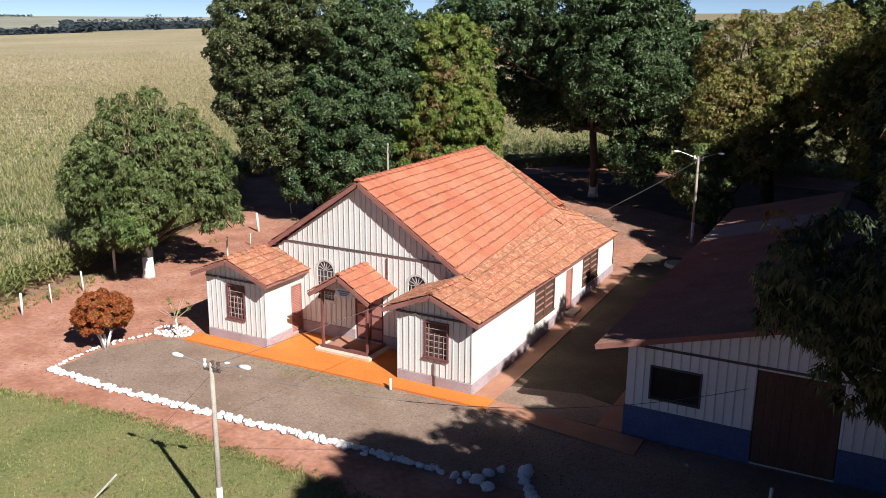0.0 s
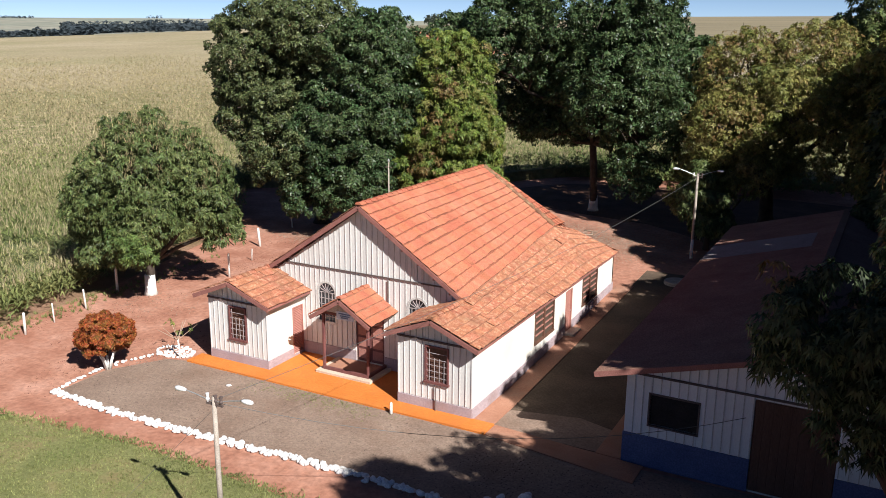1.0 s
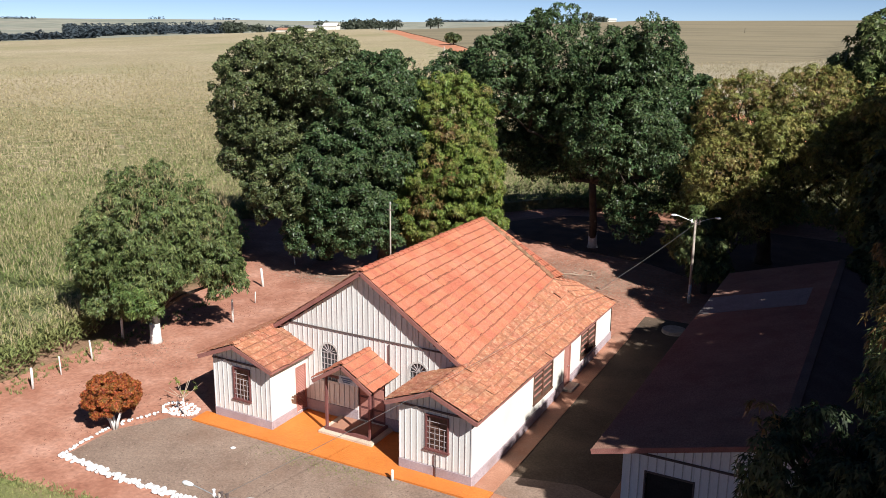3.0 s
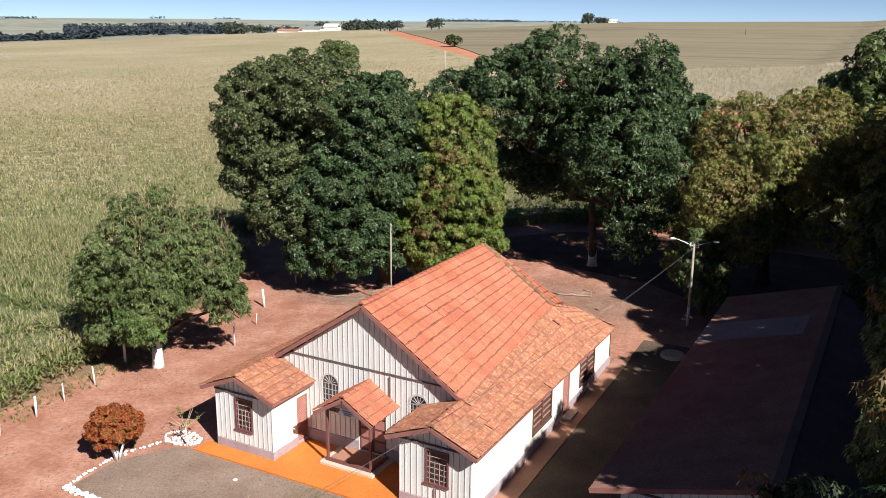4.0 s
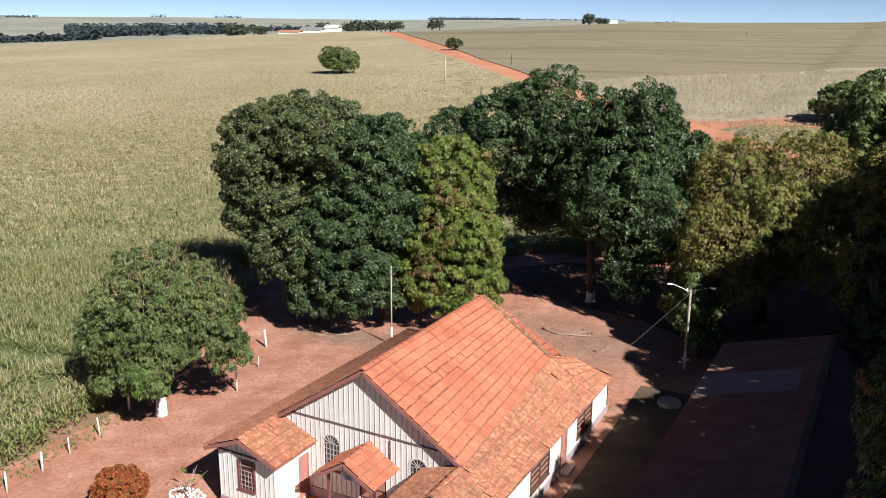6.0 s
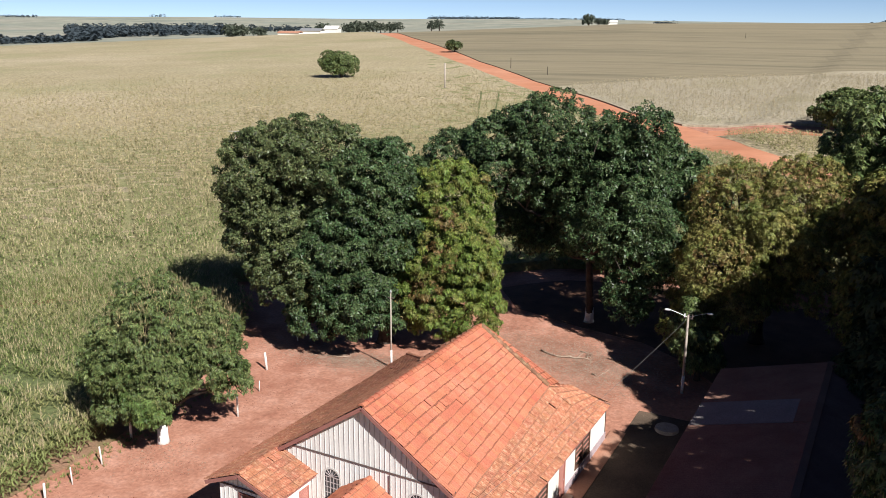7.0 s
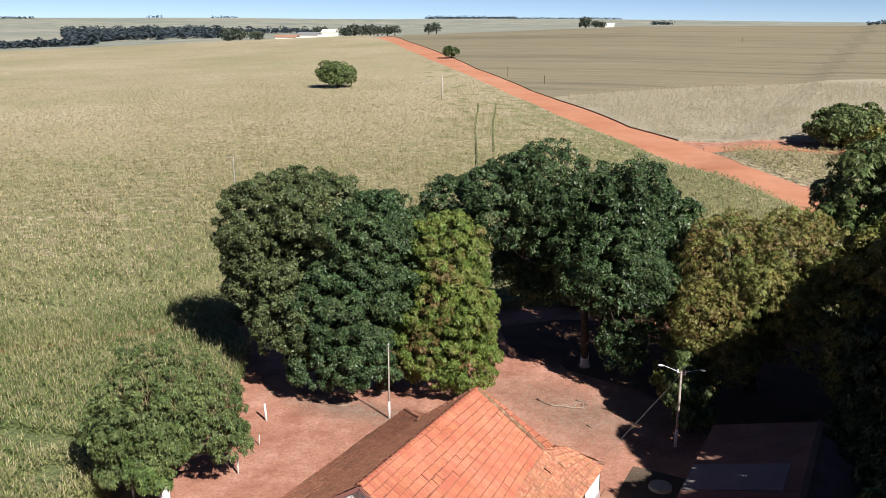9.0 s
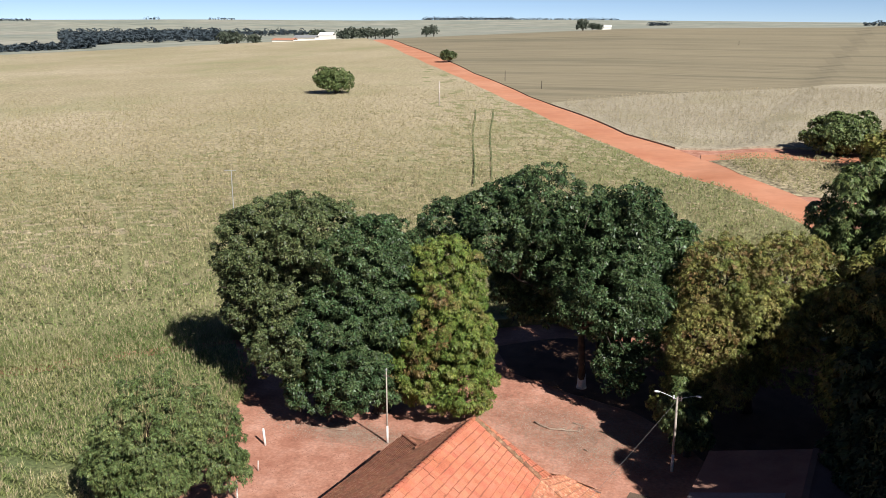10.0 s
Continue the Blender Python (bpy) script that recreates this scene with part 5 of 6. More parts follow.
for sx in (-17.05, -16.42):
    part("hanger", tube([(sx, 24.615, 2.8), (sx, 24.615, 3.0 if sx < -16.8 else 2.95)], 0.008, 6), WIRE, sign)

# ---- shed ----
shed = thing("shed", (-2.0, 32.0, 0.0), "white boarded shed with a blue plinth and a low reddish roof", "shed")
SX0, SX1, SY0, SY1 = -5.9, 3.1, 23.85, 45.6
s_gable = lambda s: 2.95 + 0.275 * min(s, (SX1 - SX0) - s)
S_WIN, S_DOOR = (0.75, 2.17, 1.42, 2.4), (3.7, 5.95, 0.05, 2.9)
wall(shed, "front_wall", (SX0, SY0), (SX1, SY0), (0, -1, 0), flat(0.0), s_gable, [S_WIN, S_DOOR], [(SX1 - SX0) / 2])
boards(shed, (SX0, SY0), (SX1, SY0), (0, -1, 0), flat(1.03), s_gable, [S_WIN, S_DOOR], 0.262, [(SX1 - SX0) / 2], mat=LIFTED_WHITE)
wall(shed, "side_wall", (SX0, SY1), (SX0, SY0), (-1, 0, 0), flat(-0.1), flat(2.9), [])
wall(shed, "side_wall", (SX1, SY0), (SX1, SY1), (1, 0, 0), flat(-0.1), flat(2.9), [])
wall(shed, "rear_wall", (SX1, SY1), (SX0, SY1), (0, 1, 0), flat(-0.1), flat(2.9), [])
for a, b in ((SX0 - 0.03, SX0 + 3.7), (SX0 + 5.95, SX1)):
    part("plinth", box(a, b, SY0 - 0.04, SY0 - 0.002, 0.0, 1.02), BLUE, shed, "blue painted plinth")
part("plinth", box(SX0 - 0.035, SX0 - 0.002, SY0, SY1, 0.0, 1.02), BLUE, shed, "blue painted plinth")
part("trim", bar((SX0 - 0.02, SY0 - 0.06, 3.0), (SX1, SY0 - 0.06, 3.02), 0.05, 0.06), TRIM, shed, "dark horizontal moulding")
sw = part("window", join([box(SX0 + S_WIN[0], SX0 + S_WIN[1], SY0 - 0.06, SY0 + 0.02, S_WIN[2] - 0.05, S_WIN[2]), box(SX0 + S_WIN[0], SX0 + S_WIN[1], SY0 - 0.06, SY0 + 0.02, S_WIN[3], S_WIN[3] + 0.05),
                          box(SX0 + S_WIN[0] - 0.05, SX0 + S_WIN[0], SY0 - 0.06, SY0 + 0.02, S_WIN[2] - 0.05, S_WIN[3] + 0.05), box(SX0 + S_WIN[1], SX0 + S_WIN[1] + 0.05, SY0 - 0.06, SY0 + 0.02, S_WIN[2] - 0.05, S_WIN[3] + 0.05)]), TRIM, shed, "dark window frame")
part("shutter", box(SX0 + S_WIN[0], SX0 + S_WIN[1], SY0 + 0.04, SY0 + 0.08, S_WIN[2], S_WIN[3]), DARK, sw, "near-black closed shutter")
sdoor = part("door", box(SX0 + S_DOOR[0] + 0.02, SX0 + S_DOOR[1] - 0.02, SY0 + 0.02, SY0 + 0.06, 0.05, 2.88), BROWN, shed, "wide dark brown boarded door")
for k in range(9):
    xx = SX0 + S_DOOR[0] + 0.03 + k * 0.244
    part("door_board", box(xx, xx + 0.232, SY0 - 0.005, SY0 + 0.02, 0.08, 2.85), BROWN, sdoor)
SR = (SX0 + SX1) / 2
SYF, SYM, SYB = 23.45, 41.0, 46.0
RIDGE_S = 2.9 + 0.275 * (SR + 6.8)


def corrugated(x0, z0, x1, z1, y0, y1, wave=0.18, depth=0.022):
    """A sheet roof slope with ribs that run down it."""
    ys = np.arange(y0, y1 + 1e-6, wave / 4)
    zs = depth * np.sin(2 * np.pi * (ys - y0) / wave)
    v = np.concatenate([np.stack([np.full_like(ys, x), ys, z + zs + o], 1) for x, z, o in ((x0, z0, 0.03), (x1, z1, 0.03), (x1, z1, 0.0), (x0, z0, 0.0))])
    n = len(ys)
    k = np.arange(n - 1)
    return v, [np.concatenate([np.stack([a * n + k, b * n + k, b * n + k + 1, a * n + k + 1], 1) for a, b in ((0, 1), (2, 3), (3, 0), (1, 2))])]


part("roof_sheet", corrugated(-6.8, 2.9, SR, RIDGE_S, SYF, 38.2), SHED_TILE, shed, "reddish roof sheets")
part("roof_sheet", corrugated(-6.8, 2.9, -2.3, 2.9 + 0.275 * 4.5, 38.21, SYM), FIBRE, shed, "grey fibre-cement roof sheets")
part("roof_sheet", corrugated(-2.29, 2.9 + 0.275 * 4.51, SR, RIDGE_S, 38.21, SYM), SHED_TILE, shed, "reddish roof sheets")
part("roof_sheet", corrugated(-6.8, 2.9, SR, RIDGE_S, SYM + 0.01, SYB), SHED_TILE, shed, "reddish roof sheets")
part("roof_sheet", corrugated(SX1 + 0.9, 2.9, SR, RIDGE_S, SYF, SYB), SHED_TILE, shed, "reddish roof sheets")
for a, b in (((-6.8, SYF - 0.03, 2.9), (SR, SYF - 0.03, RIDGE_S)), ((SX1 + 0.9, SYF - 0.03, 2.9), (SR, SYF - 0.03, RIDGE_S))):
    part("barge_board", fascia(a, b, 0.16), BARGE, shed, "rose-brown barge board")
part("ridge_cap", bar((SR, SYF, RIDGE_S + 0.03), (SR, SYB, RIDGE_S + 0.03), 0.3, 0.05), SHED_TILE, shed)


PEBBLE = material("pebble", [(0.15, 0.11, 0.085), (0.25, 0.185, 0.15)], 2, 20, 0.9, 0, random="island", spread=0.4, coord="World")


# ---- corn, grass and litter ----
def corn_plants(xy, rng, leaves, height, leaf_len, leaf_w, tassel=0.03, low=0.28, tassels=3):
    """Corn plants: a stalk's arching leaves and a tassel on top. The second slot is the tassel."""
    n = len(xy)
    z0 = land(xy[:, 0], xy[:, 1])
    h = height * rng.uniform(0.85, 1.12, n)
    yaw = rng.uniform(0, 6.283, n)
    verts, quads, slots, count = [], [], [], 0
    for j in range(leaves):
        a = yaw + j * 2.4 + rng.normal(0, 0.3, n)
        d = np.stack([np.cos(a), np.sin(a), np.zeros(n)], 1)
        s = np.stack([-np.sin(a), np.cos(a), np.zeros(n)], 1) * (leaf_w * rng.uniform(0.8, 1.2, n))[:, None]
        zb = h * (low + (0.88 - low) * j / max(1, leaves - 1))
        ln = leaf_len * rng.uniform(0.75, 1.2, n)
        p0 = np.stack([xy[:, 0], xy[:, 1], z0 + zb], 1)
        p1 = p0 + d * (ln * 0.5)[:, None]
        p1[:, 2] += ln * 0.34
        p2 = p0 + d * ln[:, None]
        p2[:, 2] += ln * rng.uniform(-0.25, 0.35, n)
        block = np.stack([p0 - s * 0.5, p0 + s * 0.5, p1 + s, p1 - s, p2], 1)
        k = count + np.arange(n)[:, None] * 5
        quads.append((np.concatenate([k + 0, k + 1, k + 2, k + 3], 1), np.concatenate([k + 3, k + 2, k + 4], 1)))
        verts.append(block.reshape(-1, 3))
        count += n * 5
    faces4 = [q for q, _ in quads]
    faces3 = [t for _, t in quads]
    nleaf4, nleaf3 = sum(len(q) for q in faces4), sum(len(t) for t in faces3)
    if tassel:
        for j in range(tassels):
            a = yaw + j * 2.1
            top = np.stack([xy[:, 0], xy[:, 1], z0 + h * 0.9], 1)
            lean = np.stack([np.cos(a), np.sin(a), np.zeros(n)], 1)
            side = np.stack([-np.sin(a), np.cos(a), np.zeros(n)], 1) * tassel
            tip = top + lean * 0.17
            tip[:, 2] += rng.uniform(0.28, 0.45, n)
            verts.append(np.stack([top - side, top + side, tip], 1).reshape(-1, 3))
            faces3.append(count + np.arange(n * 3).reshape(-1, 3))
            count += n * 3
    n3 = sum(len(t) for t in faces3) - nleaf3
    slots = np.concatenate([np.zeros(nleaf4 + nleaf3), np.ones(n3)])
    return (np.concatenate(verts), faces4 + faces3), slots


def scatter(rng, r0, r1, a0, a1, density, keep):
    n = int(density * 0.5 * radians(a1 - a0) * (r1 ** 2 - r0 ** 2))
    r = np.sqrt(rng.uniform(r0 ** 2, r1 ** 2, n))
    a = np.radians(rng.uniform(a0, a1, n))
    p = np.stack([0.5 - r * np.sin(a), r * np.cos(a)], 1)
    return p[keep(p[:, 0], p[:, 1], r, np.degrees(a))]


rng = np.random.default_rng(77)
edge = lambda x, y: np.interp(y, [5, 22, 27, 40, 46, 50], [-32.6, -32.9, -33.9, -36.6, -40.0, -46.0])
ROW_GAP = [(-166.5, 116.8), (-132.8, 101.0), (-105.4, 86.9), (-89.5, 77.7), (-75.9, 66.8), (-66.0, 58.0)]


def in_row_gap(x, y, half=0.32):
    """Where a narrow gap between two sowings runs through the corn."""
    hit = np.zeros(np.shape(x), dtype=bool)
    for (ax, ay), (bx, by) in zip(ROW_GAP[:-1], ROW_GAP[1:]):
        ux, uy = bx - ax, by - ay
        s = np.clip(((x - ax) * ux + (y - ay) * uy) / (ux * ux + uy * uy), 0, 1)
        hit |= np.hypot(x - ax - s * ux, y - ay - s * uy) < half
    return hit


bare = lambda x, y: in_row_gap(x, y) | ((np.abs((y - 29.0) - 0.25 * (x + 41)) < 0.7) & (x < -38) & (x > -46)) | (np.hypot(x + 37.2, y - 26.6) < 0.9)
in_corn = lambda x, y, r, a: ((x < edge(x, y)) | (r > 66)) & ~((x > edge(x, y)) & (y < 66)) & ~bare(x, y) & (a > np.interp(r * 1.045, *ROAD_L) + 0.3)
near = scatter(rng, 36, 74, 28, 60, 11.0, in_corn)
shape, slots = corn_plants(near, rng, 6, 1.85, 0.44, 0.036, 0.012)
single("corn_plants", shape, [CORN_GREEN, CORN_TASSEL], "dense rows of ripening corn beside the yard", "corn", kind="stuff", slots=slots)
mid = scatter(rng, 66, 160, 3, 58, 4.4, lambda x, y, r, a: in_corn(x, y, r, a) & ~((r < 74) & (a > 28)) & (rng.random(len(r)) < np.interp(r, [95, 160], [1, 0])))
r_mid = np.hypot(mid[:, 0] - 0.5, mid[:, 1]) + rng.normal(0, 20, len(mid))
for sel, mats, words in ((r_mid < 95, [CORN_GREEN, CORN_TASSEL], "green corn across the near part of the field"), (r_mid >= 95, [CORN_LEAF, CORN_TASSEL], "corn with tan tassels across the middle of the field")):
    shape, slots = corn_plants(mid[sel], rng, 4, 1.95, 0.44, 0.055, 0.024, tassels=2)
    single("corn_plants", shape, mats, words, "corn", kind="stuff", slots=slots)
fringe = scatter(rng, 63.5, 73, 5, 42, 5.0, in_corn)
shape, slots = corn_plants(fringe, rng, 6, 1.5, 0.6, 0.06, 0.015)
single("corn_plants", shape, [CORN_YOUNG, CORN_YOUNG], "green edge of the corn behind the tree belt", "corn", kind="stuff", slots=slots)
far = scatter(rng, 96, 330, 5, 58, 1.7, lambda x, y, r, a: in_corn(x, y, r, a) & (rng.random(len(r)) < np.interp(r + 14 * np.sin(a * 0.9), [96, 135, 170, 240, 325], [0, 0.9, 0.8, 0.35, 0])))
green_side = np.degrees(np.arctan2(0.5 - far[:, 0], far[:, 1])) + rng.normal(0, 3, len(far)) < 19
for sel, leaf, words in ((green_side, CORN_GREEN, "greener corn tops beside the dirt road"), (~green_side, CORN_TOP, "corn tops across the far field")):
    shape, slots = corn_plants(far[sel], rng, 2, 2.0, 0.5, 0.1, 0.045, 0.74, 2)
    single("corn_plants", shape, [leaf, CORN_TASSEL], words, "corn", kind="stuff", slots=slots)
corner = scatter(rng, 137, 167, -3, 11, 1.8, lambda x, y, r, a: a < np.interp(r, *ROAD_R) - 0.7)
dry = scatter(rng, 182, 300, -2, 20, 0.8, lambda x, y, r, a: (a < np.interp(r, *ROAD_R) - 0.6) & (a < np.interp(r, [258, 291, 320], [21, 11.2, 1])))
shape, slots = corn_plants(corner, rng, 3, 1.3, 0.55, 0.1, 0.04, 0.3, 2)
single("corn_plants", shape, [CORN_LEAF, CORN_TASSEL], "green corn in the corner between road and track", "corn", kind="stuff", slots=slots)
shape, slots = corn_plants(dry, rng, 3, 1.25, 0.55, 0.1, 0.05, 0.3, 2)
single("corn_plants", shape, [CORN_DRY, CORN_TASSEL], "drying corn across the road", "corn", kind="stuff", slots=slots)


def tufts(xy, rng, blades, height, width):
    n = len(xy)
    z = land(xy[:, 0], xy[:, 1]) + 0.02
    out = []
    for j in range(blades):
        a = rng.uniform(0, 6.283, n)
        b = np.stack([xy[:, 0] + rng.normal(0, 0.04, n), xy[:, 1] + rng.normal(0, 0.04, n), z], 1)
        s = np.stack([-np.sin(a), np.cos(a), np.zeros(n)], 1) * width
        t = b + np.stack([np.cos(a) * 0.6, np.sin(a) * 0.6, np.ones(n)], 1) * (height * rng.uniform(0.5, 1.2, n))[:, None]
        out.append(np.stack([b - s, b + s, t], 1))
    v = np.concatenate(out).reshape(-1, 3)
    return v, [np.arange(len(v)).reshape(-1, 3)]


g = np.stack([rng.uniform(-34, 2, 26000), rng.uniform(9, 17.6, 26000)], 1)
lim = np.interp(g[:, 0], [-45, -25.8, -19.8, -14, -11.5, -4, 6], [15.2, 16.9, 17.6, 17.45, 17.2, 16.8, 16.5])
ragged = np.array([0.28 * noise.noise(Vector((x * 0.9, 0.0, 5.0))) + 0.18 * noise.noise(Vector((x * 3.1, 0.0, 9.0))) for x in g[:, 0]])
g = g[g[:, 1] < lim + ragged - np.abs(rng.normal(0, 0.16, len(g)))]
fringe_xy = np.stack([rng.uniform(-34, 0, 1600), np.zeros(1600)], 1)
fringe_xy[:, 1] = np.interp(fringe_xy[:, 0], [-45, -25.8, -19.8, -14, -11.5, -4, 6], [15.2, 16.9, 17.6, 17.45, 17.2, 16.8, 16.5]) + rng.normal(-0.42, 0.2, 1600)
single("weeds", tufts(fringe_xy, rng, 6, 0.085, 0.018), GRASS, "taller weeds along the ragged edge of the lawn", "weeds", kind="stuff")
forecourt = np.stack([rng.normal(-16.6, 1.6, 500), rng.normal(22.9, 0.35, 500)], 1)
forecourt = forecourt[(forecourt[:, 1] < 23.15) & (np.abs(forecourt[:, 0] + 16.6) < 3.4)]
single("weeds", tufts(forecourt, rng, 5, 0.045, 0.014), GRASS, "thin low weeds in the gravel beside the orange pavement", "weeds", kind="stuff")
single("grass", tufts(g, rng, 4, 0.07, 0.018), GRASS, "short green lawn grass, ragged at its edge", "grass", kind="stuff")
w = np.concatenate([np.stack([rng.uniform(-33.8, -30.8, 700), rng.uniform(20, 36, 700)], 1), np.stack([rng.normal(-30.6, 0.6, 260), rng.normal(29.3, 0.5, 260)], 1)])
w = w[np.abs(w[:, 0] - np.interp(w[:, 1], [20, 36], [-32.6, -34.2])) < 1.3 * rng.random(len(w))]
single("weeds", tufts(w, rng, 9, 0.17, 0.018), GRASS, "rough weeds along the fence line and tree foot", "weeds", kind="stuff")


def litter(n, cx, cy, sx, sy, rng, long):
    """Fallen leaves and twigs strewn over the ground."""
    x, y = rng.normal(cx, sx, n), rng.normal(cy, sy, n)
    ok = ~((x > -23.3) & (x < -10.8) & (y < 39)) & (y < 60)
    x, y = x[ok], y[ok]
    n = len(x)
    a, ln, wd = rng.uniform(0, 6.283, n), long * rng.uniform(0.4, 1.3, n), rng.uniform(0.008, 0.026, n)
    z = land(x, y) + rng.uniform(0.015, 0.06, n)
    d, s = np.stack([np.cos(a) * ln, np.sin(a) * ln, rng.normal(0, 0.01, n)], 1), np.stack([-np.sin(a) * wd, np.cos(a) * wd, np.zeros(n)], 1)
    c = np.stack([x, y, z], 1)
    v = np.stack([c - d, c + s, c + d, c - s], 1).reshape(-1, 3)
    return v, [np.arange(len(v)).reshape(-1, 4)]


single("leaf_litter", join([litter(10000, -14.6, 47.6, 2.6, 1.9, rng, 0.055), litter(6000, -18.5, 49.5, 3.0, 1.6, rng, 0.05), litter(7000, -28.8, 42.6, 3.2, 0.9, rng, 0.06), litter(500, -31.0, 27.8, 1.6, 1.0, rng, 0.05)]), TWIG,
       "dry fallen leaves and twigs under the trees", "leaf litter", kind="stuff")


CLOD = material("dry_clod", [(0.15, 0.07, 0.048), (0.27, 0.13, 0.09)], 2, 20, 0.95, 0, random="island", spread=0.25, coord="World")
cx, cy = rng.uniform(-33.0, -23.6, 5200), rng.uniform(17.6, 42.0, 5200)
lump = np.array([noise.noise(Vector((x * 0.5, y * 0.5, 2.0))) for x, y in zip(cx, cy)])
cx, cy = cx[lump > 0.02], cy[lump > 0.02]
cs = rng.uniform(0.015, 0.05, len(cx))
cz = land(cx, cy)
cv = np.stack([np.stack([cx + cs * c, cy + cs * q, cz + cs * h], 1) for c, q, h in ((1, 0, 0), (-0.5, 0.9, 0), (-0.5, -0.9, 0), (0.1, 0, 0.7))], 1).reshape(-1, 3)
ck = np.arange(len(cx))[:, None] * 4
single("soil_clods", (cv, [np.concatenate([ck + np.array([[0, 1, 3]]), ck + np.array([[1, 2, 3]]), ck + np.array([[2, 0, 3]])])]), CLOD, "dark crumbs of soil and dead leaves on the bare yard", "soil", kind="stuff")


def fallen_branch(points, thick, label, seed):
    """A crooked branch that lies along the given line, with a few side twigs."""
    g = np.random.default_rng(seed)
    line = []
    for (ax, ay), (bx, by) in zip(points[:-1], points[1:]):
        for s in (0.0, 0.33, 0.66):
            x, y = ax + (bx - ax) * s + g.normal(0, 0.05), ay + (by - ay) * s + g.normal(0, 0.05)
            line.append((x, y, float(land(x, y)) + thick * 0.8 + abs(g.normal(0, 0.03))))
    ob = thing("fallen_branch", (line[0][0], line[0][1], line[0][2] - thick), label, "branch")
    part("stem", tube(line, np.linspace(thick, thick * 0.35, len(line)), 7), TWIG, ob, smooth=True)
    for k in range(2, len(line), 2):
        e = np.array(line[k]) + [g.normal(0, 0.45), g.normal(0, 0.45), 0.12 + 0.1 * g.random()]
        part("side_twig", tube([line[k], tuple(e)], [thick * 0.4, 0.008], 5), TWIG, ob)


fallen_branch([(-18.4, 48.6), (-17.0, 48.2), (-16.0, 48.5), (-15.0, 48.9)], 0.07, "long pale dry branch lying among twigs on red earth", 91)
fallen_branch([(-16.0, 49.7), (-14.9, 49.6)], 0.04, "short pale dry branch lying on red earth", 92)
fallen_branch([(-14.4, 46.8), (-13.6, 46.4)], 0.05, "stub of dry branch lying on red earth", 93)
fallen_branch([(-31.0, 42.6), (-28.6, 43.2)], 0.04, "thin dry branch at the foot of the trees", 94)

px, py = rng.uniform(-25.2, 3, 5200), rng.uniform(18.8, 23.3, 5200)
ps = rng.uniform(0.012, 0.035, 5200)
pv = np.stack([np.stack([px + ps * c, py + ps * s, 0.034 + ps * h], 1) for c, s, h in ((1, 0, 0), (-0.5, 0.9, 0), (-0.5, -0.9, 0), (0, 0, 0.8))], 1).reshape(-1, 3)
pk = np.arange(5200)[:, None] * 4
single("pebbles", (pv, [np.concatenate([pk + np.array([[0, 1, 3]]), pk + np.array([[1, 2, 3]]), pk + np.array([[2, 0, 3]])])]), PEBBLE, "loose grey-brown gravel stones on the forecourt", "gravel", kind="stuff")

# ---- red bush, stones, posts ----
bush = thing("red_bush", (-25.5, 21.15, 0), "round clipped bush with copper-red leaves on white-painted stems", "bush")
for a in range(5):
    c, s = math.cos(a * 1.26), math.sin(a * 1.26)
    part("stem", tube([(-25.5 + 0.06 * c, 21.15 + 0.06 * s, -0.05), (-25.5 + 0.16 * c, 21.15 + 0.16 * s, 0.35), (-25.5 + 0.4 * c, 21.15 + 0.4 * s, 0.85)], [0.055, 0.045, 0.03], 7), LIME, bush, "stem painted white", smooth=True)
p, n = crown_points([(-25.5, 21.15, 1.4, 0.92, 0.92, 0.74), (-25.5, 21.15, 1.4, 0.6, 0.6, 0.5)], 8500, rng, 0.17, 0.2)
part("crown", rosettes(p, n, rng, 5, 0.09, 0.022, 0.1), LEAF_RED, bush)
part("limb", join([tube([(-25.5, 21.15, 0.6), (-25.5 + 0.7 * math.cos(k), 21.15 + 0.7 * math.sin(k), 1.5)], [0.03, 0.012], 5) for k in range(6)]), BARK, bush)


def rock_mesh(seed):
    """A rounded, dented field stone about 0.3 m across."""
    r = np.random.default_rng(seed)
    bm = bmesh.new()
    bmesh.ops.create_icosphere(bm, subdivisions=2, radius=0.15)
    sx, sy, sz = r.uniform(0.8, 1.35), r.uniform(0.75, 1.1), r.uniform(0.6, 0.95)
    for v in bm.verts:
        k = 1 + 0.5 * noise.noise(v.co * 7 + Vector((seed * 3.1, 0, 0))) + 0.12 * noise.noise(v.co * 22)
        v.co = Vector((v.co.x * sx * k, v.co.y * sy * k, max(v.co.z * sz * k, -0.05)))
    me = bpy.data.meshes.new("border_stone")
    bm.to_mesh(me)
    bm.free()
    me.materials.append(STONE)
    me.polygons.foreach_set("use_smooth", np.ones(len(me.polygons), dtype=bool))
    return me


ROCKS = [rock_mesh(k) for k in range(7)]


def stone(x, y, size, z=0.05):
    ob = new("border_stone", ROCKS[rng.integers(len(ROCKS))])
    ob.matrix_basis = Matrix.LocRotScale((x, y, float(land(x, y)) + z), Euler((rng.normal(0, 0.2), rng.normal(0, 0.2), rng.uniform(0, 6.28))), (size * 1.0, size * 1.0, size * 0.95))
    tagged(ob, "white-painted field stone in the border row on bare earth", "stone", "white border stones")


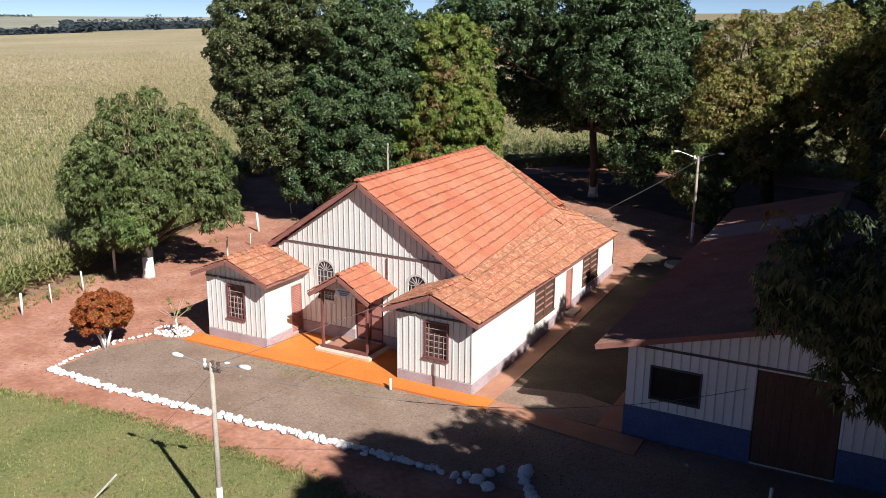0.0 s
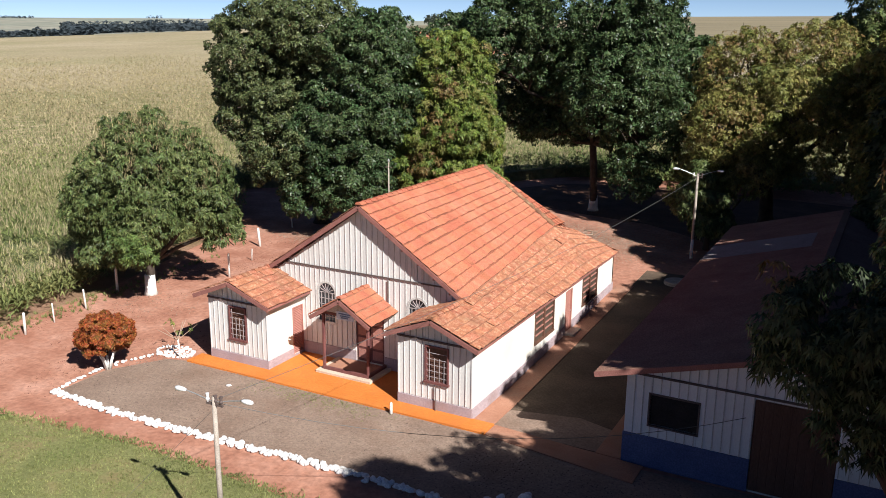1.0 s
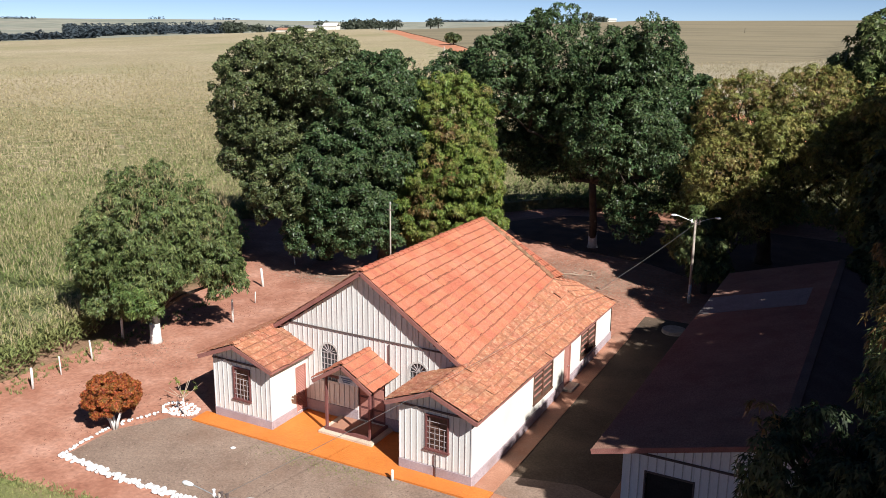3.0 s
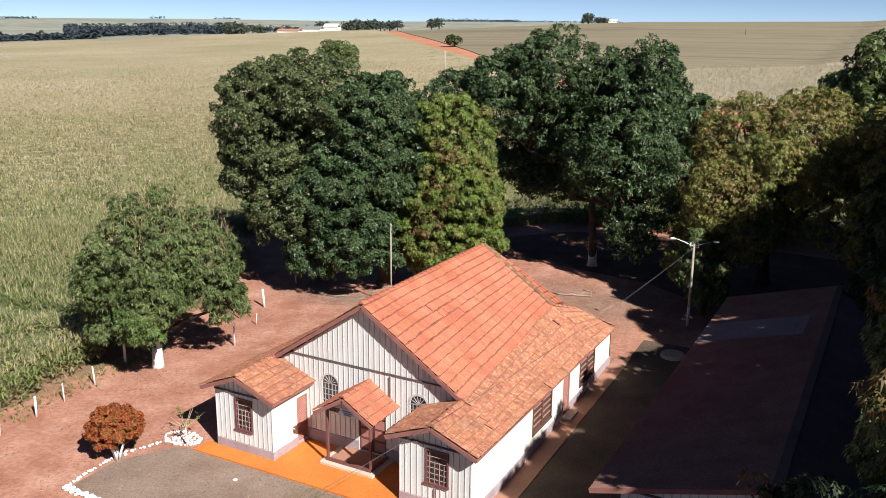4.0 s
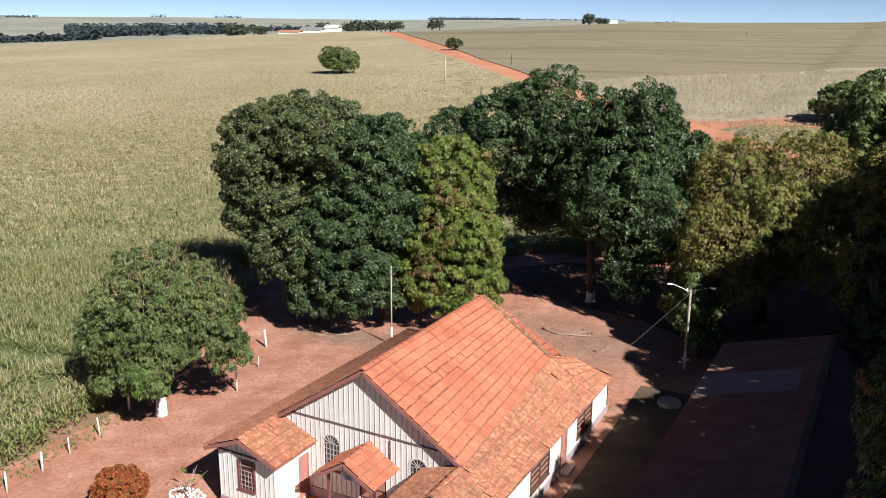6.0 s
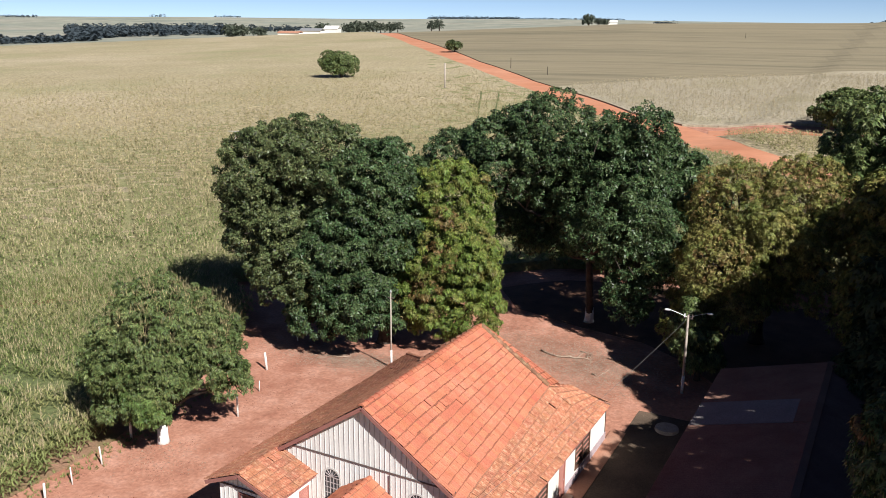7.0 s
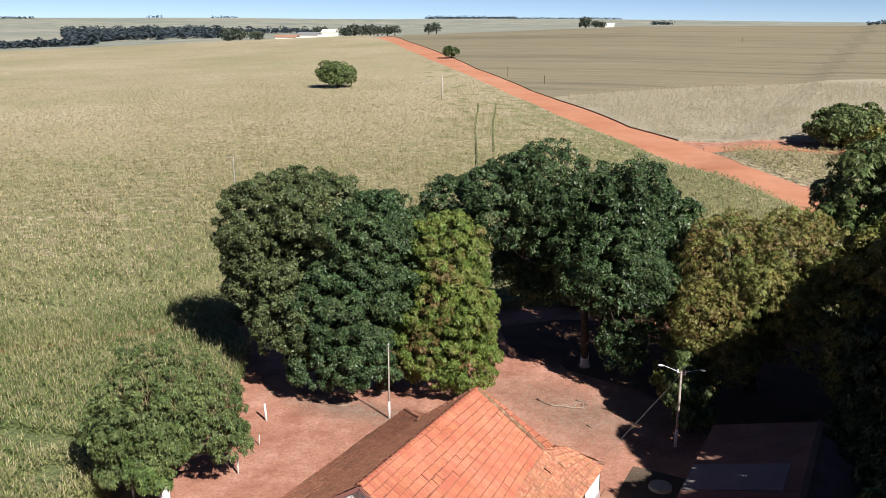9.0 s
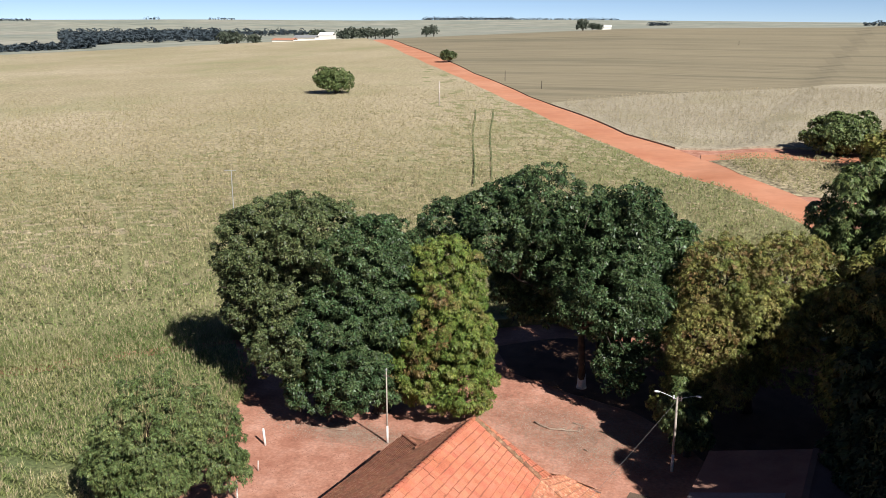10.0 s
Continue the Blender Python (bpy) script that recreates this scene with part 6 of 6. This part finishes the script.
LINE = [(-25.75, 21.05), (-25.65, 19.6), (-25.5, 18.72), (-24.4, 18.6), (-22.7, 18.55), (-19.6, 18.62), (-16.87, 18.8), (-13.96, 19.02), (-12.3, 19.0), (-10.6, 19.02), (-9.5, 19.05)]
for (ax, ay), (bx, by) in zip(LINE[:-1], LINE[1:]):
    n = max(2, round(math.hypot(bx - ax, by - ay) / 0.155))
    for k in range(n):
        s = k / n
        thin = ax < -25.55 and ay > 19
        stone(ax + (bx - ax) * s + rng.normal(0, 0.02), ay + (by - ay) * s + rng.normal(0, 0.05), rng.uniform(0.42, 0.65) if thin else rng.uniform(0.58, 0.88))
        if not thin and rng.random() < (0.85 if -25.6 < ax < -12.2 else 0.12):
            stone(ax + (bx - ax) * s + rng.normal(0, 0.05), ay + (by - ay) * s + rng.choice([-0.14, 0.14]), rng.uniform(0.4, 0.72))
for x, y, s in ((-9.25, 19.05, 0.8), (-8.95, 19.2, 1.0), (-9.0, 18.85, 0.6), (-8.6, 19.15, 1.3), (-8.45, 19.6, 1.3), (-8.25, 19.95, 1.0), (-8.2, 18.95, 1.3), (-7.65, 20.45, 1.0), (-7.55, 20.05, 1.5), (-7.4, 19.65, 1.3), (-7.15, 19.4, 1.0), (-7.0, 19.1, 1.3), (-6.8, 18.95, 1.2), (-6.55, 18.85, 1.1)):
    stone(x, y, s)
for k in range(22):
    a = k * 0.2856
    stone(-24.6 + 0.85 * math.cos(a), 23.75 + 0.5 * math.sin(a), rng.uniform(0.4, 0.7), 0.02)
for k in range(30):
    a, r = k * 2.4, math.sqrt((k + 0.5) / 30) * 0.9
    stone(-24.5 + 0.75 * r * math.cos(a), 23.75 + 0.42 * r * math.sin(a), rng.uniform(0.5, 0.75), -0.04)
stone(-20.35, 22.2, 0.6, 0.04)
for k in range(14):
    stone(-25.2 + k * 0.06 - 0.5 + rng.normal(0, 0.05), 21.4 + k * 0.16, rng.uniform(0.35, 0.6))
sap = thing("pruned_sapling", (-23.95, 23.35, 0), "spindly pruned sapling with a white-painted stem", "sapling")
part("stem", tube([(-23.95, 23.35, -0.05), (-23.97, 23.38, 0.4), (-24.1, 23.45, 0.75)], [0.045, 0.04, 0.03], 7), LIME, sap, smooth=True)
for _ in range(9):
    part("twig", tube([(-24.1, 23.45, 0.72), (-24.1 + rng.normal(0, 0.3), 23.45 + rng.normal(0, 0.3), 1.2 + 0.3 * rng.random())], [0.02, 0.006], 5), TWIG, sap)
p, n = crown_points([(-24.15, 23.5, 1.15, 0.3, 0.3, 0.2)], 10, rng, 0.3)
part("crown", rosettes(p, n, rng, 5, 0.12, 0.03, 0.3), LEAF_BRIGHT, sap)


def post(x, y, h, r, lean=0.0, label="white-painted wooden fence post in red earth", mat=None):
    z = float(land(x, y))
    ob = thing("fence_post", (x, y, z), label, "post", "fence posts")
    part("shaft", tube([(x, y, z - 0.05), (x + lean * 0.5, y, z + h * 0.5), (x + lean, y, z + h - 0.03), (x + lean, y, z + h)], [r, r * 0.95, r * 0.9, r * 0.6], 8), mat or LIME, ob, smooth=True)


for q in ((-31.7, 22.1, 1.0, 0.06, 0.03), (-31.95, 23.75, 0.9, 0.035, -0.04), (-32.3, 25.75, 0.95, 0.045, -0.08), (-33.2, 28.4, 1.3, 0.07, 0.0), (-32.95, 39.0, 1.15, 0.08, -0.1), (-34.4, 44.0, 0.9, 0.05, -0.08),
          (-31.5, 20.2, 1.0, 0.05, 0.02), (-31.2, 36.2, 0.7, 0.03, 0.05), (-30.0, 33.0, 1.3, 0.06, 0.02)):
    post(*q)
post(-13.85, 23.12, 0.45, 0.055, 0.0, "short white marker post at the edge of the orange pavement")
post(-1.3, 21.6, 0.6, 0.06, 0.0, "short white post in the shaded gravel")


# ---- lamp posts and cables ----
def lamp_post(x, y, h, arms, label, white=1.1, r=0.075):
    z = float(land(x, y))
    ob = thing("yard_lamp", (x, y, z), label, "lamp post", "yard lamps")
    part("pole", tube([(x, y, z - 0.1), (x, y, z + h * 0.6), (x, y, z + h)], [r * 1.15, r, r * 0.8], 10), CONCRETE, ob, "slim concrete pole", smooth=True)
    part("painted_foot", tube([(x, y, z - 0.05), (x, y, z + white)], [r * 1.22, r * 1.14], 10), LIME, ob, "white-painted pole foot", smooth=True)
    part("cross_arm", bar((x - 0.24, y, z + h - 0.2), (x + 0.27, y, z + h - 0.2), 0.045, 0.05), TRIM, ob)
    for dx in (-0.2, 0.05, 0.22):
        part("insulator", tube([(x + dx, y, z + h - 0.17), (x + dx, y, z + h - 0.1), (x + dx, y, z + h - 0.06), (x + dx, y, z + h + 0.04)], [0.02, 0.05, 0.03, 0.045], 8), LAMP_GLASS if dx < 0 else TRIM, ob)
    for dx, dy, dz in arms:
        tip = (x + dx, y + dy, z + h + dz)
        arm = part("lamp_arm", tube([(x, y, z + h - 0.15), (x + dx * 0.5, y + dy * 0.5, z + h + dz * 0.6 - 0.05), (x + dx * 0.85, y + dy * 0.85, z + h + dz)], 0.014, 6), METAL, ob, "thin curved lamp arm")
        u = Vector((dx, dy, 0)).normalized()
        c = Vector(tip)
        part("lamp_head", tube([tuple(c - u * 0.16), tuple(c - u * 0.07), tuple(c + u * 0.06), tuple(c + u * 0.15), tuple(c + u * 0.18)], [0.03, 0.055, 0.068, 0.048, 0.012], 10), LAMP_GLASS, arm, "pale oval lamp head", smooth=True)
    return ob


lamp_post(-13.05, 13.9, 4.5, [(0.92, 0.1, 0.02), (-1.0, -0.05, 0.0)], "slim concrete lamp post with two pale lamp heads on grass", 1.25, 0.066)
lamp_post(-8.95, 46.75, 4.75, [(1.15, 0.1, 0.22), (-1.1, -0.3, 0.22)], "slim concrete lamp post with two pale lamp heads behind shed")
z_m = float(land(-25.8, 42.3))
mp = thing("utility_pole", (-25.8, 42.3, z_m), "thin pale utility pole with a small insulator top behind the chapel", "pole")
part("pole", tube([(-25.8, 42.3, z_m - 0.1), (-25.8, 42.3, z_m + 4.9)], [0.055, 0.04], 8), CONCRETE, mp, smooth=True)
part("painted_foot", tube([(-25.8, 42.3, z_m - 0.05), (-25.8, 42.3, z_m + 1.2)], [0.078, 0.07], 8), LIME, mp, "white-painted pole foot", smooth=True)
part("cross_arm", bar((-26.0, 42.3, z_m + 4.6), (-25.6, 42.3, z_m + 4.6), 0.06), TRIM, mp)
part("insulator", tube([(-25.8, 42.3, z_m + 4.9), (-25.8, 42.3, z_m + 5.0), (-25.8, 42.3, z_m + 5.1)], [0.05, 0.07, 0.03], 8), METAL, mp)


def cable(name, a, b, sag, label, r=0.012, mat=None):
    a, b = np.array(a, dtype=float), np.array(b, dtype=float)
    way = [tuple(a + (b - a) * s - np.array([0, 0, 4 * sag * s * (1 - s)])) for s in np.linspace(0, 1, 13)]
    single(name, tube(way, r, 5), mat or WIRE, label, "cable")


cable("power_cable", (-13.05, 13.9, 4.35), (-2.4, 23.78, 2.3), 0.8, "thin grey cable from the lamp post to the shed front", 0.008, GREY_CABLE)
cable("power_cable", (-13.05, 13.9, 4.4), (-8.95, 46.72, 5.25), 0.55, "long thin grey cable slung between the two lamp posts", 0.007, GREY_CABLE)
stay = thing("stay_wire", (-17.0, 13.3, 0.0), "thin steel stay wire with a white guard on the lawn", "cable")
part("wire", tube([(-13.05, 13.9, 4.2), (-17.0, 13.3, 0.02)], 0.005, 5), GREY_CABLE, stay)
part("guard", tube([(-16.1, 13.437, 0.97), (-17.0, 13.3, 0.0)], 0.025, 7), LIME, stay, "white guard tube")

# ---- well cover, farm in the distance ----
zd = float(land(-8.6, 42.0))
well = thing("round_tank_cover", (-8.6, 42.0, zd), "round pale concrete tank cover on the shaded ground", "tank cover")
part("ring", tube([(-8.6, 42.0, zd - 0.05), (-8.6, 42.0, zd + 0.10), (-8.6, 42.0, zd + 0.12)], [0.62, 0.62, 0.6], 24), CONCRETE, well, smooth=False)
part("lid", tube([(-8.6, 42.0, zd + 0.122), (-8.6, 42.0, zd + 0.17), (-8.6, 42.0, zd + 0.19)], [0.6, 0.6, 0.55], 24), CONCRETE, well, "pale round lid")


def at(r, a):
    x, y = 0.5 - r * math.sin(radians(a)), r * math.cos(radians(a))
    return x, y, float(land(x, y))


def far_tree(r, a, w, h, leaf, label, seed, count=500, skirt=0.25, name="field_tree", fine=0.1):
    x, y, z = at(r, a)
    g = np.random.default_rng(seed)
    ob = thing(name, (x, y, z), label, "tree")
    part("trunk", tube([(x, y, z - 0.2), (x, y, z + h * 0.5)], [w * 0.06, w * 0.04], 7), BARK, ob)
    rz = h * (1 - skirt) / 2
    lobes = [(x + g.normal(0, w * 0.12), y + g.normal(0, w * 0.12), z + h - rz * 1.05 + g.normal(0, h * 0.03), w * 0.36, w * 0.36, rz * 0.85) for _ in range(3)]
    lobes += [(x + w * 0.27 * math.cos(k * 1.05), y + w * 0.27 * math.sin(k * 1.05), z + h * skirt + rz * 0.85 + g.normal(0, h * 0.03), w * 0.24, w * 0.24, rz * 0.7) for k in range(6)]
    p, n = crown_points(lobes, count, g, w * 0.12)
    part("crown", rosettes(p, n, g, 6, w * fine, w * fine * 0.36, 0.3), leaf, ob)


far_tree(285, 35.1, 10.8, 9.8, LEAF_MANGO, "lone dome-shaped tree standing in the corn", 61, 6500, 0.24, fine=0.032)
far_tree(440, 27.7, 7.2, 5.8, LEAF_DARK_B, "small dark roadside tree beside the red track", 62, 500)
far_tree(176, 3.2, 12.8, 7.6, LEAF_MANGO, "wide dark mango tree at the road fork", 63, 8500, 0.05, fine=0.032)
far_tree(160, -0.5, 12.0, 8.0, LEAF_GOLD, "wide mango tree beside the fork", 64, 3000, 0.05, fine=0.055)
x, y, z = at(243, 28.3)
fp = thing("field_pole", (x, y, z), "slim pale concrete pole standing in the corn field", "pole")
part("shaft", tube([(x, y, z - 0.2), (x, y, z + 8.4)], [0.24, 0.18], 8), CONCRETE, fp, smooth=True)
x, y, z = at(116, 42.0)
fl = thing("field_lamp", (x, y, z), "thin metal pole with a short cross arm in the corn", "pole")
part("shaft", tube([(x, y, z - 0.2), (x, y, z + 7.2)], [0.07, 0.05], 8), METAL, fl)
part("cross_arm", bar((x - 0.8, y - 0.4, z + 7.2), (x + 0.5, y + 0.3, z + 7.2), 0.07), METAL, fl)
for r, a, h in ((300, 21.6, 3.0), (330, 24.0, 4.2), (520, 9.5, 3)):
    x, y, z = at(r, a)
    q = thing("field_pole", (x, y, z), "thin dark pole in the far field", "pole")
    part("shaft", tube([(x, y, z - 0.2), (x, y, z + h)], [0.12, 0.1], 6), BARK, q)


def far_barn(r, a, w, d, h, mat, label, turn=0.3):
    x, y, z = at(r, a)
    c, s = math.cos(turn), math.sin(turn)
    put = lambda u, v, k: (x + u * c - v * s, y + u * s + v * c, z + k)
    ob = thing("farm_barn", (x, y, z), label, "barn")
    part("wall", hexa([put(u, v, -1) for u, v in ((-w, -d), (w, -d), (w, d), (-w, d))] + [put(u, v, h) for u, v in ((-w, -d), (w, -d), (w, d), (-w, d))]), WHITE_WALL, ob)
    part("roof", join([slab(put(-w * 1.05, -d * 1.1, h), put(w * 1.05, -d * 1.1, h), put(w * 1.05, 0, h * 1.5), put(-w * 1.05, 0, h * 1.5), 0.3), slab(put(w * 1.05, d * 1.1, h), put(-w * 1.05, d * 1.1, h), put(-w * 1.05, 0, h * 1.5), put(w * 1.05, 0, h * 1.5), 0.3)]), mat, ob)


far_barn(745, 36.9, 9, 6, 4.0, METAL, "long white farm barn among far trees")
far_barn(750, 35.6, 6, 5, 5, LIME, "white farm house beside the barn")
far_barn(740, 38.3, 9, 5, 3, PINK_CONCRETE, "low red-roofed farm building")
far_barn(790, 17.6, 4, 3, 2.6, LIME, "small white far farm house")
seed = 100
for a, w, h in ((36.2, 12, 10), (34.6, 10, 9), (34.0, 14, 11), (33.5, 11, 10), (33.0, 12, 10), (32.5, 9, 9), (31.9, 10, 9), (31.4, 8, 9), (41.9, 16, 11), (41.3, 14, 10), (40.2, 12, 8), (19.1, 11, 10), (18.5, 7, 6.5), (18.1, 7, 5.5), (29.2, 8, 10), (28.7, 9, 11)):
    seed += 1
    far_tree(770 + 20 * (seed % 3), a, w, h, LEAF_FAR, "far dark farm tree on the crest of the fields", seed, 260, 0.15, "far_tree")


def woods(name, spans, label, seed, step):
    """Belts of far woodland as one mass of small crowns."""
    g = np.random.default_rng(seed)
    lobes = []
    for a0, a1, r0, r1, dens, size in spans:
        for a in np.arange(a0, a1, step):
            for _ in range(dens):
                x, y, z = at(g.uniform(r0, r1), a + g.uniform(-step, step))
                s = size * g.choice([0.55, 0.8, 1.0, 1.45], p=[0.35, 0.35, 0.22, 0.08])
                lobes.append((x, y, z + s * 0.55, s * 0.7, s * 0.7, s * 0.6))
    p, n = [], []
    for lo in lobes:
        d = unit_rows(g.normal(size=(20, 3)) + [0, 0, 0.6])
        p.append(np.array(lo[:3]) + d * np.array(lo[3:]))
        n.append(unit_rows(d * 0.35 + [0, 0, 1.0]))
    single(name, rosettes(np.concatenate(p), np.concatenate(n), g, 4, spans[0][5] * 0.32, spans[0][5] * 0.18, 0.2, 3), LEAF_HAZED, label, "woodland", kind="stuff")


woods("far_woods", [(42.4, 51.6, 1000, 1650, 10, 7.5), (50, 60, 860, 930, 2, 4.5), (36, 42.4, 1400, 1700, 2, 6)], "belt of woodland in the valley, slate haze in its colour", 201, 0.12)
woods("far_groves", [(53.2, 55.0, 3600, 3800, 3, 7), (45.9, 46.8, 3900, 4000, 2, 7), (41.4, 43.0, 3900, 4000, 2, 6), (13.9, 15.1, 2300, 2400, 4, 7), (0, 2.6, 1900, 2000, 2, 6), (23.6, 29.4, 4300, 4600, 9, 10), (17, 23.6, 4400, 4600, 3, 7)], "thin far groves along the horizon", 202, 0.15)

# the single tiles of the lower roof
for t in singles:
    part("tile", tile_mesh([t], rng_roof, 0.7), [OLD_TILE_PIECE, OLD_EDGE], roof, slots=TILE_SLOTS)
